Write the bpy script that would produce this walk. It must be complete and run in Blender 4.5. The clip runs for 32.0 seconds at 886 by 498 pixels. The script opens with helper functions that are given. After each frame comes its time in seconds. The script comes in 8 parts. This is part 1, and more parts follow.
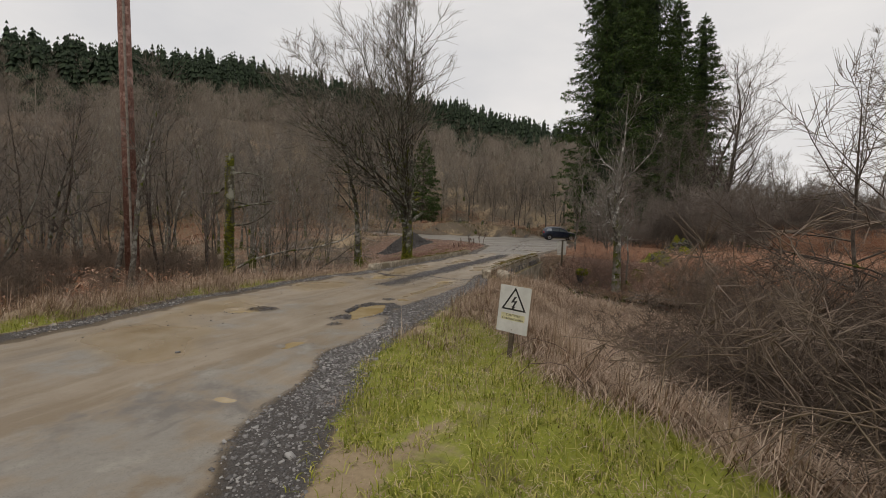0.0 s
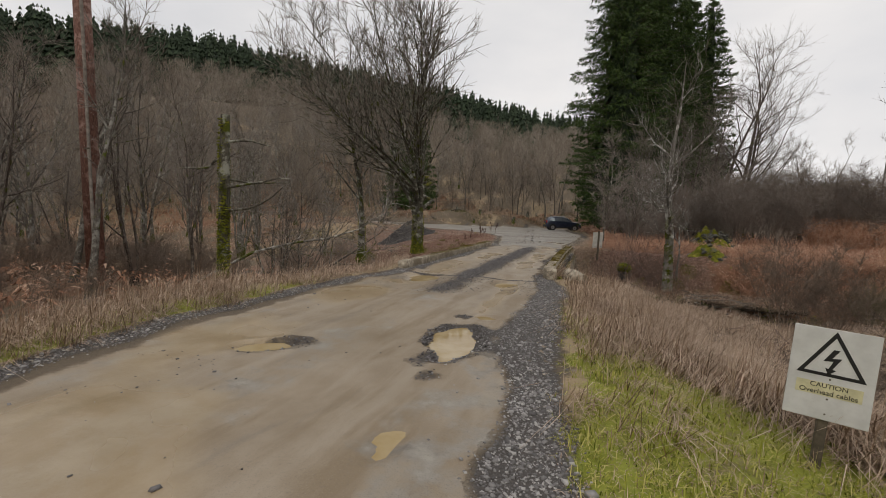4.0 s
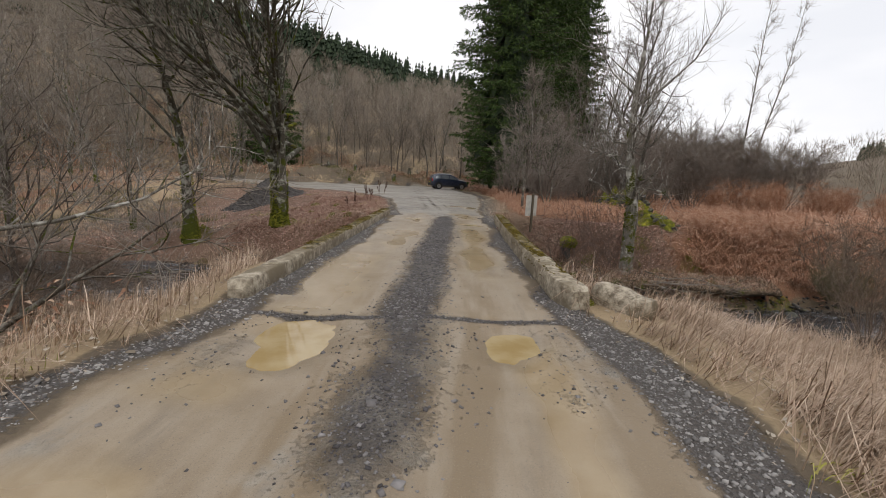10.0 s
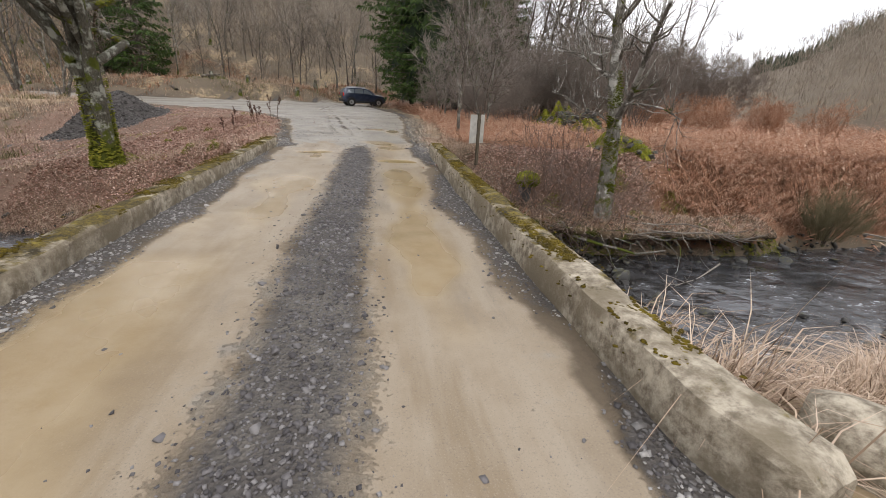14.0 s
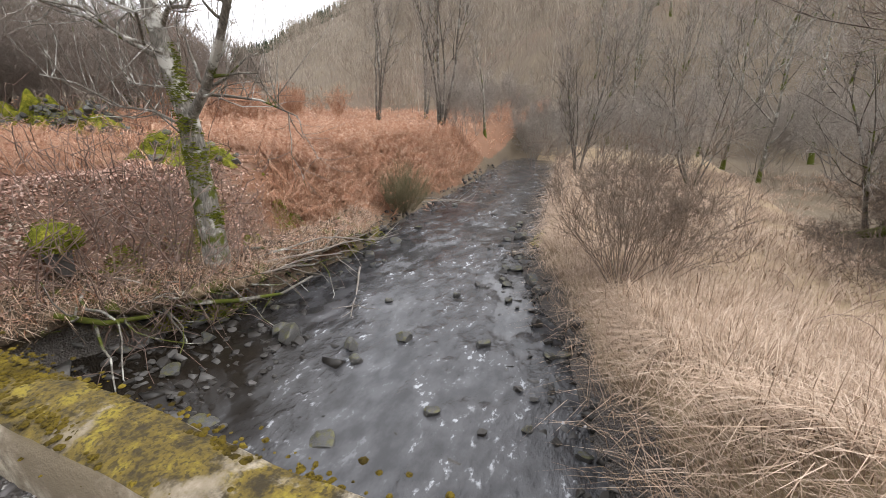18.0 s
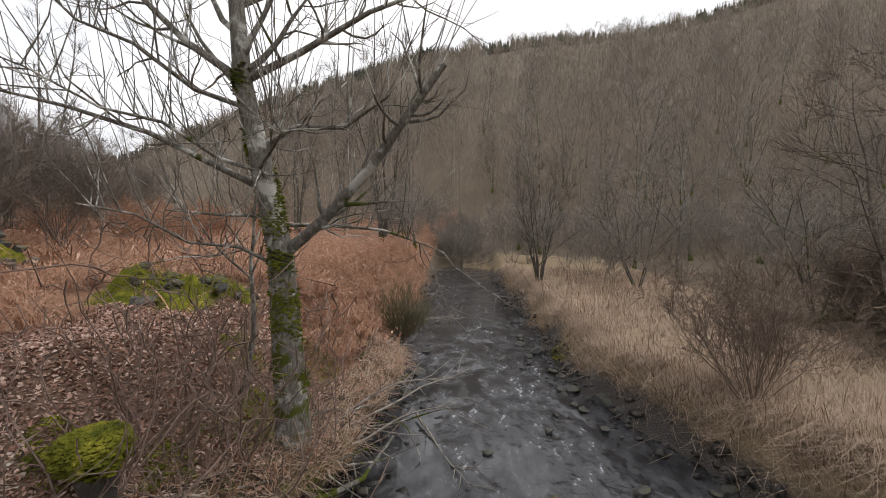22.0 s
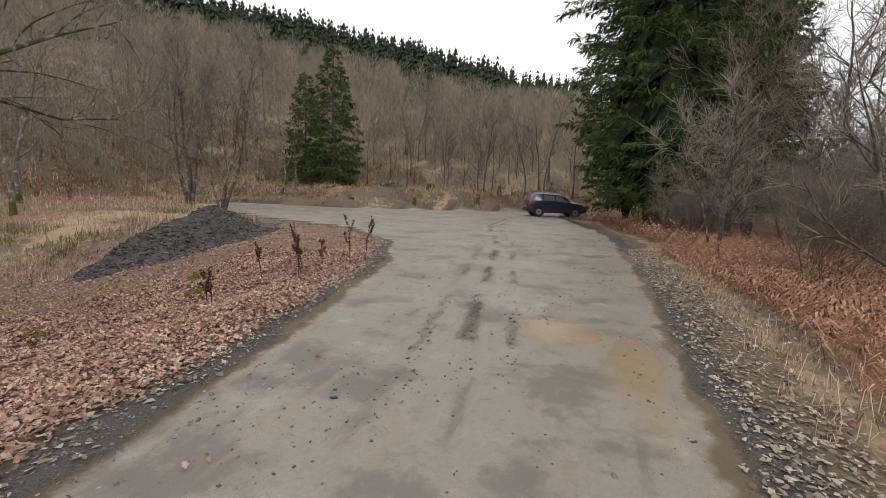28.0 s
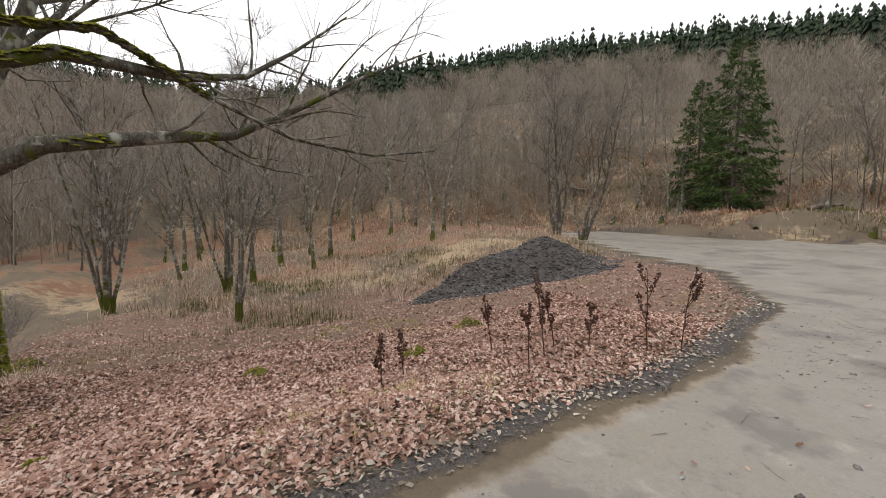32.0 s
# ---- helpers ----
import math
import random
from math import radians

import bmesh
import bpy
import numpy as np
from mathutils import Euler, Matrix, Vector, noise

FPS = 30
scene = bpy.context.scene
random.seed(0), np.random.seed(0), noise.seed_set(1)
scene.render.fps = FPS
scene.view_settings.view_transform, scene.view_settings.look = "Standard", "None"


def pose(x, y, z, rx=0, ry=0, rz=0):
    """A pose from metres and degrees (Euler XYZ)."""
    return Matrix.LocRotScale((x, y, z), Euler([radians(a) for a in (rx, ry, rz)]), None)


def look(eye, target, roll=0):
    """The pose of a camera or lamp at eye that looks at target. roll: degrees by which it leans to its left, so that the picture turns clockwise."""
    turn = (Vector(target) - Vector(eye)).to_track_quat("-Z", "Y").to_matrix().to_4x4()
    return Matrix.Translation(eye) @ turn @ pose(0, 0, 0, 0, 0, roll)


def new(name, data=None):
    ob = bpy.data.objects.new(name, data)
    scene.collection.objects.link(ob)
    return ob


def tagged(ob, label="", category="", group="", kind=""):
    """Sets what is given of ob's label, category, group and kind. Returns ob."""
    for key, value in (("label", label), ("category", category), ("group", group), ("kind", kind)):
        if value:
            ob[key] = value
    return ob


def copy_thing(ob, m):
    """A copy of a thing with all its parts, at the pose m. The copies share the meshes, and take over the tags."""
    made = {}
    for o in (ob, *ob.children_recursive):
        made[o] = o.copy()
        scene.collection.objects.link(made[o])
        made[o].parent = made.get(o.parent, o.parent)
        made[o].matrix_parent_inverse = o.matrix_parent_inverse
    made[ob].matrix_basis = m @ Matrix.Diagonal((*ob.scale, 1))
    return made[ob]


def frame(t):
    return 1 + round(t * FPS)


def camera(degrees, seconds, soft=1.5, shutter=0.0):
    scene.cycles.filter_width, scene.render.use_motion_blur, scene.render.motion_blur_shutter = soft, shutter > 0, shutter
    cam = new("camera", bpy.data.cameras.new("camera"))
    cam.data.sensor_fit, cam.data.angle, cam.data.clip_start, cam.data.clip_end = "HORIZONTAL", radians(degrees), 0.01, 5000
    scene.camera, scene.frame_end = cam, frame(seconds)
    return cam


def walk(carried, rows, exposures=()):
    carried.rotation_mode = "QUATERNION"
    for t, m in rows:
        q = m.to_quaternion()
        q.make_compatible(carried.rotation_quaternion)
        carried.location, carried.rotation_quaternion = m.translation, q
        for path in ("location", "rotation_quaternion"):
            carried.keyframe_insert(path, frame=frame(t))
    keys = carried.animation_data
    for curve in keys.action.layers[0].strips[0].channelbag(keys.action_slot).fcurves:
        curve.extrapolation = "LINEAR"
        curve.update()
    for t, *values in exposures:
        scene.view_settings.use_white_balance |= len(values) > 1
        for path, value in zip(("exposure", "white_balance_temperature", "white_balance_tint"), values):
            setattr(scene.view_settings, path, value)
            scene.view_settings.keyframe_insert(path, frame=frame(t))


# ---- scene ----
cam = camera(92.4, 32.0, soft=0.9)
PATH = [
    (0, (5.705, -12.009, 1.650), (4.975, -10.151, 1.530), 2.0),
    (0.5, (5.427, -11.997, 1.626), (4.672, -10.149, 1.498), 2.2),
    (1, (5.100, -11.980, 1.604), (4.326, -10.141, 1.472), 2.3),
    (1.5, (4.701, -11.828, 1.572), (3.924, -9.990, 1.437), 2.4),
    (2, (4.302, -11.551, 1.539), (3.524, -9.714, 1.403), 2.5),
    (2.5, (3.973, -11.211, 1.533), (3.204, -9.370, 1.393), 2.6),
    (3, (3.691, -10.806, 1.533), (2.941, -8.958, 1.388), 2.5),
    (3.5, (3.366, -10.417, 1.527), (2.657, -8.554, 1.370), 2.5),
    (5.5, (2.294, -8.888, 1.523), (1.798, -6.960, 1.330), 2.6),
    (6, (1.962, -8.408, 1.504), (1.512, -6.469, 1.306), 2.8),
    (6.5, (1.710, -7.859, 1.472), (1.308, -5.911, 1.267), 2.8),
    (7, (1.512, -7.287, 1.471), (1.158, -5.331, 1.252), 2.9),
    (7.5, (1.349, -6.759, 1.470), (1.045, -4.796, 1.238), 3.0),
    (8, (1.209, -6.245, 1.463), (0.959, -4.276, 1.217), 3.0),
    (8.5, (1.040, -5.743, 1.461), (0.844, -3.770, 1.200), 2.9),
    (9, (0.905, -5.226, 1.431), (0.764, -3.251, 1.155), 3.0),
    (9.5, (0.797, -4.723, 1.446), (0.701, -2.748, 1.144), 3.0),
    (10, (0.728, -4.215, 1.457), (0.668, -2.245, 1.119), 3.0),
    (10.5, (0.723, -3.702, 1.457), (0.680, -1.741, 1.071), 3.0),
    (11, (0.676, -3.189, 1.463), (0.643, -1.239, 1.021), 3.0),
    (11.5, (0.673, -2.687, 1.473), (0.647, -0.749, 0.980), 3.0),
    (12, (0.705, -2.154, 1.483), (0.684, -0.229, 0.943), 2.9),
    (12.5, (0.709, -1.612, 1.451), (0.696, 0.302, 0.871), 2.8),
    (13, (0.692, -1.079, 1.392), (0.713, 0.824, 0.778), 2.8),
    (13.5, (0.647, -0.643, 1.374), (0.760, 1.246, 0.725), 2.8),
    (14, (0.692, -0.212, 1.358), (1.004, 1.644, 0.680), 3.1),
    (14.5, (0.790, 0.208, 1.353), (1.400, 1.982, 0.660), 3.0),
    (15, (0.889, 0.625, 1.361), (1.827, 2.247, 0.663), 3.1),
    (15.5, (1.034, 1.049, 1.324), (2.251, 2.478, 0.633), 3.0),
    (17.5, (1.312, 2.582, 1.420), (3.006, 3.419, 0.766), 2.0),
    (18, (1.387, 3.062, 1.393), (3.140, 3.773, 0.744), 1.9),
    (18.5, (1.414, 3.515, 1.391), (3.215, 4.120, 0.765), 1.6),
    (19, (1.402, 3.985, 1.463), (3.245, 4.483, 0.865), 1.7),
    (19.5, (1.431, 4.431, 1.470), (3.319, 4.843, 0.957), 1.5),
    (20, (1.381, 4.862, 1.519), (3.309, 5.186, 1.098), 1.4),
    (20.5, (1.346, 5.265, 1.544), (3.301, 5.527, 1.214), 1.3),
    (21, (1.333, 5.743, 1.529), (3.307, 5.948, 1.284), 1.0),
    (21.5, (1.287, 6.181, 1.552), (3.266, 6.387, 1.354), 1.0),
    (22, (1.306, 6.681, 1.529), (3.288, 6.894, 1.375), 0.9),
    (22.5, (1.313, 7.139, 1.553), (3.291, 7.406, 1.427), 1.0),
    (23, (1.269, 7.611, 1.557), (3.237, 7.954, 1.459), 0.9),
    (23.5, (1.257, 8.105, 1.544), (3.199, 8.581, 1.459), 1.0),
    (24, (1.127, 8.556, 1.533), (3.024, 9.187, 1.462), 1.1),
    (24.5, (0.971, 8.996, 1.499), (2.804, 9.794, 1.416), 1.5),
    (25, (0.816, 9.477, 1.498), (2.562, 10.445, 1.389), 1.4),
    (25.5, (0.722, 9.914, 1.525), (2.301, 11.130, 1.369), 1.8),
    (26, (0.655, 10.327, 1.528), (1.913, 11.867, 1.325), 1.7),
    (26.5, (0.535, 10.660, 1.556), (1.328, 12.480, 1.315), 1.9),
    (28.5, (0.613, 12.336, 1.597), (-0.294, 14.096, 1.317), 1.7),
    (29, (0.545, 12.802, 1.611), (-0.662, 14.373, 1.342), 1.4),
    (29.5, (0.436, 13.236, 1.631), (-0.998, 14.606, 1.372), 1.3),
    (30, (0.383, 13.754, 1.655), (-1.221, 14.924, 1.407), 1.1),
    (30.5, (0.212, 14.248, 1.648), (-1.484, 15.280, 1.407), 1.0),
    (31, (0.065, 14.766, 1.615), (-1.698, 15.685, 1.394), 0.7),
    (31.5, (-0.071, 15.221, 1.614), (-1.871, 16.070, 1.410), 0.8),
    (32, (-0.266, 15.694, 1.619), (-2.096, 16.482, 1.437), 0.6),
]
EXPOSURES = [(t, e, k, 11.5) for t, e, k in ((0, -0.1, 7050), (3, -0.05, 7000), (6, 0.05, 6900), (9, 0.22, 6800), (11, 0.5, 6750), (13, 0.75, 6700), (15.5, 1.02, 6650), (19, 1.5, 6650), (21, 0.98, 6700), (23.5, 0.06, 6850), (25, 0.0, 6900), (26, 0.16, 6900), (29, 0.66, 6800), (30, 0.76, 6800), (31, 0.74, 6800), (32, 0.7, 6800))]
walk(cam, [(t, look(eye, target, roll)) for t, eye, target, roll in PATH], EXPOSURES)

# ---------------------------------------------------------------- sky and light: an overcast winter day
world = bpy.data.worlds.new("overcast_sky")
scene.world = world
world.use_nodes = True
wn, wl = world.node_tree.nodes, world.node_tree.links
wn.clear()
sky = wn.new("ShaderNodeTexSky")
sky.sky_type, sky.sun_disc = "NISHITA", False
sky.sun_elevation, sky.sun_rotation = radians(28), radians(200)
sky.air_density, sky.dust_density, sky.ozone_density = 1.0, 3.0, 1.0
desat = wn.new("ShaderNodeHueSaturation")
desat.inputs["Saturation"].default_value = 0.12
cloud = wn.new("ShaderNodeTexNoise")
cloud.inputs["Scale"].default_value, cloud.inputs["Detail"].default_value = 2.2, 6.0
coord = wn.new("ShaderNodeTexCoord")
stretch = wn.new("ShaderNodeMapping")
stretch.inputs["Scale"].default_value = (1.0, 1.0, 2.6)
tint = wn.new("ShaderNodeValToRGB")
tint.color_ramp.elements[0].position, tint.color_ramp.elements[0].color = 0.3, (7.1, 7.5, 8.2, 1)
tint.color_ramp.elements[1].position, tint.color_ramp.elements[1].color = 0.7, (9.2, 9.4, 9.8, 1)
veil = wn.new("ShaderNodeMix")
veil.data_type = "RGBA"
veil.inputs[0].default_value = 0.86
back = wn.new("ShaderNodeBackground")
back.inputs["Strength"].default_value = 0.1
wout = wn.new("ShaderNodeOutputWorld")
wl.new(coord.outputs["Generated"], stretch.inputs[0])
wl.new(stretch.outputs[0], cloud.inputs["Vector"])
wl.new(cloud.outputs["Fac"], tint.inputs[0])
wl.new(sky.outputs[0], desat.inputs["Color"])
wl.new(desat.outputs[0], veil.inputs[6])
wl.new(tint.outputs[0], veil.inputs[7])
wl.new(veil.outputs[2], back.inputs[0])
wl.new(back.outputs[0], wout.inputs[0])
sun = new("sun", bpy.data.lights.new("sun", "SUN"))
sun.data.energy, sun.data.angle, sun.data.color = 0.7, radians(40), (1.0, 0.97, 0.93)
sun.matrix_world = look((0, 0, 60), (-10, 28, 20))

# ---------------------------------------------------------------- materials
def node(nt, kind, **inputs):
    n = nt.nodes.new("ShaderNode" + kind)
    for key, value in inputs.items():
        n.inputs[key.replace("_", " ")].default_value = value
    return n


def mixed(nt, fac, a, b, how="MIX"):
    """Colour mix; fac, a, b are sockets or values."""
    m = nt.nodes.new("ShaderNodeMix")
    m.data_type, m.blend_type = "RGBA", how
    for slot, v in ((0, fac), (6, a), (7, b)):
        if isinstance(v, bpy.types.NodeSocket):
            nt.links.new(v, m.inputs[slot])
        else:
            m.inputs[slot].default_value = (*v, 1) if isinstance(v, tuple) else v
    return m.outputs[2]


def ramp(nt, fac, lo, hi, a=0.0, b=1.0):
    m = nt.nodes.new("ShaderNodeMapRange")
    m.interpolation_type = "SMOOTHSTEP"
    nt.links.new(fac, m.inputs[0])
    for i, v in enumerate((lo, hi, a, b)):
        m.inputs[i + 1].default_value = v
    return m.outputs[0]


def maths(nt, how, a, b=0.0):
    m = nt.nodes.new("ShaderNodeMath")
    m.operation = how
    for slot, v in ((0, a), (1, b)):
        if isinstance(v, bpy.types.NodeSocket):
            nt.links.new(v, m.inputs[slot])
        else:
            m.inputs[slot].default_value = v
    return m.outputs[0]


def noise_tex(nt, where, scale, detail=4.0, rough=0.55, out="Fac"):
    n = node(nt, "TexNoise", Scale=scale, Detail=detail, Roughness=rough)
    nt.links.new(where, n.inputs["Vector"])
    return n.outputs[out]


def voronoi(nt, where, scale, out="Distance"):
    n = node(nt, "TexVoronoi", Scale=scale)
    nt.links.new(where, n.inputs["Vector"])
    return n.outputs[out]


def material(name, rough=0.8, metal=0.0):
    mat = bpy.data.materials.new(name)
    mat.use_nodes = True
    nt = mat.node_tree
    bsdf = nt.nodes["Principled BSDF"]
    bsdf.inputs["Roughness"].default_value, bsdf.inputs["Metallic"].default_value = rough, metal
    return mat, nt, bsdf


def place(nt):
    return nt.nodes.new("ShaderNodeNewGeometry").outputs["Position"]


def own(nt):
    return nt.nodes.new("ShaderNodeTexCoord").outputs["Object"]


def bump(nt, bsdf, height, strength=0.5, distance=0.02):
    b = node(nt, "Bump", Strength=strength, Distance=distance)
    nt.links.new(height, b.inputs["Height"])
    nt.links.new(b.outputs[0], bsdf.inputs["Normal"])


def island(nt):
    return nt.nodes.new("ShaderNodeNewGeometry").outputs["Random Per Island"]


def plain(name, colour, rough=0.6, metal=0.0, vary=0.15, scale=9.0):
    """A surface of one colour with slight grain at two scales."""
    mat, nt, bsdf = material(name, rough, metal)
    at = own(nt)
    n1, n2 = noise_tex(nt, at, scale), noise_tex(nt, at, scale * 9)
    dark = tuple(c * (1 - vary) for c in colour)
    light = tuple(min(1, c * (1 + vary)) for c in colour)
    col = mixed(nt, ramp(nt, n1, 0.3, 0.7), dark, light)
    col = mixed(nt, maths(nt, "MULTIPLY", ramp(nt, n2, 0.45, 0.75), vary), col, tuple(c * 0.6 for c in colour))
    nt.links.new(col, bsdf.inputs["Base Color"])
    bump(nt, bsdf, n2, 0.15, 0.004)
    return mat


def scatter_mat(name, a, b, c, rough=0.85, through_leaf=0.0):
    """For loose stuff: each island takes a colour of its own between three."""
    mat, nt, bsdf = material(name, rough)
    r = island(nt)
    col = mixed(nt, ramp(nt, r, 0.0, 0.55), a, b)
    col = mixed(nt, ramp(nt, r, 0.5, 1.0), col, c)
    n = noise_tex(nt, place(nt), 0.6, 3)
    col = mixed(nt, ramp(nt, n, 0.35, 0.7, 0.0, 0.45), col, tuple(v * 0.62 for v in b))
    nt.links.new(col, bsdf.inputs["Base Color"])
    bsdf.inputs["Specular IOR Level"].default_value = 0.25
    return mat


def moss_mat(name, a, b, c):
    """Soft moss: one colour field over all the cushions, with a fine nap."""
    mat, nt, bsdf = material(name, 0.95)
    at = place(nt)
    n1, n2 = noise_tex(nt, at, 5.5, 5, 0.65), noise_tex(nt, at, 70, 4, 0.65)
    col = mixed(nt, ramp(nt, n1, 0.3, 0.55), a, b)
    col = mixed(nt, ramp(nt, n1, 0.5, 0.75), col, c)
    col = mixed(nt, ramp(nt, n2, 0.52, 0.36, 0, 0.7), col, tuple(v * 0.35 for v in a))
    nt.links.new(col, bsdf.inputs["Base Color"])
    bsdf.inputs["Specular IOR Level"].default_value = 0.15
    bump(nt, bsdf, n2, 0.9, 0.012)
    return mat


def bark_mat(name, base, pale, moss_amount, moss_low=0.0, lichen=(0.33, 0.34, 0.30)):
    """Bark with fissures, pale lichen blotches and moss; moss_low thickens the moss near the foot."""
    mat, nt, bsdf = material(name, 0.9)
    at = own(nt)
    squash = nt.nodes.new("ShaderNodeMapping")
    squash.inputs["Scale"].default_value = (1, 1, 0.22)
    nt.links.new(at, squash.inputs[0])
    fiss = noise_tex(nt, squash.outputs[0], 42, 5, 0.7)
    blot = noise_tex(nt, at, 3.1, 5, 0.65)
    col = mixed(nt, ramp(nt, fiss, 0.35, 0.62), tuple(v * 0.45 for v in base), base)
    col = mixed(nt, ramp(nt, blot, 0.5, 0.62), col, pale)
    fine = noise_tex(nt, at, 17, 4, 0.6)
    col = mixed(nt, ramp(nt, fine, 0.62, 0.7, 0, 0.8), col, lichen)
    if moss_amount:
        m = noise_tex(nt, at, 2.3, 5, 0.6)
        sep = nt.nodes.new("ShaderNodeSeparateXYZ")
        nt.links.new(at, sep.inputs[0])
        foot = ramp(nt, sep.outputs[2], 0.1, 1.3, moss_low, 0.0)
        amount = ramp(nt, maths(nt, "ADD", m, foot), 0.66 - 0.12 * moss_amount, 0.72 - 0.1 * moss_amount)
        green = mixed(nt, fine, (0.04, 0.055, 0.01), (0.12, 0.13, 0.02))
        col = mixed(nt, amount, col, green)
    nt.links.new(col, bsdf.inputs["Base Color"])
    bsdf.inputs["Specular IOR Level"].default_value = 0.2
    bump(nt, bsdf, fiss, 0.7, 0.012)
    return mat


def ground_mats():
    """The ground and the road share one set of layers, masked by what grows or lies there."""
    made = []
    for name in ("ground_soil", "track_surface"):
        mat, nt, bsdf = material(name, 0.9)
        at = place(nt)
        big, mid, fine = noise_tex(nt, at, 0.35, 4), noise_tex(nt, at, 2.4, 6, 0.62), noise_tex(nt, at, 26, 5, 0.7)
        tiny = voronoi(nt, at, 38)
        chips = voronoi(nt, at, 38, "Color")
        za, zb = node(nt, "Attribute"), node(nt, "Attribute")
        za.attribute_name, zb.attribute_name = "zone_a", "zone_b"
        sa, sb = nt.nodes.new("ShaderNodeSeparateColor"), nt.nodes.new("ShaderNodeSeparateColor")
        nt.links.new(za.outputs["Color"], sa.inputs[0])
        nt.links.new(zb.outputs["Color"], sb.inputs[0])
        wobble = maths(nt, "MULTIPLY", maths(nt, "SUBTRACT", mid, 0.5), 1.3)

        def mask(sock, lo=0.35, hi=0.65):
            return ramp(nt, maths(nt, "ADD", sock, wobble), lo, hi)

        soil = mixed(nt, fine, (0.07, 0.053, 0.036), (0.17, 0.13, 0.09))
        col = mixed(nt, ramp(nt, big, 0.35, 0.65), soil, (0.15, 0.115, 0.075))
        straw = mixed(nt, fine, (0.22, 0.158, 0.092), (0.45, 0.345, 0.215))
        col = mixed(nt, mask(sb.outputs[0]), col, straw)
        brack = mixed(nt, fine, (0.12, 0.06, 0.033), (0.30, 0.155, 0.09))
        col = mixed(nt, mask(sa.outputs[1]), col, brack)
        litter = mixed(nt, fine, (0.085, 0.052, 0.036), (0.31, 0.20, 0.145))
        col = mixed(nt, mask(sa.outputs[0]), col, litter)
        green = mixed(nt, fine, (0.13, 0.15, 0.02), (0.36, 0.38, 0.05))
        green = mixed(nt, ramp(nt, mid, 0.5, 0.7), green, (0.2, 0.17, 0.07))
        col = mixed(nt, mask(sa.outputs[2]), col, green)
        gcell = mixed(nt, chips, (0.085, 0.08, 0.081), (0.22, 0.208, 0.205))
        sx = nt.nodes.new("ShaderNodeSeparateXYZ")
        nt.links.new(at, sx.inputs[0])
        shoulder = ramp(nt, maths(nt, "ABSOLUTE", maths(nt, "SUBTRACT", sx.outputs[0], 0.3)), 1.3, 1.75)
        gcell = mixed(nt, maths(nt, "MULTIPLY", shoulder, 0.8), gcell, mixed(nt, chips, (0.165, 0.155, 0.148), (0.40, 0.38, 0.36)))
        gravel = mixed(nt, ramp(nt, tiny, 0.0, 0.022, 0.0, 1.0), gcell, (0.11, 0.098, 0.09))
        gmask = ramp(nt, maths(nt, "ADD", maths(nt, "ADD", sb.outputs[1], maths(nt, "MULTIPLY", wobble, 0.7)), maths(nt, "MULTIPLY", maths(nt, "SUBTRACT", fine, 0.5), 1.1)), 0.3, 0.72)
        col = mixed(nt, gmask, col, gravel)
        mudmask = mask(sb.outputs[2], 0.3, 0.7)
        mud = mixed(nt, ramp(nt, mid, 0.3, 0.7), (0.255, 0.198, 0.134), (0.315, 0.255, 0.185))
        drag = nt.nodes.new("ShaderNodeMapping")
        drag.inputs["Scale"].default_value = (1.0, 0.16, 1.0)
        nt.links.new(at, drag.inputs[0])
        smear = noise_tex(nt, drag.outputs[0], 3.6, 5, 0.6)
        mud = mixed(nt, ramp(nt, smear, 0.45, 0.68), mud, (0.325, 0.268, 0.20))
        mud = mixed(nt, ramp(nt, smear, 0.42, 0.28, 0, 0.8), mud, (0.225, 0.185, 0.14))
        wetter = noise_tex(nt, drag.outputs[0], 1.5, 5, 0.62)
        mud = mixed(nt, ramp(nt, wetter, 0.5, 0.62, 0, 0.85), mud, (0.215, 0.158, 0.095))
        mud = mixed(nt, ramp(nt, wetter, 0.44, 0.34, 0, 0.75), mud, (0.20, 0.165, 0.125))
        mud = mixed(nt, ramp(nt, fine, 0.58, 0.76, 0, 0.6), mud, (0.15, 0.125, 0.10))
        grit = noise_tex(nt, at, 120, 3, 0.6)
        mud = mixed(nt, ramp(nt, grit, 0.55, 0.72, 0, 0.55), mud, (0.13, 0.11, 0.09))
        mud = mixed(nt, ramp(nt, grit, 0.42, 0.3, 0, 0.4), mud, (0.38, 0.325, 0.255))
        col = mixed(nt, mudmask, col, mud)
        wet_far = node(nt, "Attribute")
        wet_far.attribute_name = "grey"
        grey = mixed(nt, fine, (0.20, 0.18, 0.15), (0.33, 0.30, 0.255))
        grey = mixed(nt, ramp(nt, mid, 0.55, 0.72, 0, 0.7), grey, (0.37, 0.34, 0.285))
        grey = mixed(nt, ramp(nt, noise_tex(nt, at, 0.9, 6, 0.65), 0.5, 0.62, 0, 0.85), grey, (0.15, 0.132, 0.115))
        grey = mixed(nt, ramp(nt, smear, 0.55, 0.72, 0, 0.6), grey, (0.30, 0.25, 0.18))
        grey = mixed(nt, ramp(nt, grit, 0.52, 0.70, 0, 0.7), grey, (0.12, 0.108, 0.095))
        grey = mixed(nt, ramp(nt, smear, 0.40, 0.28, 0, 0.65), grey, (0.145, 0.128, 0.11))
        grey = mixed(nt, ramp(nt, noise_tex(nt, at, 6.5, 5, 0.7), 0.58, 0.68, 0, 0.6), grey, (0.15, 0.13, 0.108))
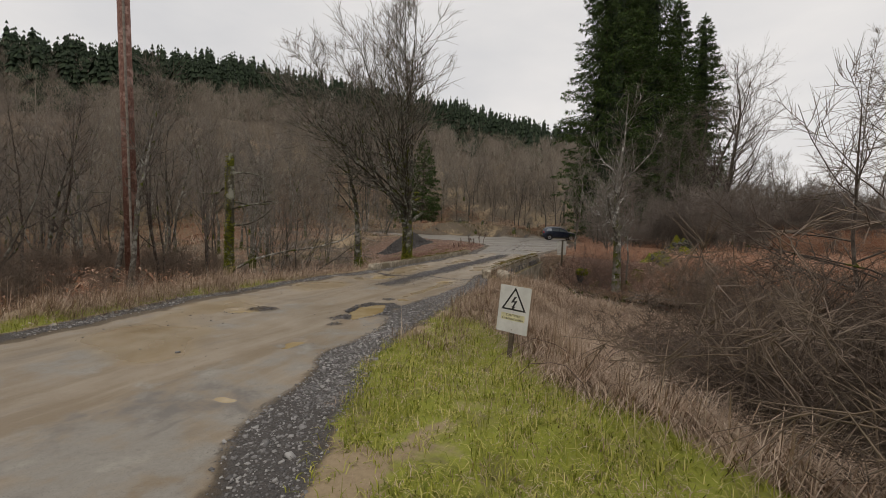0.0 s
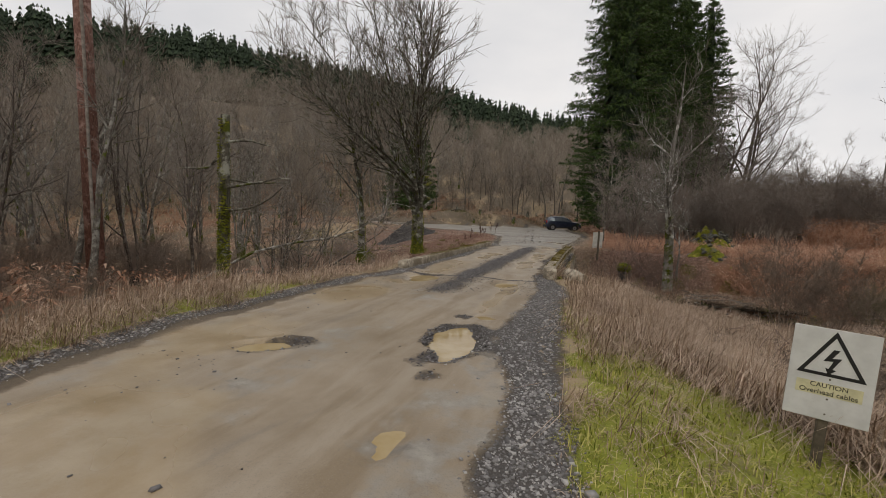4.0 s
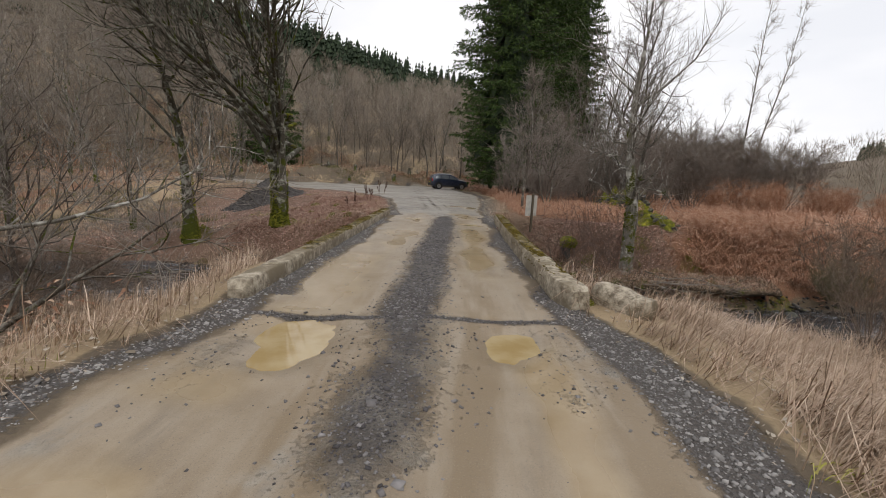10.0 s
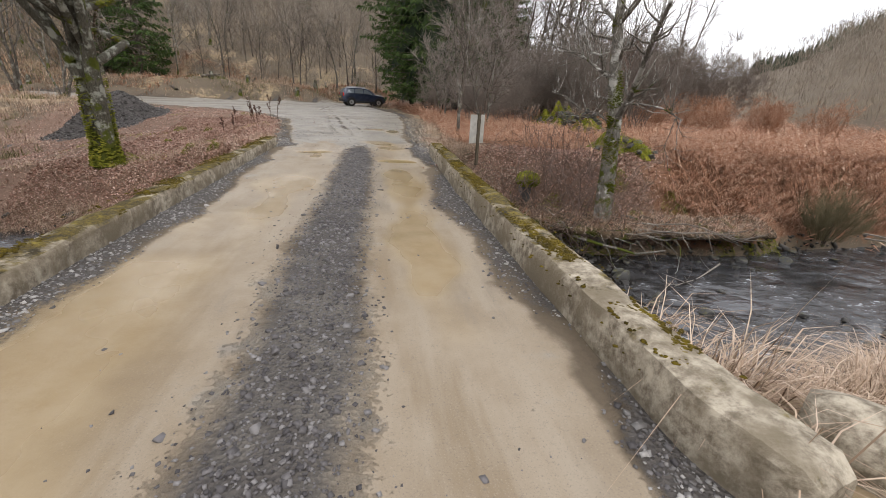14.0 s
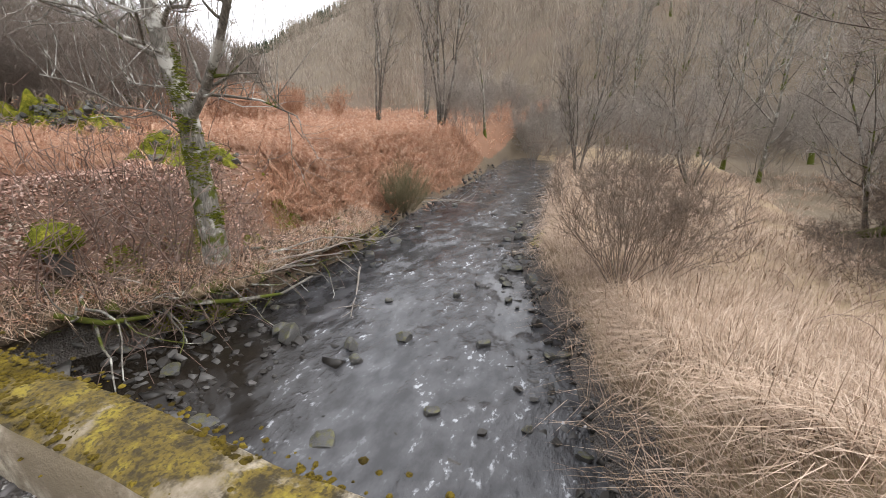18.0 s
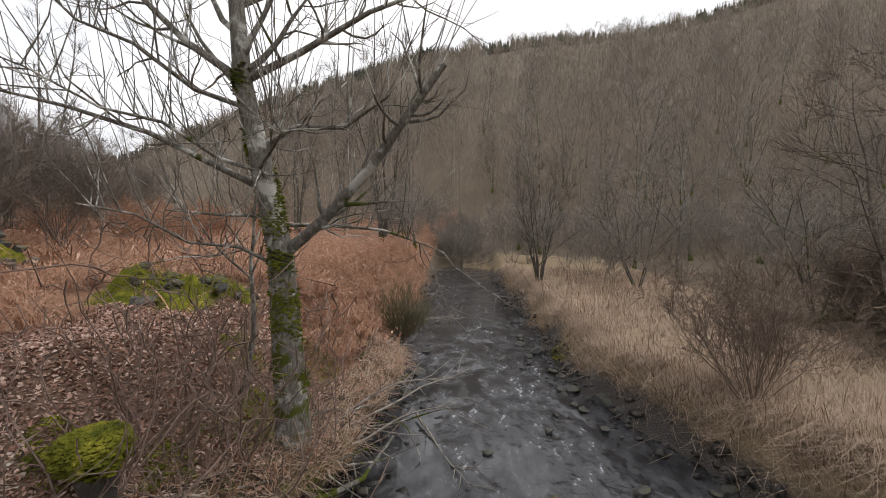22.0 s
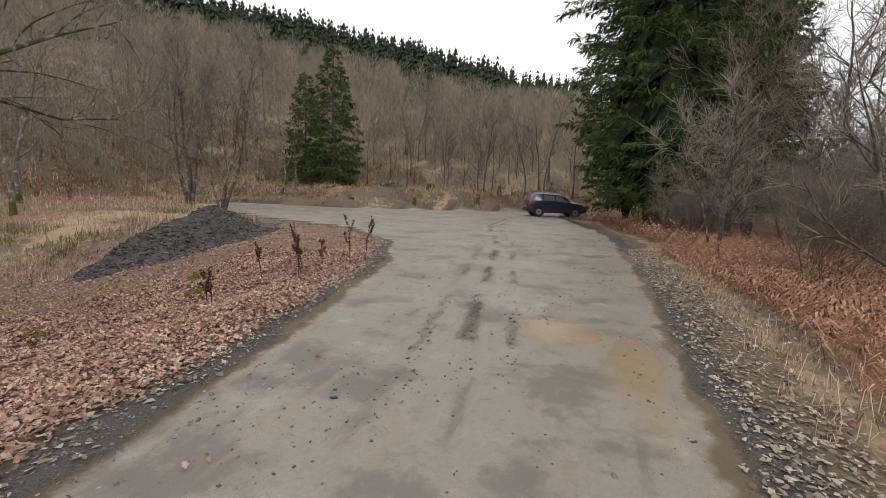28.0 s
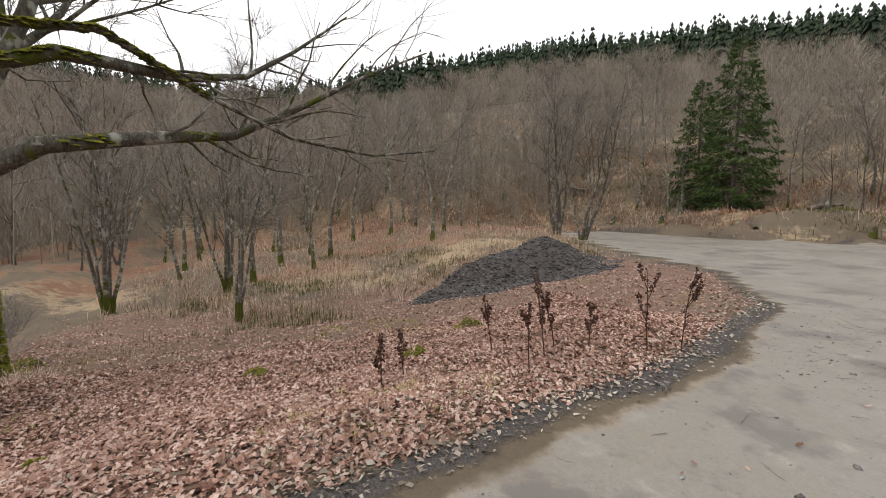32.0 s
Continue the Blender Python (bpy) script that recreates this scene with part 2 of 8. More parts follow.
        col = mixed(nt, maths(nt, "MULTIPLY", mask(wet_far.outputs["Fac"]), maths(nt, "SUBTRACT", 1.0, maths(nt, "MULTIPLY", gmask, 0.6))), col, grey)
        film = node(nt, "Attribute")
        film.attribute_name = "wet"
        dry_grit = maths(nt, "SUBTRACT", 1.0, gmask)
        wetmask = maths(nt, "MULTIPLY", ramp(nt, maths(nt, "ADD", film.outputs["Fac"], maths(nt, "MULTIPLY", wobble, 0.25)), 0.1, 0.9), dry_grit)
        silt = mixed(nt, ramp(nt, mid, 0.35, 0.65), (0.305, 0.22, 0.118), (0.365, 0.28, 0.17))
        col = mixed(nt, maths(nt, "MULTIPLY", wetmask, 0.75), col, silt)
        nt.links.new(col, bsdf.inputs["Base Color"])
        rough = maths(nt, "SUBTRACT", 0.92, maths(nt, "MULTIPLY", mudmask, ramp(nt, big, 0.3, 0.7, 0.30, 0.58)))
        still = maths(nt, "SUBTRACT", 1.0, maths(nt, "MULTIPLY", wetmask, 0.5))
        nt.links.new(maths(nt, "MULTIPLY", rough, still), bsdf.inputs["Roughness"])
        height = maths(nt, "ADD", maths(nt, "MULTIPLY", fine, maths(nt, "SUBTRACT", 1.15, mudmask)), maths(nt, "MULTIPLY", maths(nt, "MULTIPLY", tiny, gmask), 14.0))
        bump(nt, bsdf, maths(nt, "MULTIPLY", height, still), 0.6, 0.03)
        made.append(mat)
    return made


M_GROUND, M_TRACK = ground_mats()
M_BARK_GREY = bark_mat("grey_bark", (0.15, 0.13, 0.11), (0.28, 0.27, 0.24), 0.6, 0.1)
M_BARK_BIRCH = bark_mat("pale_bark", (0.23, 0.212, 0.185), (0.52, 0.51, 0.47), 0.5, 0.1)
M_BARK_DARK = bark_mat("dark_bark", (0.13, 0.105, 0.088), (0.20, 0.175, 0.15), 0.5, 0.05)
M_BARK_MOSSY = bark_mat("mossy_bark", (0.12, 0.11, 0.085), (0.33, 0.33, 0.28), 0.9, 0.30)
M_BARK_ALDER = bark_mat("alder_bark", (0.20, 0.18, 0.15), (0.40, 0.385, 0.34), 0.75, 0.28)
M_TWIG = plain("twigs", (0.205, 0.172, 0.145), 0.8, 0, 0.3)
M_TWIG_RED = plain("reddish_twigs", (0.195, 0.135, 0.11), 0.8, 0, 0.3)
M_TWIG_TAN = plain("tan_twigs", (0.205, 0.155, 0.118), 0.85, 0, 0.35)
M_TWIG_DARK = plain("dark_brush", (0.155, 0.115, 0.087), 0.85, 0, 0.4)
M_TWIG_PALE = plain("pale_twigs", (0.265, 0.232, 0.20), 0.8, 0, 0.3)
M_NEEDLE = scatter_mat("needles", (0.022, 0.045, 0.011), (0.045, 0.082, 0.017), (0.095, 0.145, 0.03), 0.7)
# Both far colours are lifted: some distance haze is mixed into them.
M_FAR_TWIG = scatter_mat("far_twigs", (0.21, 0.17, 0.134), (0.30, 0.256, 0.206), (0.41, 0.365, 0.305), 0.9)
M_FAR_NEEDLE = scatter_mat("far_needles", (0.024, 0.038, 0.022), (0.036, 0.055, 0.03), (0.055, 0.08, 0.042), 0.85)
M_STRAW = scatter_mat("dead_grass", (0.21, 0.142, 0.092), (0.46, 0.335, 0.242), (0.68, 0.54, 0.425))
M_GRASS = scatter_mat("living_grass", (0.13, 0.16, 0.02), (0.32, 0.325, 0.045), (0.58, 0.50, 0.20))
M_BRACKEN = scatter_mat("dead_bracken", (0.24, 0.108, 0.06), (0.42, 0.215, 0.13), (0.64, 0.45, 0.325))
M_LEAF = scatter_mat("fallen_leaves", (0.15, 0.072, 0.049), (0.42, 0.248, 0.187), (0.71, 0.545, 0.46))
M_DEBRIS = scatter_mat("leaf_debris", (0.13, 0.105, 0.08), (0.30, 0.25, 0.195), (0.58, 0.52, 0.43))
M_STONE = scatter_mat("crushed_stone", (0.06, 0.055, 0.057), (0.14, 0.13, 0.131), (0.28, 0.266, 0.262), 0.6)
M_STONE_PALE = scatter_mat("pale_crushed_stone", (0.115, 0.108, 0.107), (0.235, 0.224, 0.217), (0.48, 0.46, 0.44), 0.7)
M_MOSS_OCHRE = moss_mat("kerb_moss", (0.035, 0.025, 0.006), (0.10, 0.072, 0.010), (0.23, 0.17, 0.022))
M_MOSS_DEEP = moss_mat("trunk_moss", (0.05, 0.06, 0.008), (0.11, 0.12, 0.013), (0.22, 0.21, 0.03))
M_MOSS = moss_mat("moss", (0.062, 0.072, 0.010), (0.175, 0.178, 0.021), (0.37, 0.33, 0.045))
M_IVY = scatter_mat("ivy", (0.06, 0.085, 0.012), (0.14, 0.16, 0.02), (0.30, 0.28, 0.04), 0.6)

# ---------------------------------------------------------------- mesh tools
def mesh_of(name, verts, faces, mat=None, smooth=False):
    """faces: one array (n, 3) or (n, 4), or a list of such arrays."""
    me = bpy.data.meshes.new(name)
    groups = [np.asarray(f, np.int32) for f in (faces if isinstance(faces, list) else [faces]) if len(f)]
    verts = np.asarray(verts, np.float32)
    loops = np.concatenate([g.ravel() for g in groups])
    sizes = np.concatenate([np.full(len(g), g.shape[1], np.int32) for g in groups])
    me.vertices.add(len(verts)), me.loops.add(len(loops)), me.polygons.add(len(sizes))
    me.vertices.foreach_set("co", verts.ravel())
    me.loops.foreach_set("vertex_index", loops)
    me.polygons.foreach_set("loop_start", np.concatenate([[0], np.cumsum(sizes)[:-1]]).astype(np.int32))
    if smooth:
        me.polygons.foreach_set("use_smooth", np.ones(len(sizes), bool))
    me.update(calc_edges=True)
    if mat:
        me.materials.append(mat)
    return me


def part(name, bm, mat, parent, label="", smooth=False):
    """Links a bmesh (or a ready mesh) as one mesh object under a thing or a part."""
    if isinstance(bm, bmesh.types.BMesh):
        me = bpy.data.meshes.new(name)
        if smooth:
            for f in bm.faces:
                f.smooth = True
        bm.to_mesh(me)
        bm.free()
    else:
        me = bm
    if mat and not me.materials:
        me.materials.append(mat)
    ob = new(name, me)
    ob.parent = parent
    if label:
        tagged(ob, label)
    return ob


def thing(name, m, label, category, group="", kind=""):
    ob = new(name)
    ob.empty_display_size = 0.1
    ob.matrix_basis = m
    return tagged(ob, label, category, group, kind)


def box_bm(size, at=(0, 0, 0), bevel=0.0, turn=None, segs=2):
    bm = bmesh.new()
    bmesh.ops.create_cube(bm, size=1)
    bmesh.ops.scale(bm, vec=size, verts=bm.verts)
    if bevel:
        bmesh.ops.bevel(bm, geom=bm.edges[:], offset=bevel, segments=segs, affect="EDGES", profile=0.5)
    if turn is not None:
        bmesh.ops.transform(bm, matrix=turn, verts=bm.verts)
    bmesh.ops.translate(bm, vec=at, verts=bm.verts)
    return bm


def rod_bm(a, b, r0, r1, sides=10):
    bm = bmesh.new()
    a, b = Vector(a), Vector(b)
    m = Matrix.Translation((a + b) / 2) @ (b - a).to_track_quat("Z", "Y").to_matrix().to_4x4()
    bmesh.ops.create_cone(bm, cap_ends=True, segments=sides, radius1=r0, radius2=r1, depth=(b - a).length, matrix=m)
    return bm


HASH = np.random.RandomState(7).rand(256, 256).astype(np.float32)


def vnoise(x, y):
    """Smooth value noise in -1..1 with one-metre cells."""
    x, y = np.asarray(x, float), np.asarray(y, float)
    ix, iy = np.floor(x).astype(int), np.floor(y).astype(int)
    fx, fy = x - ix, y - iy
    fx, fy = fx * fx * (3 - 2 * fx), fy * fy * (3 - 2 * fy)
    a, b = HASH[ix % 256, iy % 256], HASH[(ix + 1) % 256, iy % 256]
    c, d = HASH[ix % 256, (iy + 1) % 256], HASH[(ix + 1) % 256, (iy + 1) % 256]
    return 2 * ((a * (1 - fx) + b * fx) * (1 - fy) + (c * (1 - fx) + d * fx) * fy) - 1


def fnoise(x, y, scale=1.0, octaves=3):
    out, amp = 0.0, 1.0
    for k in range(octaves):
        out = out + amp * vnoise(x * scale + 17 * k, y * scale - 31 * k)
        scale, amp = scale * 2.1, amp * 0.5
    return out


def sstep(a, b, x):
    t = np.clip((np.asarray(x, float) - a) / (b - a), 0, 1)
    return t * t * (3 - 2 * t)


def tubes(lines, sides):
    """Many tapering tubes in one soup. lines: (points (n, 3), radii (n))."""
    groups, verts, quads, base = {}, [], [], 0
    for pts, rad in lines:
        groups.setdefault(len(pts), []).append((pts, rad))
    for n, members in sorted(groups.items()):
        P = np.array([m[0] for m in members])
        R = np.array([m[1] for m in members])
        T = np.gradient(P, axis=1)
        T /= np.linalg.norm(T, axis=2, keepdims=True) + 1e-9
        ref = np.where(np.abs(T[:, :1, 2:3]) > 0.9, np.array([1.0, 0, 0]), np.array([0, 0, 1.0]))
        U = np.cross(T, np.broadcast_to(ref, T.shape))
        U /= np.linalg.norm(U, axis=2, keepdims=True) + 1e-9
        W = np.cross(T, U)
        ang = np.arange(sides) * 2 * np.pi / sides
        ring = (P[:, :, None] + R[:, :, None, None] * (np.cos(ang)[:, None] * U[:, :, None] + np.sin(ang)[:, None] * W[:, :, None]))
        B = len(members)
        verts.append(ring.reshape(-1, 3))
        idx = base + np.arange(B * n * sides).reshape(B, n, sides)
        a, b = idx[:, :-1], idx[:, 1:]
        q = np.stack([a, np.roll(a, -1, 2), np.roll(b, -1, 2), b], -1)
        quads.append(q.reshape(-1, 4))
        base += B * n * sides
    if not verts:
        return np.zeros((0, 3)), np.zeros((0, 4), np.int32)
    return np.concatenate(verts), np.concatenate(quads)


def unit(v):
    return v / (np.linalg.norm(v) + 1e-9)


def shoot(rng, p, d, length, r0, r1, n, crook=0.12, lift=0.1):
    """A crooked, tapering shoot from p along d."""
    pts, d = [np.array(p, float)], unit(np.array(d, float))
    for _ in range(n):
        d = unit(d + rng.normal(0, crook, 3) + np.array([0, 0, lift]))
        pts.append(pts[-1] + d * length / n)
    return np.array(pts), np.linspace(r0, r1, n + 1)


def along(line, s):
    pts, rad = line
    k = s * (len(pts) - 1)
    i = min(int(k), len(pts) - 2)
    f = k - i
    return pts[i] * (1 - f) + pts[i + 1] * f, unit(pts[i + 1] - pts[i]), rad[i] * (1 - f) + rad[i + 1] * f


def side_way(rng, axis, degrees):
    """A way that leaves the axis at about that angle, in any direction round it."""
    v = np.cross(axis, rng.normal(0, 1, 3))
    a = radians(degrees) * rng.uniform(0.75, 1.25)
    return unit(axis * math.cos(a) + unit(v) * math.sin(a))


def bare_tree(seed, h=9.0, r=0.14, stems=1, splay=12, first=0.3, limbs=14, reach=0.4, angle=50, subs=5, twigs=5, lift=0.10, crook=0.07, twig_len=0.55, lean=(0, 0), flare=1.5, thick=1.0):
    """Lines of a leafless tree: trunk, branches, twigs."""
    rng = np.random.RandomState(seed)
    trunk, branch, twig = [], [], []
    for s in range(stems):
        a = 2 * math.pi * s / stems + rng.uniform(0, 1)
        tilt = radians(splay * rng.uniform(0.5, 1.3)) if stems > 1 else 0
        d = np.array([math.cos(a) * math.sin(tilt) + lean[0], math.sin(a) * math.sin(tilt) + lean[1], math.cos(tilt)])
        hs = h * (1 if s == 0 else rng.uniform(0.7, 1.0))
        rs = r * (1 if s == 0 else rng.uniform(0.55, 0.9))
        foot = np.array([math.cos(a), math.sin(a), 0]) * (0 if stems == 1 else r * 0.8) + np.array([0, 0, -0.15])
        pts, rad = shoot(rng, foot, d, hs + 0.15, rs, rs * 0.12, 12, crook, 0.05)
        rad = rs * (1 - np.linspace(0, 1, 13) ** 0.9 * 0.93)
        rad[0] *= flare
        rad[1] *= 1 + (flare - 1) * 0.15
        line = (pts, rad)
        trunk.append(line)
        for k in range(limbs):
            q = first + (1 - first) * ((k + rng.uniform(0, 1)) / limbs) ** 0.85
            p, ax, rr = along(line, min(q, 0.97))
            L = h * reach * (1.1 - 0.75 * (q - first) / (1 - first)) * rng.uniform(0.6, 1.15)
            b = shoot(rng, p, side_way(rng, ax, angle), L, min(rr * 0.6, 0.012 * L + 0.02), 0.007 * thick, 6, crook * 1.8, lift)
            branch.append(b)
            for j in range(subs):
                p2, ax2, r2 = along(b, rng.uniform(0.2, 0.97))
                c = shoot(rng, p2, side_way(rng, ax2, 42), L * rng.uniform(0.25, 0.5), min(r2 * 0.8, 0.012 * thick), 0.004 * thick, 4, crook * 2.2, lift)
                branch.append(c)
                for i in range(twigs):
                    p3, ax3, r3 = along(c, rng.uniform(0.15, 1.0))
                    twig.append(shoot(rng, p3, side_way(rng, ax3, 38), twig_len * rng.uniform(0.5, 1.3), 0.0055 * thick, 0.002 * thick, 1, crook * 2.5, lift))
    return trunk, branch, twig


def tree_thing(name, lines, m, label, category, bark, twig_mat, group="", sides=(9, 5, 3), boughs=0):
    """A tree: its trunk, its first boughs as parts of their own, and the rest of the crown."""
    trunk, branch, twig = lines
    ob = thing(name, m, label, category, group)
    for line in trunk if len(trunk) < 8 else []:
        v, q = tubes([line], sides[0])
        part("trunk" if len(trunk) == 1 else "stem", mesh_of("stem", v, q, bark, True), None, ob)
    if len(trunk) >= 8:
        v, q = tubes(trunk, sides[0])
        tagged(part("stool", mesh_of("stool", v, q, bark, True), None, ob), kind="stuff")
    for line in branch[:boughs]:
        v, q = tubes([line], 8)
        part("bough", mesh_of("bough", v, q, bark, True), None, ob)
    v1, q1 = tubes(branch[boughs:], sides[1])
    v2, q2 = tubes(twig, sides[2])
    me = mesh_of("crown", np.concatenate([v1, v2]), np.concatenate([q1, q2 + len(v1)]), bark, True)
    me.materials.append(twig_mat)
    me.polygons.foreach_set("material_index", np.r_[np.zeros(len(q1), np.int32), np.ones(len(q2), np.int32)])
    tagged(part("crown", me, None, ob), "fine leafless branches and twigs", kind="stuff")
    return ob


def moss_lumps(name, P, size, seed, mat=None):
    rng = np.random.RandomState(seed)
    n = len(P)
    a = np.arange(7) * 2 * np.pi / 7
    ring = np.stack([np.cos(a), np.sin(a), 0 * a], -1)
    dome = np.concatenate([ring, ring * 0.72 + np.array([0, 0, 0.45]), [[0, 0, 0.68]]])
    V = dome[None] * (1 + rng.uniform(-0.25, 0.25, (n, 15, 1))) * size[:, None, None] * np.array([1, 1, 0.75]) + P[:, None]
    i = np.arange(n)[:, None] * 15
    q = np.concatenate([i + np.array([[k, (k + 1) % 7, 7 + (k + 1) % 7, 7 + k]]) for k in range(7)])
    t = np.concatenate([i + np.array([[7 + k, 7 + (k + 1) % 7, 14]]) for k in range(7)])
    return mesh_of(name, V.reshape(-1, 3), [q, t], mat or M_MOSS, True)


# ---------------------------------------------------------------- plan of the land
def road_left(y):
    return np.interp(y, [-80, -9, -6, -2, 0, 11, 14, 17, 20.8, 24, 27.2], [-1.3, -1.4, -1.8, -1.85, -1.58, -1.76, -2.25, -2.7, -3.6, -4.9, -7.8])


def road_right(y):
    return np.interp(y, [-80, -16, -12, -10, -9.2, -7.8, -5.7, -4, -0.5, 1, 6, 11, 14, 19, 30, 34, 43, 60], [6, 5.6, 4.7, 3.8, 3.4, 3.0, 2.65, 2.6, 2.45, 2.0, 1.94, 2.03, 1.9, 2.2, 2.5, 1.9, 0.2, 0.2])


def lane_near(x):
    return np.interp(x, [-80, -34, -29, -25, -17, -13.5, -7.8, -5, 0], [90, 60, 43.5, 34.5, 31, 29.3, 27.2, 24, 22])


def lane_far(x):
    return np.interp(x, [-80, -30, -17, -10, -3, 4], [44, 43, 43, 47, 52, 52])


def verge_edge(y):
    """Where the mown verge ends and the bank falls away, east of the track."""
    return np.interp(y, [-20, -12, -8.8, -7.4, -5.35, -4, -2.6], [14, 9.6, 6.9, 5.45, 4.2, 3.35, 2.7])


def road_in(x, y):
    """Metres inside the edge of the track (negative outside)."""
    a = np.minimum(x - road_left(y), road_right(y) - x)
    a = np.where(y > 26, np.minimum(a, 26 - y), a)
    b = np.minimum(np.minimum(y - lane_near(x), lane_far(x) - y), road_right(y) - x)
    b = np.where(y < 21, -9.0, b)
    return np.maximum(a, b) + 0.10 * fnoise(x, y, 1.3, 2)


WATER = -2.1


def bank_north(x):
    return np.interp(x, [-80, -30, -18, -12, -7, -3, 3, 4, 5, 6, 10, 12, 18, 26, 36, 60, 120], [-4, 1, 5.6, 9.2, 10.3, 9.6, 10.0, 9.75, 9.2, 8.6, 8.6, 9.1, 9.2, 9.9, 10.6, 14, 30])


def bank_south(x):
    return np.interp(x, [-80, -30, -18, -12, -7, -3, 3, 5, 6, 7.7, 10, 14, 22, 38, 60, 120], [-10, -4.4, 0.4, 3.8, 4.6, 3.2, 2.2, 2.7, 3.0, 3.5, 4.5, 5.0, 6.0, 7.3, 10, 26])


CREST = ([-180, -150, -119, -108, -96, -83, -68, -58, -48, -36, -26, -15, 0, 8, 20, 35, 50, 67, 83, 100, 120, 150, 180],
         [19, 20, 21.5, 21.5, 22, 20.5, 15.5, 10.5, 5.0, 2.4, 2.6, 5.4, 9.6, 10.2, 13.9, 15.4, 16.2, 13.6, 11.5, 11, 12, 16, 19])
FOOT = ([-180, -120, -90, -60, -40, 0, 30, 60, 90, 120, 180], [34, 34, 38, 60, 70, 54, 50, 44, 44, 36, 34])
CREST_R = 190.0


def hill(x, y):
    dx, dy = x - 0.0, y - 8.0
    r = np.hypot(dx, dy)
    yaw = np.degrees(np.arctan2(-dx, dy))
    top = np.tan(np.radians(np.interp(yaw, *CREST))) * CREST_R
    foot = np.interp(yaw, *FOOT)
    s = np.clip((r - foot) / (CREST_R - foot), 0, 1.0)
    prof = s ** 0.9
    return top * prof * (1 + 0.05 * fnoise(x, y, 0.02, 2)) + np.clip(r - CREST_R, 0, 600) * 0.03, s


def height(x, y, rough=True):
    """Height of the land."""
    x, y = np.asarray(x, float), np.asarray(y, float)
    d = road_in(x, y)
    out = np.clip(-d, 0, 60)
    h, s = hill(x, y)
    # fields and woods beside the track
    north, west = sstep(8, 11, y), sstep(-1.5, -5, x)
    z = np.zeros_like(x)
    z = z - 0.75 * west * sstep(0.4, 4.5, out) * sstep(25, 15, y)
    mown = sstep(-2.2, -4.6, y)
    slope_east = -0.8 * sstep(0.5, 3.4, out) - 0.45 * sstep(5, 9, x) * sstep(12, 0, y)
    fall = -0.03 * sstep(0.2, 1.5, out) - 0.85 * sstep(0.0, 2.6, x - verge_edge(y)) - 0.25 * sstep(3, 7, x - verge_edge(y))
    z = z + (1 - north) * (1 - west) * (slope_east * (1 - mown) + fall * mown)
    z = z - 0.75 * sstep(-3.2, 1.8, y) * sstep(0.3, 2.2, out) * west * (1 - north)
    z = z - 1.15 * sstep(-6.5, -15, x) * sstep(28, 21, y) * sstep(6, 10, y)
    z = z + 0.10 * north * (1 - west) * sstep(2, 9, out)
    if rough:
        z = z + (0.10 * fnoise(x, y, 0.45, 3) + 0.05 * fnoise(x, y, 1.7, 2)) * sstep(0.1, 1.2, out)
    z = z + h + (0.8 * fnoise(x, y, 0.08, 3) * np.clip(s * 6, 0, 1))
    z = z + (1.5 + 0.6 * fnoise(x, y, 0.3, 2)) * sstep(0.6, 4.5, y - lane_far(x)) * sstep(6, 0, x) * (y > 35)
    # the stream, below a slope on its north side
    n, so = bank_north(x), bank_south(x)
    z = z - (1.4 + 0.12 * fnoise(x, y, 0.9, 2)) * sstep(2.5, -0.1, y - n) * (y > (n + so) / 2) * sstep(37, 29, np.abs(x))
    wob = 0.35 * fnoise(x, y, 0.6, 2)
    inside = np.minimum(n - y, y - so) + wob * 0.5
    slope = np.where(y > (n + so) / 2, 0.34, 0.75)
    cut = sstep(-slope, 0.15, inside)
    bed = WATER - 0.12 - 0.25 * sstep(0, 1.5, inside) + (0.06 * fnoise(x, y, 1.9, 3) if rough else 0)
    cut = cut * sstep(37, 29, np.abs(x))
    z = z * (1 - cut) + np.minimum(bed, z) * cut
    # the track: flat, with hollows
    deck = sstep(0.9, 1.5, y) * sstep(10.2, 9.4, y)
    fade = sstep(0.0, 0.9, out) * (1 - deck) + sstep(0.30, 0.42, out) * deck
    z = np.where(d > -0.9, z * fade, z)
    return z


HOLLOWS = [(1.60, -5.25, 0.26, 0.72, 0.05, 8), (-0.2, -6.35, 0.30, 0.19, 0.05, 40), (-0.66, -0.72, 0.40, 0.58, 0.04, 15), (1.28, -0.54, 0.27, 0.42, 0.04, -18),
           (1.9, -7.6, 0.11, 0.24, 0.022, 10), (1.72, -3.95, 0.17, 0.12, 0.022, -15), (-0.9, 10.4, 0.6, 0.3, 0.03, 0), (1.0, 9.2, 0.5, 0.3, 0.03, 0),
           (2.5, -9.2, 0.16, 0.09, 0.02, 20)]


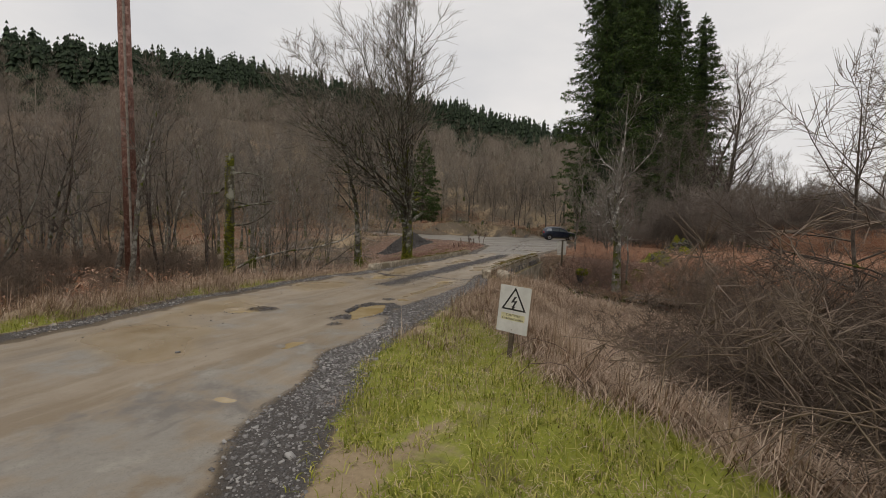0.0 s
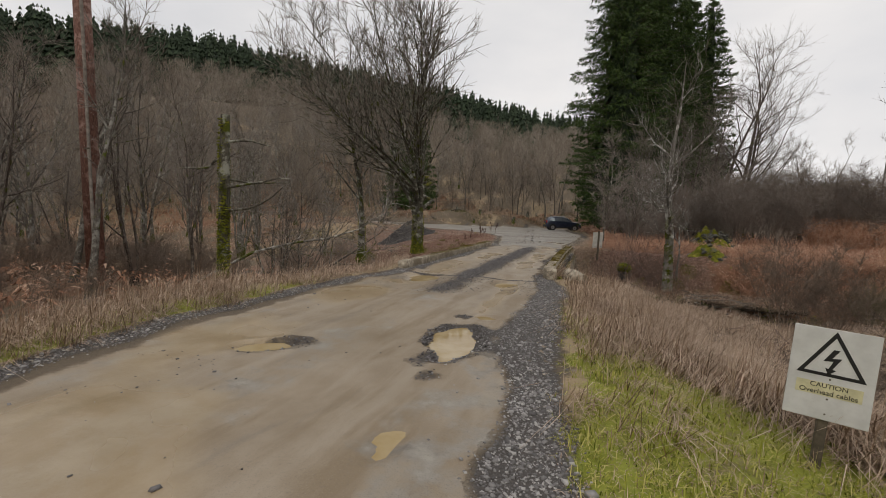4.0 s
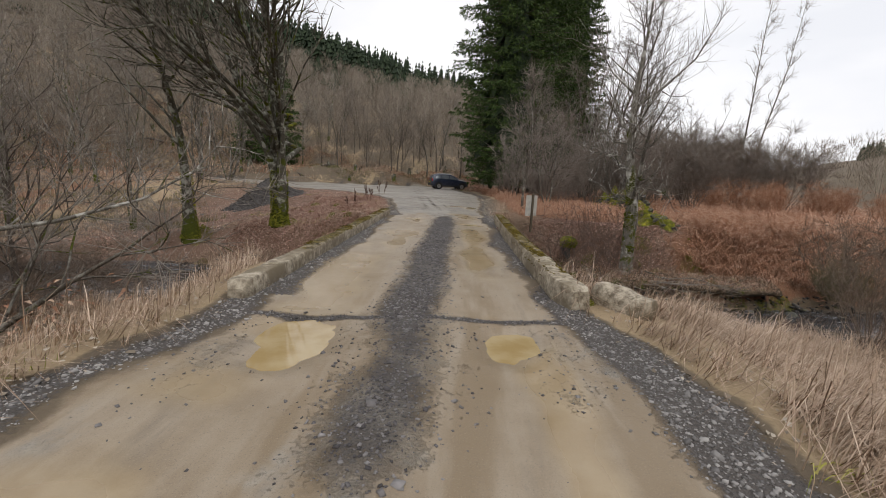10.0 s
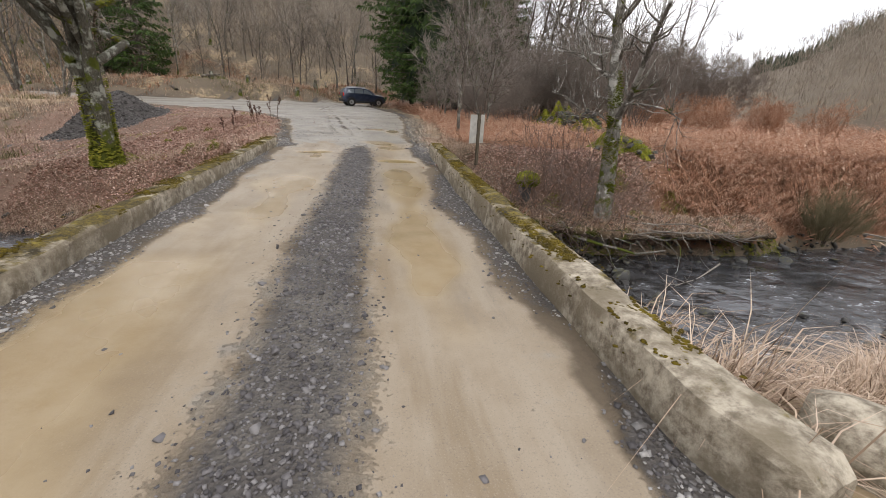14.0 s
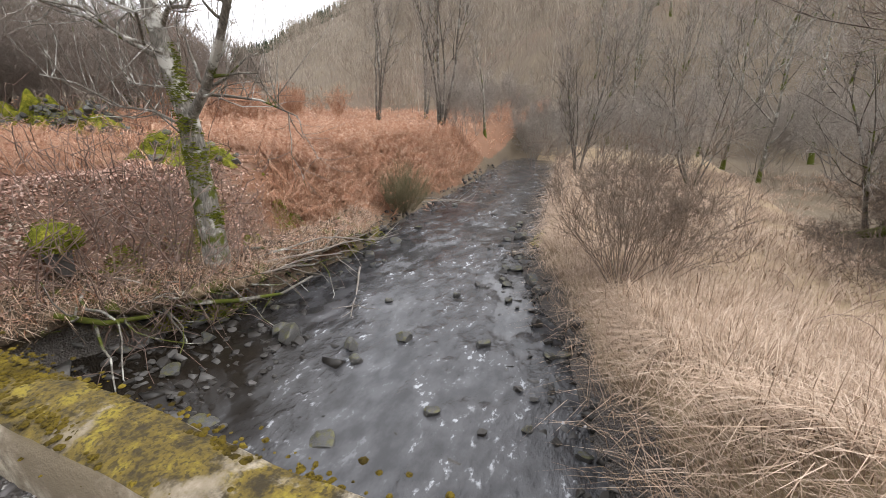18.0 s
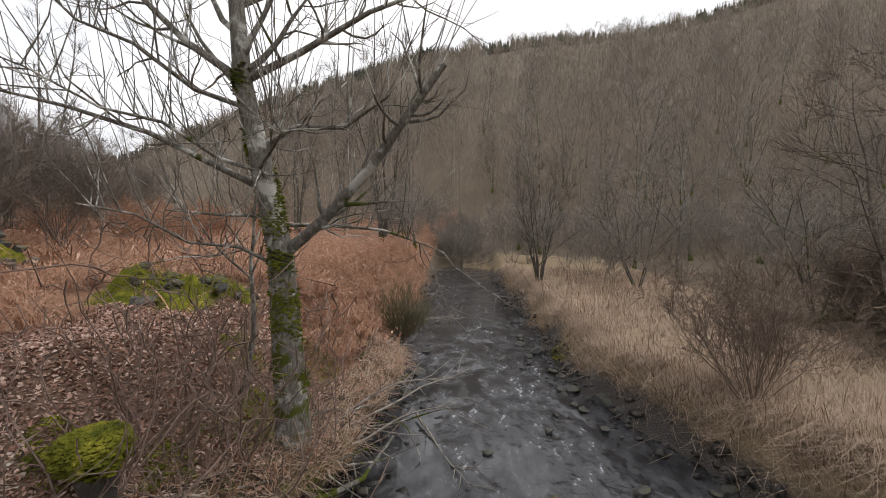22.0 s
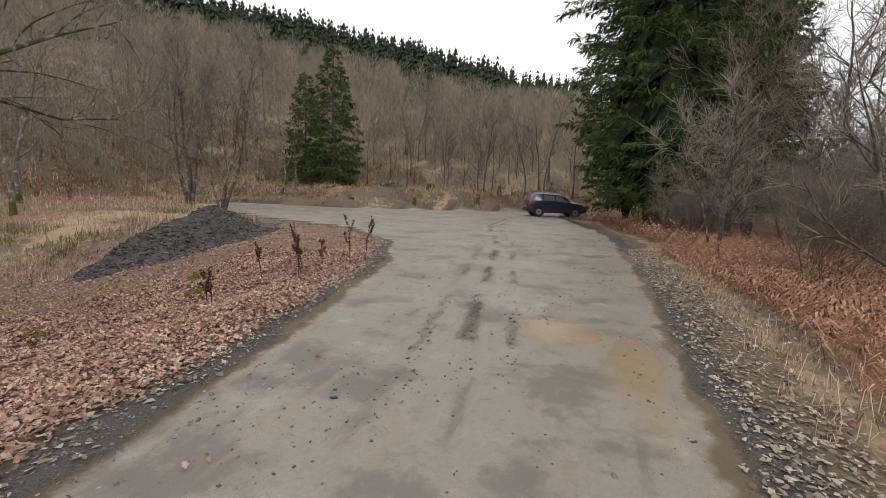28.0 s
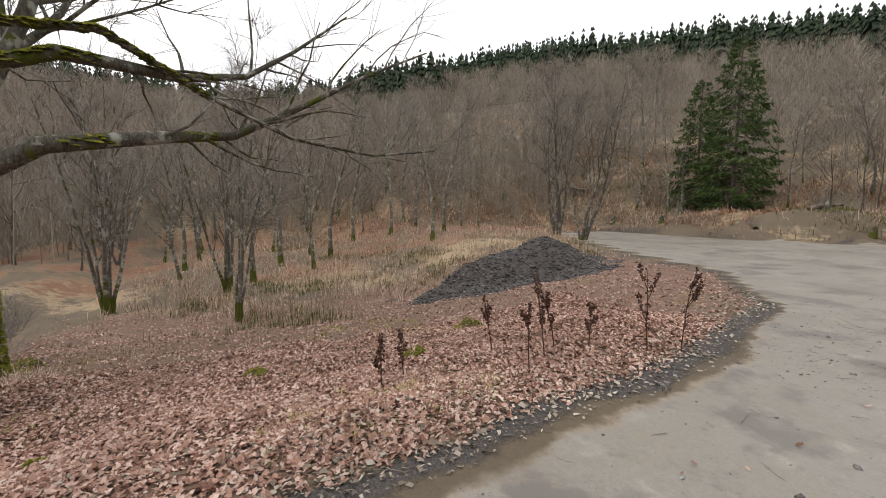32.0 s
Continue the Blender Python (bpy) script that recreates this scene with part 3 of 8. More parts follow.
def track_relief(x, y):
    """Hollows, ruts and the crown of the track."""
    z = 0.018 * fnoise(x, y, 1.1, 3)
    rut = np.exp(-((x + 0.62) / 0.42) ** 2) + np.exp(-((x - 1.22) / 0.42) ** 2)
    crown = np.exp(-((x - 0.33) / 0.24) ** 2)
    near = sstep(-8, -2, y) * sstep(16, 11, y)
    z = z - 0.035 * rut * near + 0.03 * crown * near * sstep(-6, -3, y)
    lane = np.interp(y, [10, 13, 18, 25, 33], [0.35, 0.0, -0.6, -1.5, -3.2])
    z = z + sum(a * np.exp(-((x - lane - k) / 0.09) ** 2) for k, a in ((-0.65, -0.03), (-0.4, 0.02), (0.0, 0.028), (0.22, -0.03), (0.5, 0.02))) * sstep(12, 14.5, y) * (0.6 + 0.8 * fnoise(x, y, 1.4, 2))
    for hx, hy, rx, ry, dep, ang in HOLLOWS:
        c, s = math.cos(radians(ang)), math.sin(radians(ang))
        u, v = ((x - hx) * c + (y - hy) * s) / rx, (-(x - hx) * s + (y - hy) * c) / ry
        q = u * u + v * v + 0.5 * fnoise(x, y, 2.6, 3)
        z = z - dep * 1.6 * sstep(1.5, 0.35, q) + dep * 0.35 * np.exp(-((q - 2.0) / 0.6) ** 2)
    return z


def ground_at(x, y):
    z = height(x, y)
    d = road_in(np.asarray(x, float), np.asarray(y, float))
    return np.where(d > 0, track_relief(x, y) * sstep(0, 0.3, d), z)


WET = [(-0.8, -6.3, 0.8, 1.0), (0.1, -8.2, 0.8, 0.7), (-0.95, 1.6, 0.55, 1.9), (-0.6, 5.6, 0.35, 1.5), (1.13, 4.4, 0.33, 3.4), (-1.0, -3.0, 0.6, 1.5), (1.5, -2.6, 0.26, 1.5), (0.95, 12.4, 0.5, 1.1), (-0.6, 9.9, 0.3, 0.9), (1.3, 16.0, 0.35, 1.0), (0.55, 17.0, 0.45, 0.35)]


def film_of_water(x, y):
    """Where a skin of muddy water lies in the ruts."""
    out = np.zeros_like(x)
    for hx, hy, rx, ry in WET:
        q = np.sqrt(((x - hx) / rx) ** 2 + ((y - hy) / ry) ** 2) + 0.5 * fnoise(x + hx, y, 0.9, 3)
        out = np.maximum(out, sstep(1.45, 0.55, q))
    return out


def zones(x, y):
    """What covers the ground: leaves, bracken, green; straw, gravel, mud; grey."""
    d = road_in(x, y)
    out = -d
    n, so = bank_north(x), bank_south(x)
    w = 0.5 * fnoise(x, y, 0.5, 3)
    inside = np.minimum(n - y, y - so)
    stream = np.where(y > (n + so) / 2, sstep(-0.12, 0.2, inside + 0.2 * w), sstep(-0.6, 0.1, inside + 0.3 * w)) * (np.abs(x) < 30) * (d < -0.05)
    north = y > (n + so) / 2
    r = np.hypot(x, y - 8)
    leaf = np.zeros_like(x)
    leaf = np.where(north & (x < -1.5), sstep(0.0, 0.45, out) * sstep(-20, -13, x + 3 * w) * sstep(30, 25, y), leaf)
    leaf = np.where(north & (x > 1.0), np.maximum(0.3 * sstep(0.0, 0.5, out) * sstep(1.7, 1.0, out) * sstep(28, 18, y), sstep(2.5, 3.3, x - 0.35 * (y - 11) + w) * sstep(9.0, 7.6, x + w) * sstep(12.9, 11.9, y + 0.5 * w)), leaf)
    leaf = np.where((~north) & (x < -3), 0.35 * sstep(-3, -6, x), leaf)
    leaf = np.maximum(leaf, np.where(y > 40, 0.25, 0.45) * sstep(46, 60, r) * (x < 60))
    brack = np.where(north & (x > 1.5), sstep(0.9, 1.6, out + 0.5 * w) * sstep(62, 46, r) * (1 - 0.85 * sstep(9.0, 7.6, x + w) * sstep(12.9, 11.9, y + 0.5 * w)), 0)
    brack = brack * (hill(x, y)[1] < 0.012)
    brack = np.where(north & (x < -15), sstep(-17, -24, x + 3 * w) * sstep(35, 31, y) * sstep(54, 44, r) * (0.45 + 0.8 * w), brack)
    brack = np.where((~north) & (x < -4), 0.55 * sstep(-4, -8, x + w), brack)
    green = np.where((~north) & (x > 2.5), sstep(0.02, 0.35, out) * sstep(0.25, -0.25, x + 0.3 * w - verge_edge(y)) * sstep(-2.6, -4.6, y + w), 0)
    green = green * (1 - 0.75 * sstep(0.05, 0.45, fnoise(x, y, 0.8, 3)) * sstep(2.4, 0.5, out))
    green = np.maximum(green, 0.6 * ((~north) & (x > 1.5)) * sstep(0.1, 0.3, out) * sstep(0.9, 0.45, out + 0.3 * w) * sstep(-8, -6.5, y) * sstep(-1.5, -3, y) * sstep(-0.1, 0.35, fnoise(x, y, 0.9, 2)))
    green = np.maximum(green, 0.9 * ((~north) & (x < -1) & (y < 0)) * sstep(0.2, 0.4, out) * sstep(1.2, 0.7, out + 0.4 * w) * sstep(-1, -4, y))
    green = np.maximum(green, (0.12 + 0.45 * w) * (y > 40) * (r > 36) * sstep(80, 55, r) * (d < -0.5))
    straw = np.where(~north, sstep(0.05, 0.45, out) * sstep(40, 24, np.abs(x)), 0.55 * sstep(0.3, 0.8, out) * sstep(1.6, 0.9, out))
    straw = np.where((~north) & (x < -3.5), straw * 0.35, straw)
    straw = np.where((~north) & (x > 3) & (y < -1.5), straw * (1 - 0.85 * sstep(1.3, 2.4, x + 0.6 * w - np.maximum(verge_edge(y), 4.6))), straw)
    straw = np.where(north & (x < -8) & (y < 30), (0.45 + w) * sstep(-11, -16, x + 2 * w), straw)
    straw = np.where((y > 40) & (d < -0.4) & (x < 4), 0.35 + 0.7 * w, straw)
    # the track
    edge = 0.85 * sstep(0.32, 0.05, d + 0.3 * w) * sstep(-0.3, -0.08, d + 0.2 * w)
    crown = np.exp(-((x - 0.27 - 0.10 * w) / 0.34) ** 2) * np.maximum(sstep(-2.8, -0.6, y + 2.5 * w), 0.62 * sstep(0.1, 0.6, w + 0.25 * fnoise(x, y, 1.9, 2)) * sstep(-6.5, -5, y)) * sstep(12.5, 9.5, y) * 1.1
    edge = np.maximum(edge, 0.7 * sstep(0.55, 0.2, d + 0.5 * w) * (d > 0) * (y > 0.5) * (y < 11.5))
    wide = np.where((x > 1.5) & (y < 1.2), 0.95 * sstep(0.52, 0.28, d + 0.3 * w) * sstep(-0.3, -0.06, d + 0.25 * w), 0)
    gravel = np.maximum(np.maximum(edge, crown), wide) * (d > -0.7)
    for hx, hy, rx, ry, dep, ang in HOLLOWS[:2]:
        c, s = math.cos(radians(ang)), math.sin(radians(ang))
        u, v = ((x - hx) * c + (y - hy) * s) / rx, (-(x - hx) * s + (y - hy) * c) / ry
        q = np.sqrt(u * u + v * v) + 0.25 * w
        gravel = np.maximum(gravel, sstep(1.65, 1.3, q - 0.5 * fnoise(x, y, 2.3, 2)) * (0.85 if rx < 0.3 else 0.6))
    gravel = np.maximum(gravel, 0.24 * (1 - 0.75 * np.exp(-((x + 0.62) / 0.32) ** 2) - 0.75 * np.exp(-((x - 1.22) / 0.3) ** 2)) * sstep(-2.6, -1.3, y + 0.8 * w) * sstep(0.2, -0.1, y) * (d > 0))
    lane = np.interp(y, [10, 13, 18, 25, 33], [0.35, 0.0, -0.6, -1.5, -3.2])
    ridge = sum(np.exp(-((x - lane - k + 0.12 * w) / 0.10) ** 2) * a for k, a in ((-0.45, 0.45), (0.0, 0.75), (0.5, 0.5)))
    gravel = np.maximum(gravel, ridge * sstep(-0.25, 0.25, fnoise(x, y, 0.9, 3)) * sstep(12, 14, y) * (d > 0.3))
    joint = np.exp(-((y + 0.02 - 0.10 * (x - 0.3) + 0.05 * w) / 0.07) ** 2) * (np.abs(x - 0.3) < 1.9)
    gravel = np.maximum(np.maximum(gravel, stream), joint * (d > 0))
    mud = sstep(0.1, 0.5, d) * (1 - np.clip(edge, 0, 1)) * sstep(60, 40, y)
    mud = mud * (1 - 0.95 * np.clip(gravel, 0, 1))
    rut = np.exp(-((x + 0.62 + 0.15 * w) / 0.55) ** 2) + np.exp(-((x - 1.22 + 0.15 * w) / 0.5) ** 2)
    grey = sstep(0.1, 0.5, d) * sstep(10.5, 13.5, y + w) * 0.75 + 0.62 * sstep(0.1, 0.5, d) * (1 - np.clip(rut, 0, 1)) * (0.8 + 0.5 * w) * (y < 14) + sstep(0.1, 0.5, d) * sstep(-6, -9, y + x + w) * 0.2
    k = (1 - stream) * np.where(north & (r < 40), 1 - 0.85 * sstep(-0.34, -0.2, inside + 0.1 * w), 1)
    return (leaf * k, brack * k, green * k), (straw * k, gravel, mud), np.clip(grey, 0, 1)


def steps(lo, hi, fine, far, grow=1.13):
    """Grid lines: fine between lo and hi, then wider and wider out to far."""
    mid = list(np.arange(lo, hi + 1e-6, fine))
    a, s = hi, fine
    up = []
    while a < far:
        s *= grow
        a += s
        up.append(a)
    b, s, down = lo, fine, []
    while b > -far:
        s *= grow
        b -= s
        down.append(b)
    return np.array(down[::-1] + mid + up)


def build_land():
    xs, ys = steps(-9, 11, 0.13, 900, 1.09), steps(-14, 22, 0.13, 900, 1.09)
    xs = np.sort(np.concatenate([xs, np.arange(-1.985, 2.8, 0.13)]))
    ys = np.sort(np.concatenate([ys, np.arange(-8.475, 0.6, 0.13)]))
    X, Y = np.meshgrid(xs, ys, indexing="ij")
    Z = ground_at(X, Y)
    nx, ny = X.shape
    idx = np.arange(nx * ny).reshape(nx, ny)
    quads = np.stack([idx[:-1, :-1], idx[1:, :-1], idx[1:, 1:], idx[:-1, 1:]], -1).reshape(-1, 4)
    cx = (xs[:-1, None] + xs[1:, None]) / 2 + 0 * ys[None, :-1]
    cy = (ys[None, :-1] + ys[None, 1:]) / 2 + 0 * xs[:-1, None]
    on_road = (road_in(cx, cy) > -0.02).reshape(-1)
    under = ((cy > 0.05) & (cy < 11.0) & (cx > road_left(cy) - 0.35) & (cx < road_right(cy) + 0.4)).reshape(-1)
    V = np.stack([X, Y, Z], -1).reshape(-1, 3)
    za, zb, grey = zones(X.ravel(), Y.ravel())
    wet = film_of_water(X.ravel(), Y.ravel())
    one = np.ones(nx * ny)
    data_a, data_b = np.stack([*za, one], -1), np.stack([*zb, one], -1)
    for name, sel, mat, label in (("ground", ~on_road, M_GROUND, "rough ground of leaf litter, dead bracken, straw and grass"), ("road", on_road, M_TRACK, "muddy potholed track with a strip of loose grey stone")):
        f = quads[sel]
        used, inv = np.unique(f, return_inverse=True)
        me = mesh_of(name, V[used], inv.reshape(-1, 4), mat, smooth=True)
        for attr, data in (("zone_a", data_a), ("zone_b", data_b)):
            layer = me.color_attributes.new(attr, "FLOAT_COLOR", "POINT")
            layer.data.foreach_set("color", data[used].astype(np.float32).ravel())
        for attr, data in (("grey", grey), ("wet", wet)):
            layer = me.attributes.new(attr, "FLOAT", "POINT")
            layer.data.foreach_set("value", data[used].astype(np.float32))
        tagged(new(name, me), label, "ground" if name == "ground" else "road", kind="structure")


build_land()


def water_mat():
    mat, nt, bsdf = material("stream_water", 0.06)
    at = place(nt)
    flow = nt.nodes.new("ShaderNodeMapping")
    flow.inputs["Scale"].default_value = (0.6, 1.0, 1.0)
    nt.links.new(at, flow.inputs[0])
    big, mid, fine = noise_tex(nt, flow.outputs[0], 0.8, 3), noise_tex(nt, flow.outputs[0], 3.4, 4, 0.55), noise_tex(nt, flow.outputs[0], 13, 4, 0.6)
    riffle = ramp(nt, big, 0.44, 0.56)
    col = mixed(nt, ramp(nt, mid, 0.35, 0.65), (0.028, 0.028, 0.03), (0.072, 0.072, 0.077))
    # Pale flecks: foam, plus glints of sky painted in as colour.
    foam_glint = maths(nt, "MULTIPLY", maths(nt, "MULTIPLY", ramp(nt, fine, 0.54, 0.66), ramp(nt, mid, 0.50, 0.62)), maths(nt, "ADD", 0.15, maths(nt, "MULTIPLY", riffle, 0.75)))
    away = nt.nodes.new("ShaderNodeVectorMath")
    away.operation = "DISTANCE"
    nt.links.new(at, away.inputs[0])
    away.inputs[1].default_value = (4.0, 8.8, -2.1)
    # Colour and gloss drop round here: the undercut bank's shade is painted into the water.
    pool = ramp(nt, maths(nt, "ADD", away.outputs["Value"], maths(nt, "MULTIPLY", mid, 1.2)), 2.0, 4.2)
    foam_glint = maths(nt, "MULTIPLY", foam_glint, pool)
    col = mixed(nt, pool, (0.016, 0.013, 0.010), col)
    col = mixed(nt, foam_glint, col, (0.42, 0.44, 0.47))
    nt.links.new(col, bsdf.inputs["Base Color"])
    bsdf.inputs["IOR"].default_value = 1.33
    nt.links.new(ramp(nt, pool, 0.0, 1.0, 0.5, 1.0), bsdf.inputs["Specular IOR Level"])
    nt.links.new(maths(nt, "ADD", 0.03, maths(nt, "MULTIPLY", foam_glint, 0.6)), bsdf.inputs["Roughness"])
    h = maths(nt, "ADD", mid, maths(nt, "MULTIPLY", fine, 0.35))
    h = maths(nt, "MULTIPLY", h, ramp(nt, big, 0.40, 0.58, 0.12, 1.0))
    h = maths(nt, "MULTIPLY", h, ramp(nt, away.outputs["Value"], 1.5, 3.2, 0.1, 1.0))
    bump(nt, bsdf, h, 1.0, 0.06)
    return mat


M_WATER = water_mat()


def build_stream():
    xs, ts = steps(-12, 24, 0.25, 40, 1.1), np.linspace(-0.15, 1.15, 34)
    X = xs[:, None] + 0 * ts
    S, N = bank_south(xs)[:, None], bank_north(xs)[:, None]
    Y = S + (N - S) * ts
    Z = WATER + 0.012 * fnoise(X, Y, 1.6, 3) + 0 * X
    idx = np.arange(X.size).reshape(X.shape)
    q = np.stack([idx[:-1, :-1], idx[1:, :-1], idx[1:, 1:], idx[:-1, 1:]], -1).reshape(-1, 4)
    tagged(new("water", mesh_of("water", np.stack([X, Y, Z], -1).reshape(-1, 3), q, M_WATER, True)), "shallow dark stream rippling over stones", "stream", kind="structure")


build_stream()


def puddle_mat():
    mat, nt, bsdf = material("puddle_water", 0.04)
    at = place(nt)
    n = noise_tex(nt, at, 2.5, 4)
    col = mixed(nt, ramp(nt, n, 0.35, 0.65), (0.335, 0.24, 0.11), (0.425, 0.335, 0.195))
    nt.links.new(col, bsdf.inputs["Base Color"])
    bsdf.inputs["IOR"].default_value = 1.33
    bump(nt, bsdf, noise_tex(nt, at, 9, 2), 0.05, 0.01)
    return mat


M_PUDDLE = puddle_mat()


def build_puddles():
    for hx, hy, rx, ry, dep, ang in HOLLOWS:
        k, rings = 40, 6
        a = np.arange(k) * 2 * np.pi / k
        rim = 1.3 + 0.25 * fnoise(2.2 * np.cos(a) + hx * 7, 2.2 * np.sin(a) + hy * 5, 1.0, 3)
        verts = [(0, 0, 0)]
        for j in range(1, rings + 1):
            verts += [(rx * rim[i] * j / rings * math.cos(t), ry * rim[i] * j / rings * math.sin(t), 0) for i, t in enumerate(a)]
        tris = [(0, 1 + i, 1 + (i + 1) % k) for i in range(k)]
        quads = [(1 + j * k + i, 1 + (j + 1) * k + i, 1 + (j + 1) * k + (i + 1) % k, 1 + j * k + (i + 1) % k) for j in range(rings - 1) for i in range(k)]
        level = float(track_relief(np.array([hx]), np.array([hy]))[0]) + dep * (0.8 if dep > 0.033 else 0.65)
        ob = new("puddle", mesh_of("puddle", verts, [np.array(tris), np.array(quads)], M_PUDDLE, True))
        ob.matrix_basis = pose(hx, hy, level, 0, 0, ang)
        tagged(ob, "muddy yellow-brown puddle standing in a pothole of the track", "puddle", "puddles on the track")


build_puddles()

# ---------------------------------------------------------------- far woods and hills
def slivers(rng, n, foot, h, spread, thick, fan=0.5):
    """n thin twigs of a bare tree as slim triangles; returns (n*3, 3)."""
    u = rng.rand(n)
    base = np.zeros((n, 3))
    q = rng.rand(n) ** 0.8
    a = rng.uniform(0, 2 * np.pi, n)
    rad = spread * rng.rand(n) ** 0.45 * np.sqrt(np.clip(1 - (2 * q - 0.95) ** 2, 0.02, 1)) * 1.25
    base[:, 0], base[:, 1], base[:, 2] = rad * np.cos(a) * 0.75, rad * np.sin(a) * 0.75, h * (0.12 + 0.8 * q)
    d = np.stack([np.cos(a) * fan, np.sin(a) * fan, 0.9 + 0 * a], -1) + rng.normal(0, 0.28, (n, 3))
    tip = base + d * (h * (0.07 + 0.11 * rng.rand(n)))[:, None]
    side = np.stack([-np.sin(a + 1.5 * u), np.cos(a + 1.5 * u), 0 * a], -1) * thick * (0.6 + rng.rand(n))[:, None]
    return foot + np.stack([base - side, base + side, tip], 1).reshape(-1, 3)


def wood_points(rng, n, lo, hi, yaw_lo, yaw_hi):
    r = np.sqrt(rng.uniform(lo * lo, hi * hi, n))
    a = np.radians(rng.uniform(yaw_lo, yaw_hi, n))
    return -np.sin(a) * r, 8 + np.cos(a) * r


def far_bare_wood():
    rng = np.random.RandomState(11)
    soups, stems = [], []
    for n, lo, hi, y0, y1, twigs, tall in ((860, 58, 120, -5, 115, 400, 8), (900, 120, 152, -5, 115, 170, 8.5), (520, 40, 100, -175, -60, 420, 7.5), (860, 100, 172, -175, -50, 170, 7.0),
                                           (170, 58, 130, -60, -18, 200, 7), (160, 50, 110, 115, 185, 45, 9), (260, 27, 60, 93, 128, 420, 5.5), (220, 46, 60, 45, 115, 400, 6.0), (330, 46, 74, -12, 62, 170, 2.6), (340, 40, 78, 58, 112, 170, 2.4), (200, 44, 90, -125, -65, 170, 2.8)):
        x, y = wood_points(rng, n, lo, hi, y0, y1)
        keep = (road_in(x, y) < -3) & ~((y > bank_south(x) - 2) & (y < bank_north(x) + 2) & (np.abs(x) < 31))
        x, y = x[keep], y[keep]
        z = height(x, y, False)
        for px, py, pz in zip(x, y, z):
            h = tall * rng.uniform(0.6, 1.25)
            dist = math.hypot(px, py - 8)
            soups.append(slivers(rng, twigs, np.array([px, py, pz]), h, h * 0.34, 0.005 + dist * 0.00019))
            d = np.array([rng.normal(0, 0.06), rng.normal(0, 0.06), 1.0])
            foot = np.array([px, py, pz - 0.3])
            stems.append((np.stack([foot, foot + d * h * 0.5, foot + d * h * 0.92]), np.array([0.06, 0.04, 0.012]) * h / 9))
    v = np.concatenate(soups)
    tagged(new("bare_wood", mesh_of("bare_wood", v, np.arange(len(v)).reshape(-1, 3), M_FAR_TWIG)), "leafless brown woodland crowns covering the valley sides", "woodland", kind="stuff")
    v, q = tubes(stems, 4)
    tagged(new("wood_stems", mesh_of("wood_stems", v, q, M_FAR_TWIG)), "slim grey-brown trunks of the leafless woodland", "woodland", kind="stuff")


far_bare_wood()


def conifer_soup(rng, h, tiers, boughs, needles=0):
    """A ragged conifer: drooping triangular sprays in tiers."""
    out = []
    for t in range(tiers):
        q = (t + rng.rand() * 0.6) / tiers
        z = h * (0.06 + 0.92 * q)
        R = h * 0.19 * (1 - q) ** 0.85 * rng.uniform(0.8, 1.15) + 0.08
        for b in range(boughs):
            a = 2 * np.pi * (b + rng.rand()) / boughs
            L = R * rng.uniform(0.7, 1.15)
            w = L * rng.uniform(0.25, 0.42)
            c, s = math.cos(a), math.sin(a)
            droop = -L * rng.uniform(0.15, 0.45)
            e = a + 2.2 * np.pi / boughs
            out.append(((0, 0, z + 0.95 * R + 0.3), (c * L, s * L, z + droop), (math.cos(e) * R * 0.8, math.sin(e) * R * 0.8, z + 0.1 * R)))
            out.append(((-s * w * 0.3, c * w * 0.3, z + 0.2 * L), (c * L * 1.1 + s * w * 0.3, s * L * 1.1 - c * w * 0.3, z + droop * 1.2), (c * L * 0.7 - s * w, s * L * 0.7 + c * w, z + droop * 0.5)))
    return np.array(out)


def far_conifers():
    rng = np.random.RandomState(5)
    protos = [conifer_soup(rng, 12, 10, 6) for _ in range(6)]
    V = []
    for n, lo, hi, y0, y1 in ((2000, 148, 215, -3, 112), (2600, 183, 199, -180, -44), (900, 108, 150, 8, 75)):
        x, y = wood_points(rng, n, lo, hi, y0, y1)
        z = height(x, y, False)
        for px, py, pz in zip(x, y, z):
            s = rng.uniform(0.75, 1.3) if y0 > -100 else rng.uniform(0.28, 0.5)
            a = rng.uniform(0, 6.28)
            p = protos[rng.randint(6)] * s
            c, sn = math.cos(a), math.sin(a)
            V.append(np.stack([p[..., 0] * c - p[..., 1] * sn + px, p[..., 0] * sn + p[..., 1] * c + py, p[..., 2] + pz], -1).reshape(-1, 3))
    v = np.concatenate(V)
    tagged(new("conifer_plantation", mesh_of("conifer_plantation", v, np.arange(len(v)).reshape(-1, 3), M_FAR_NEEDLE)), "dark green conifer plantation along the hill crest", "woodland", kind="stuff")


far_conifers()


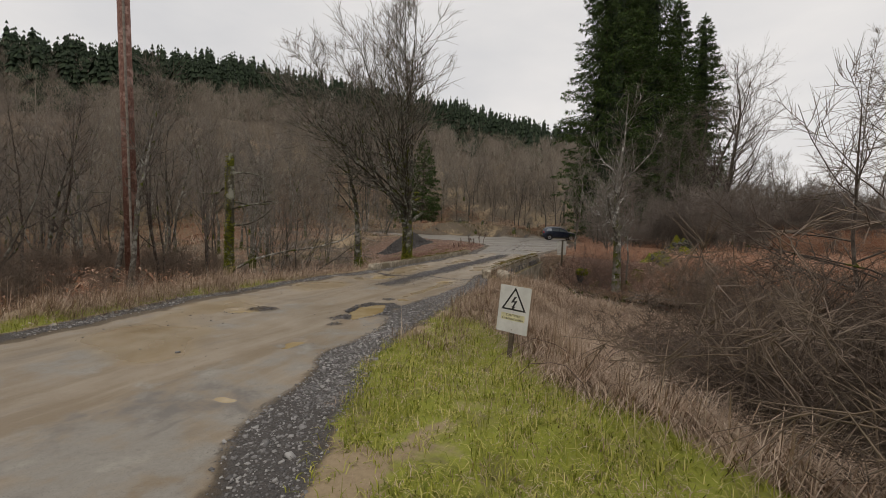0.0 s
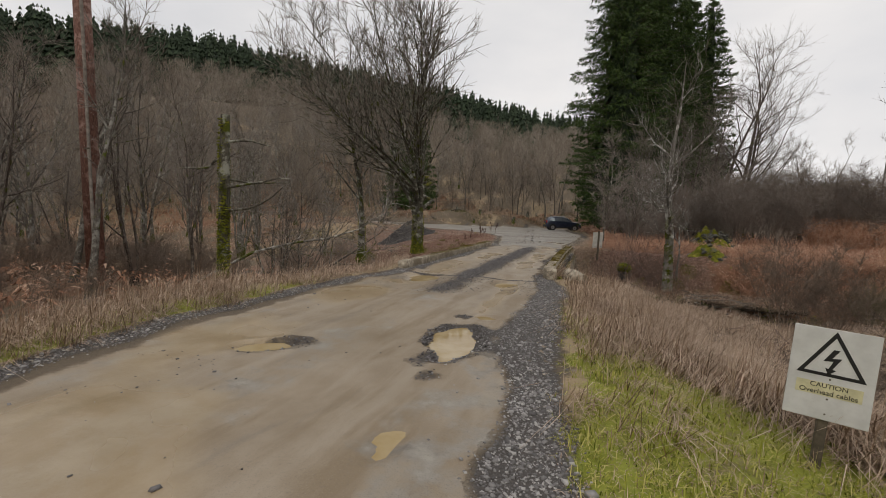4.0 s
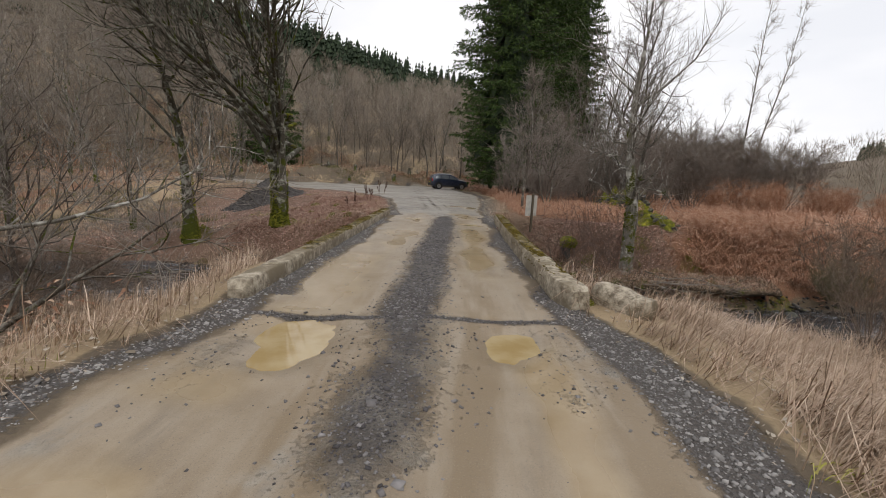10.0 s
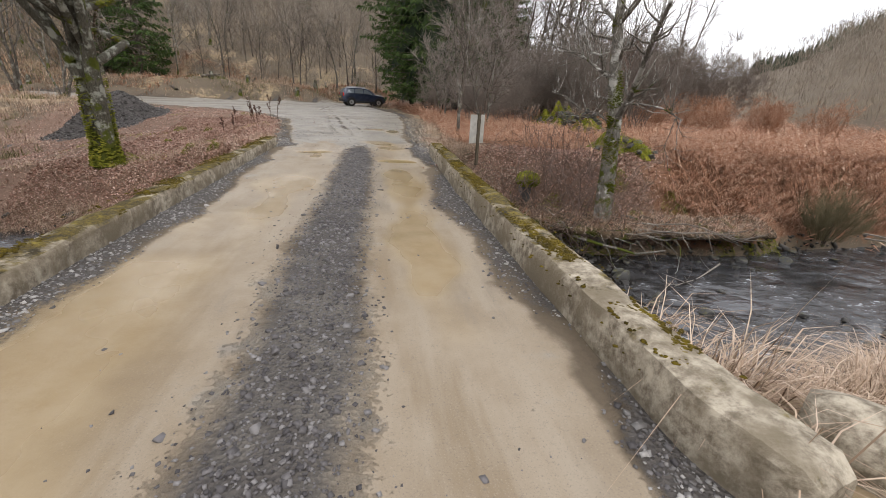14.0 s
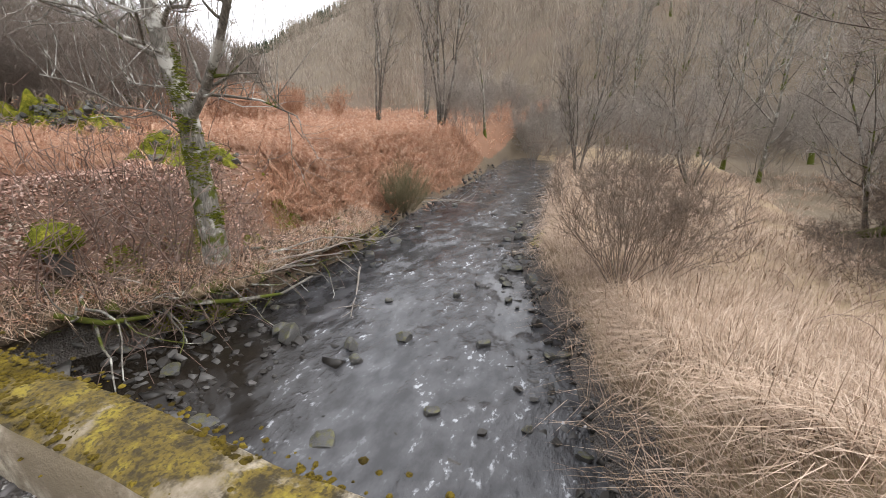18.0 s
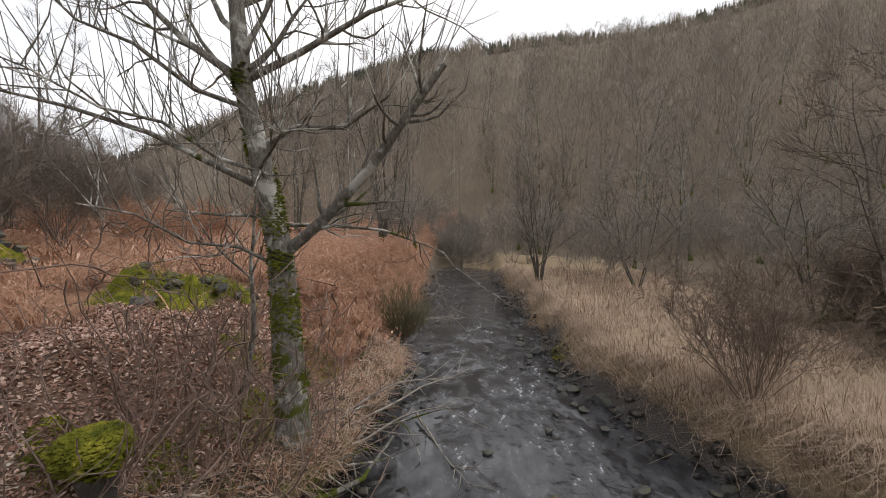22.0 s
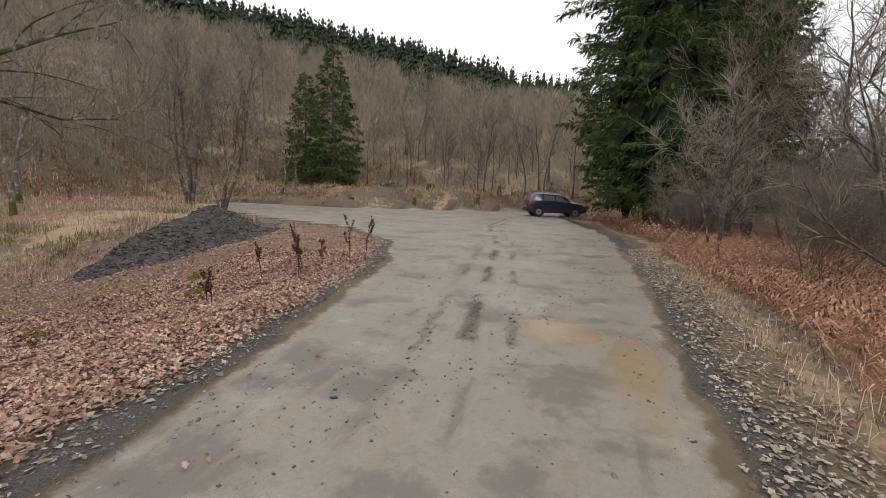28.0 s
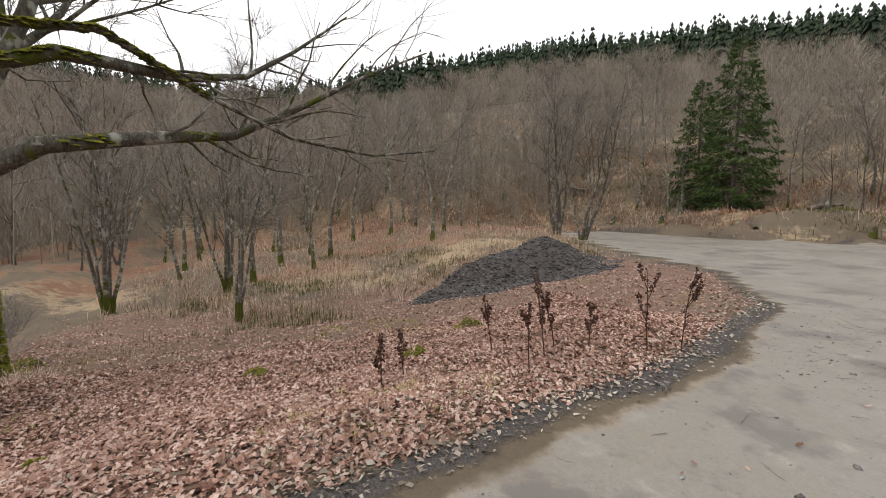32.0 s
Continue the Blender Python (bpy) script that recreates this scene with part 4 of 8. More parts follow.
def big_conifer(seed, h, wide, boughs, sprays):
    """Trunk, boughs and crown of a dense spruce: many short boughs, each a flat fan of hanging sprays."""
    rng = np.random.RandomState(seed)
    tris, lines = [], []
    for k in range(boughs):
        q = ((k + rng.rand()) / boughs) ** 1.08
        a = rng.uniform(0, 2 * np.pi)
        lobe = 1 + 0.10 * math.sin(3 * a + 9 * q + seed) + 0.08 * math.sin(5 * a - 23 * q)
        L = h * wide * (1 - q) ** 0.6 * min(1, 0.62 + 2.4 * q) * lobe * rng.uniform(0.8, 1.1) + 0.2
        z = h * (0.04 + 0.95 * q)
        out, side = np.array([math.cos(a), math.sin(a), 0]), np.array([-math.sin(a), math.cos(a), 0])
        sag = rng.uniform(0.05, 0.34)
        rise = rng.uniform(0.0, 0.22)
        t = np.array([0.0, 0.5, 1.0])
        path = out * (L * t)[:, None] + np.array([0, 0, 1.0]) * (z + L * (-sag * t + rise * t ** 3))[:, None]
        lines.append((path, np.array([0.012, 0.008, 0.003]) * (1 + L * 0.5)))
        m = int(sprays * (0.35 + L / (h * wide)))
        u = 1 - 0.68 * rng.rand(m) ** 1.35
        fan = 0.34 * L * (1.12 - u)[:, None] * rng.uniform(-1, 1, (m, 1))
        P = out * (L * u)[:, None] + side * fan + np.array([0, 0, 1.0]) * (z + L * (-sag * u + rise * u ** 3))[:, None]
        ln = (rng.uniform(0.16, 0.48, m) * (0.6 + 0.4 * min(1, L / 2)))[:, None]
        d = out * rng.uniform(0.1, 1.0, (m, 1)) + side * rng.normal(0, 0.55, (m, 1)) + np.array([0, 0, 1.0]) * rng.normal(-0.5, 0.45, (m, 1))
        d /= np.linalg.norm(d, axis=1, keepdims=True)
        w = np.cross(d, rng.normal(0, 1, (m, 3))) * ln * 0.075
        e, mid = P + d * ln, P + d * ln * 0.45
        tris.append(np.stack([P, mid + w, e, P, e, mid - w], 1).reshape(-1, 3))
    trunk = [(np.array([[0, 0, -0.3], [0, 0, h * 0.5], [0, 0, h * 0.98]]), np.array([h * 0.014, h * 0.008, 0.02]))]
    return trunk, lines, np.concatenate(tris)


def conifer_thing(name, lines_of, m, label, group, inner=None):
    trunk, lines, v = lines_of
    ob = thing(name, m, label, "conifer tree", group)
    tv, tq = tubes(trunk, 10)
    part("trunk", mesh_of("trunk", tv, tq, M_BARK_DARK, True), None, ob)
    # Opaque filler closes gaps; its darker needles put the crown's inner shade into colour.
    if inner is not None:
        tagged(part("inner_shade_fill", mesh_of("inner_shade_fill", inner, np.arange(len(inner)).reshape(-1, 3), M_FAR_NEEDLE), None, ob), kind="stuff")
    bv, bq = tubes(lines, 4)
    tagged(part("boughwork", mesh_of("boughwork", bv, bq, M_BARK_DARK), None, ob), kind="stuff")
    tagged(part("crown", mesh_of("crown", v, np.arange(len(v)).reshape(-1, 3), M_NEEDLE), None, ob), "hanging sprays of dark needles", kind="stuff")
    return ob


def place_conifers():
    for seed, x, y, h, r in CONIFERS:
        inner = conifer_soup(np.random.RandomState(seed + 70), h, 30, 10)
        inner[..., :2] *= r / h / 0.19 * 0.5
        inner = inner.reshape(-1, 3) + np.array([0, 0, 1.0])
        conifer_thing("conifer", big_conifer(seed, h, r / h, int(h * 26), 100), pose(x, y, float(height(np.array([x]), np.array([y]))[0])), "tall dark green spruce with dense boughs beside the track", "conifers by the track", inner)


CONIFERS = [(1, 4.9, 37.2, 37, 5.6), (2, 8.6, 43.2, 40, 5.2), (3, 16.7, 60.0, 33, 5.2), (4, 6.2, 46.0, 40, 5.4), (5, 12.5, 52.0, 32, 4.6)]
place_conifers()


# ---------------------------------------------------------------- trees of the near woods
def foot_of(x, y):
    return float(ground_at(np.array([x]), np.array([y]))[0])


def near_woods():
    protos = []
    specs = [dict(h=9, r=0.11, limbs=13, reach=0.34, angle=38, subs=5, twigs=6), dict(h=8, r=0.09, limbs=12, reach=0.36, angle=45, subs=5, twigs=6), dict(h=10, r=0.13, limbs=14, reach=0.36, angle=42, subs=5, twigs=6),
             dict(h=8.5, r=0.09, stems=3, limbs=7, reach=0.3, angle=36, subs=4, twigs=6), dict(h=7, r=0.075, stems=4, splay=14, limbs=6, reach=0.34, angle=38, subs=4, twigs=6), dict(h=7.5, r=0.08, limbs=16, reach=0.46, angle=52, subs=6, twigs=7)]
    for i, sp in enumerate(specs):
        protos.append(bare_tree(100 + i, first=0.2, thick=1.2, **sp))
    rng = np.random.RandomState(21)
    spots = []
    # x range, y range, how many, least distance
    for x0, x1, y0, y1, n, gap in ((-58, -38, 26, 44, 16, 3.0), (-26, -6.5, -16, 4.5, 78, 1.35), (-46, -26, -22, 12, 40, 2.5), (-34, -21, 10, 20, 9, 3.0), (-60, -24, 16, 34, 20, 3.4), (6, 24, 30, 60, 22, 3.0), (18, 34, -22, 0, 12, 3.2), (-24, 6, 54, 70, 34, 2.4), (-50, -24, 44, 66, 26, 2.6), (28, 60, -24, 12, 34, 3.0)):
        tries = 0
        got = 0
        while got < n and tries < n * 30:
            tries += 1
            x, y = rng.uniform(x0, x1), rng.uniform(y0, y1)
            if road_in(np.array([x]), np.array([y]))[0] > -2.5 or bank_south(x) - 0.8 < y < bank_north(x) + 0.8:
                continue
            if any((x - a) ** 2 + (y - b) ** 2 < gap * gap for a, b in spots):
                continue
            if any((x - a) ** 2 + (y - b) ** 2 < 4 for a, b in KEEP_CLEAR):
                continue
            spots.append((x, y))
            got += 1
    first = {}
    for x, y in spots:
        k = (rng.randint(len(protos)) if x > -20 or y < 8 else (0, 2)[rng.randint(2)]) if y < 40 else (2, 5, 5, 5)[rng.randint(4)]
        s = rng.uniform(0.75, 1.25) if y > 8 or x > 0 else rng.uniform(0.5, 0.8) * (1 if x > -26 else 1.25)
        m = pose(x, y, foot_of(x, y), rng.normal(0, 2.5), rng.normal(0, 2.5), rng.uniform(0, 360)) @ Matrix.Scale(s, 4)
        pale = (x < -20 and y > 8) or x > 16
        if (k, pale) not in first:
            first[k, pale] = tree_thing("bare_tree", protos[k], m, "slender leafless pale grey woodland tree" if pale else "slender leafless grey-brown woodland tree", "tree", M_BARK_ALDER if pale else M_BARK_DARK if k % 2 else M_BARK_GREY, M_TWIG_PALE if pale else M_TWIG, "pale woodland trees" if pale else "woodland trees", (6, 4, 3))
        else:
            copy_thing(first[k, pale], m @ Matrix.Scale(1 / first[k, pale].scale[0], 4))


KEEP_CLEAR = [(-6.35, 12.6), (-9.4, 11.5), (-9.8, 1.8), (5.9, 9.0), (-12, 24), (-11.1, 12.7), (-11.9, 15)]
near_woods()


def big_tree():
    """The broad leafless tree beside the bridge, with a long mossy limb over the litter."""
    rng = np.random.RandomState(3)
    trunk = [(np.array([[0, 0, -0.4], [0, 0, 0.0], [0.02, 0.0, 0.5], [0.0, 0.02, 0.95], [0.0, 0.0, 1.3]]), np.array([0.46, 0.36, 0.29, 0.26, 0.19])),
             (np.array([[-0.12, 0.06, 0.5], [-0.2, 0.08, 1.3], [-0.2, 0.08, 2.6], [-0.2, 0.06, 4.2], [-0.25, 0.0, 6.5]]), np.array([0.20, 0.19, 0.16, 0.12, 0.06])),
             (np.array([[0.12, -0.1, 0.5], [0.17, -0.17, 1.3], [0.17, -0.16, 2.6], [0.15, -0.12, 4.5], [0.2, -0.1, 7.2]]), np.array([0.20, 0.18, 0.16, 0.12, 0.06]))]
    branch, twig = [], []
    for k, (az, tilt, L) in enumerate(((5.0, 14, 12.5), (2.9, 26, 11.5), (2.5, 42, 11), (3.6, 32, 12), (4.7, 40, 10.5), (5.6, 36, 11.5), (4.4, 56, 9.5), (3.0, 58, 9.5), (5.1, 54, 9), (4.0, 52, 9.5), (3.3, 12, 12))):
        t = radians(tilt)
        main = shoot(rng, (-0.2 if k % 2 else 0.1, -0.1, 1.9 + 0.22 * k), (math.cos(az) * math.sin(t), math.sin(az) * math.sin(t), math.cos(t)), L, 0.115 - 0.004 * k, 0.010, 12, 0.07, 0.03)
        branch.append(main)
        for j in range(23):
            q = 0.18 + 0.8 * (j + rng.rand()) / 23
            p, ax, r = along(main, q)
            b = shoot(rng, p, side_way(rng, ax, 40), L * 0.37 * (1.15 - q) * rng.uniform(0.7, 1.3) + 0.5, min(r * 0.6, 0.04), 0.008, 6, 0.12, 0.10)
            branch.append(b)
            for _ in range(6):
                p2, ax2, r2 = along(b, rng.uniform(0.2, 1))
                c = shoot(rng, p2, side_way(rng, ax2, 38), rng.uniform(0.5, 1.4), min(r2 * 0.8, 0.017), 0.007, 4, 0.13, 0.09)
                branch.append(c)
                for _ in range(4):
                    p3, ax3, r3 = along(c, rng.uniform(0.2, 1))
                    twig.append(shoot(rng, p3, side_way(rng, ax3, 35), rng.uniform(0.3, 0.9), 0.010, 0.005, 1, 0.1, 0.1))
    limbs = [([(0.05, 0.1, 2.45), (-0.4, 0.9, 3.0), (-1.4, 1.9, 3.3), (-2.3, 2.6, 3.5), (-2.65, 3.7, 4.15), (-2.9, 4.9, 4.9), (-3.2, 6.2, 5.6)], 0.115),
             ([(0.0, 0.1, 3.7), (-0.6, 1.0, 4.0), (-1.7, 2.0, 4.15), (-2.7, 2.8, 4.55), (-3.1, 3.6, 5.2), (-3.4, 4.6, 6.1)], 0.10),
             ([(0.05, 0.1, 4.3), (-0.9, 1.3, 4.4), (-1.7, 2.3, 3.95), (-2.5, 3.5, 3.55), (-3.3, 5.1, 3.45), (-4.1, 6.8, 3.75)], 0.06)]
    rise = foot_of(-5.85, 12.55) - foot_of(-6.35, 12.41)
    limbs = [([pts[0]] + [(x + 0.75, y + 0.34, z + rise) for x, y, z in pts[1:]], r0) for pts, r0 in limbs]
    for pts, r0 in limbs:
        limb = (np.array(pts), np.linspace(r0, 0.014, len(pts)))
        branch.insert(0, limb)
        for s in np.linspace(0.3, 0.98, 14):
            p, ax, r = along(limb, s)
            b = shoot(rng, p, side_way(rng, ax, 40), rng.uniform(0.8, 2.2), min(r * 0.5, 0.025), 0.006, 5, 0.16, 0.04)
            branch.append(b)
            for _ in range(6):
                p2, ax2, r2 = along(b, rng.uniform(0.2, 1))
                twig.append(shoot(rng, p2, side_way(rng, ax2, 40), rng.uniform(0.3, 0.9), 0.006, 0.002, 2, 0.16, 0.05))
    ob = tree_thing("broad_tree", (trunk, branch, twig), pose(-6.35, 12.41, foot_of(-6.35, 12.41) - 0.03), "broad leafless tree with a moss-covered foot and long mossy limb", "tree", M_BARK_MOSSY, M_TWIG, "", (14, 6, 3), boughs=12)
    spots, sizes = [], []
    for pts, r0 in limbs:
        limb = (np.array(pts), np.linspace(r0, 0.014, len(pts)))
        for _ in range(950):
            q = rng.uniform(0.08, 0.85)
            if vnoise(q * 9 + r0 * 80, r0 * 31) < -0.25:
                continue
            p, ax, r = along(limb, q)
            a = rng.normal(0, 1.3)
            across = unit(np.cross(ax, np.array([0, 0, 1.0])))
            spots.append(p + across * math.sin(a) * r * 0.9 + np.array([0, 0, 1.0]) * math.cos(a) * r * 0.8 - np.array([0, 0, 0.01]))
            sizes.append(rng.uniform(0.016, 0.042) * (0.5 + r / r0))
    for _ in range(1700):
        a, z = rng.uniform(0, 6.28), rng.rand() ** 1.5 * 2.2
        r = float(np.interp(z, [0, 0.5, 0.95, 1.5, 2.2], [0.37, 0.31, 0.31, 0.33, 0.32]))
        spots.append(np.array([r * math.cos(a), r * math.sin(a), z]))
        sizes.append(rng.uniform(0.02, 0.055) * (1.2 - 0.25 * z))
    tagged(part("bark_moss", moss_lumps("bark_moss", np.array(spots), np.array(sizes), 8, M_MOSS), None, ob), "cushions of green moss on limbs and foot", kind="stuff")
    return ob


big_tree()


def stream_tree():
    """The upright tree with a thickly mossed foot above the stream."""
    rng = np.random.RandomState(33)
    x, y = -9.4, 11.5
    z = foot_of(x, y)
    ob = tree_thing("mossy_tree", bare_tree(32, h=10, r=0.21, limbs=15, first=0.3, reach=0.34, angle=50, subs=5, twigs=5, lean=(-0.03, 0.0), flare=1.7), pose(x, y, z), "leafless tree with a mossy foot beside the stream", "tree", M_BARK_MOSSY, M_TWIG)
    k = 1500
    a, h = rng.uniform(0, 6.28, k), rng.rand(k) ** 1.6 * 2.4
    r = np.interp(h, [0, 0.3, 1.0, 2.4], [0.36, 0.27, 0.215, 0.2])
    P = np.stack([r * np.cos(a) - 0.03 * h, r * np.sin(a), h], -1)
    tagged(part("bark_moss", moss_lumps("bark_moss", P, rng.uniform(0.018, 0.045, k), 9, M_MOSS), None, ob), "cushions of green moss on the foot", kind="stuff")


stream_tree()


def bank_tree():
    """The pale-barked tree on the bank, with crooked boughs reaching over the water."""
    rng = np.random.RandomState(9)
    trunk = [(np.array([[0.06, -0.3, -1.7], [0.02, -0.22, 0.0], [0.0, -0.15, 1.2], [-0.1, -0.05, 1.9], [-0.12, 0.2, 3.1], [-0.1, 0.3, 4.4], [0.05, 0.3, 6.0], [0.1, 0.2, 8.0]]), np.array([0.225, 0.178, 0.145, 0.125, 0.10, 0.07, 0.042, 0.012]))]
    branch, twig, mains = [], [], []

    def bough(pts, r0, r1, kids, long=0.9):
        line = (np.array(pts, float), np.linspace(r0, r1, len(pts)))
        mains.append(line)
        for _ in range(kids):
            p, ax, r = along(line, rng.uniform(0.2, 1.0))
            b = shoot(rng, p, side_way(rng, ax, 55), rng.uniform(0.4, 1.3) * long, max(r * 0.5, 0.008), 0.004, 5, 0.21, 0.10)
            branch.append(b)
            for _ in range(4):
                p2, ax2, r2 = along(b, rng.uniform(0.2, 1))
                twig.append(shoot(rng, p2, side_way(rng, ax2, 45), rng.uniform(0.25, 0.7), 0.0045, 0.002, 3, 0.2, 0.12))

    bough([(0.0, -0.25, 1.2), (-0.1, -0.7, 1.55), (-0.3, -1.3, 2.1), (-0.45, -1.75, 2.65), (-0.5, -2.1, 3.1)], 0.075, 0.035, 14)
    bough([(0.0, -0.1, 1.85), (-0.15, 0.5, 2.15), (-0.3, 1.2, 2.5), (-0.5, 2.0, 2.75), (-0.6, 2.9, 2.95)], 0.045, 0.012, 12)
    bough([(-0.05, 0.0, 2.4), (-0.3, -0.5, 2.55), (-0.5, -1.1, 2.5), (-0.7, -1.6, 2.75)], 0.04, 0.012, 8)
    bough([(-0.1, 0.2, 3.1), (-0.2, 0.8, 3.5), (-0.3, 1.4, 4.1), (-0.3, 1.9, 5.0)], 0.05, 0.012, 10)
    bough([(-0.1, 0.2, 3.1), (-0.2, -0.5, 3.35), (-0.3, -1.3, 3.7), (-0.4, -2.1, 3.9)], 0.05, 0.012, 10)
    bough([(-0.1, 0.3, 3.9), (0.5, 0.0, 4.4), (1.2, -0.4, 5.2), (1.6, -0.7, 6.2)], 0.045, 0.01, 10)
    bough([(-0.1, 0.3, 4.3), (-0.8, 0.4, 4.9), (-1.3, 0.5, 5.7)], 0.04, 0.01, 9)
    bough([(0.0, -0.15, 1.5), (0.2, -0.7, 1.5), (0.3, -1.3, 1.45), (0.35, -1.9, 1.25)], 0.028, 0.008, 7)
    bough([(0.0, -0.1, 1.6), (0.1, 0.6, 1.6), (0.15, 1.4, 1.65)], 0.026, 0.008, 7)
    bough([(0.0, -0.15, 1.0), (-0.25, 0.2, 1.25), (-0.4, 0.7, 1.3), (-0.75, 1.0, 1.6), (-0.9, 1.5, 1.7)], 0.024, 0.007, 9)
    bough([(-0.1, 0.0, 2.1), (-0.4, 0.3, 2.2), (-0.6, 0.8, 2.55), (-1.0, 1.1, 2.6), (-1.2, 1.7, 2.95)], 0.028, 0.007, 10)
    bough([(-0.1, -0.05, 2.0), (-0.5, -0.2, 2.1), (-0.8, -0.6, 2.4), (-1.2, -0.7, 2.45)], 0.026, 0.007, 9)
    bough([(-0.1, 0.15, 2.8), (-0.5, 0.5, 2.9), (-0.7, 1.0, 3.3), (-1.0, 1.3, 3.4), (-1.1, 1.8, 3.9)], 0.03, 0.007, 10)
    # long upright whips along the boughs
    for line in list(mains):
        for _ in range(14):
            p, ax, r = along(line, rng.uniform(0.2, 1.0))
            w = shoot(rng, p, ax * 0.3 + np.array([rng.normal(0, 0.35), rng.normal(0, 0.35), 0.8]), rng.uniform(0.7, 2.0), 0.007, 0.002, 6, 0.07, 0.06)
            branch.append(w)
    for _ in range(9):
        p, ax, r = along(trunk[0], rng.uniform(0.5, 0.98))
        b = shoot(rng, p, side_way(rng, ax, 48), rng.uniform(1.0, 2.2), r * 0.45, 0.006, 5, 0.12, 0.12)
        bough(b[0], b[1][0], 0.006, 6)
    return tree_thing("bank_tree", (trunk, mains + branch, twig), pose(6.02, 9.25, -0.1), "pale-barked leafless tree with moss tufts and crooked boughs", "tree", M_BARK_BIRCH, M_TWIG, "", (12, 6, 3), boughs=len(mains))


bank_tree()


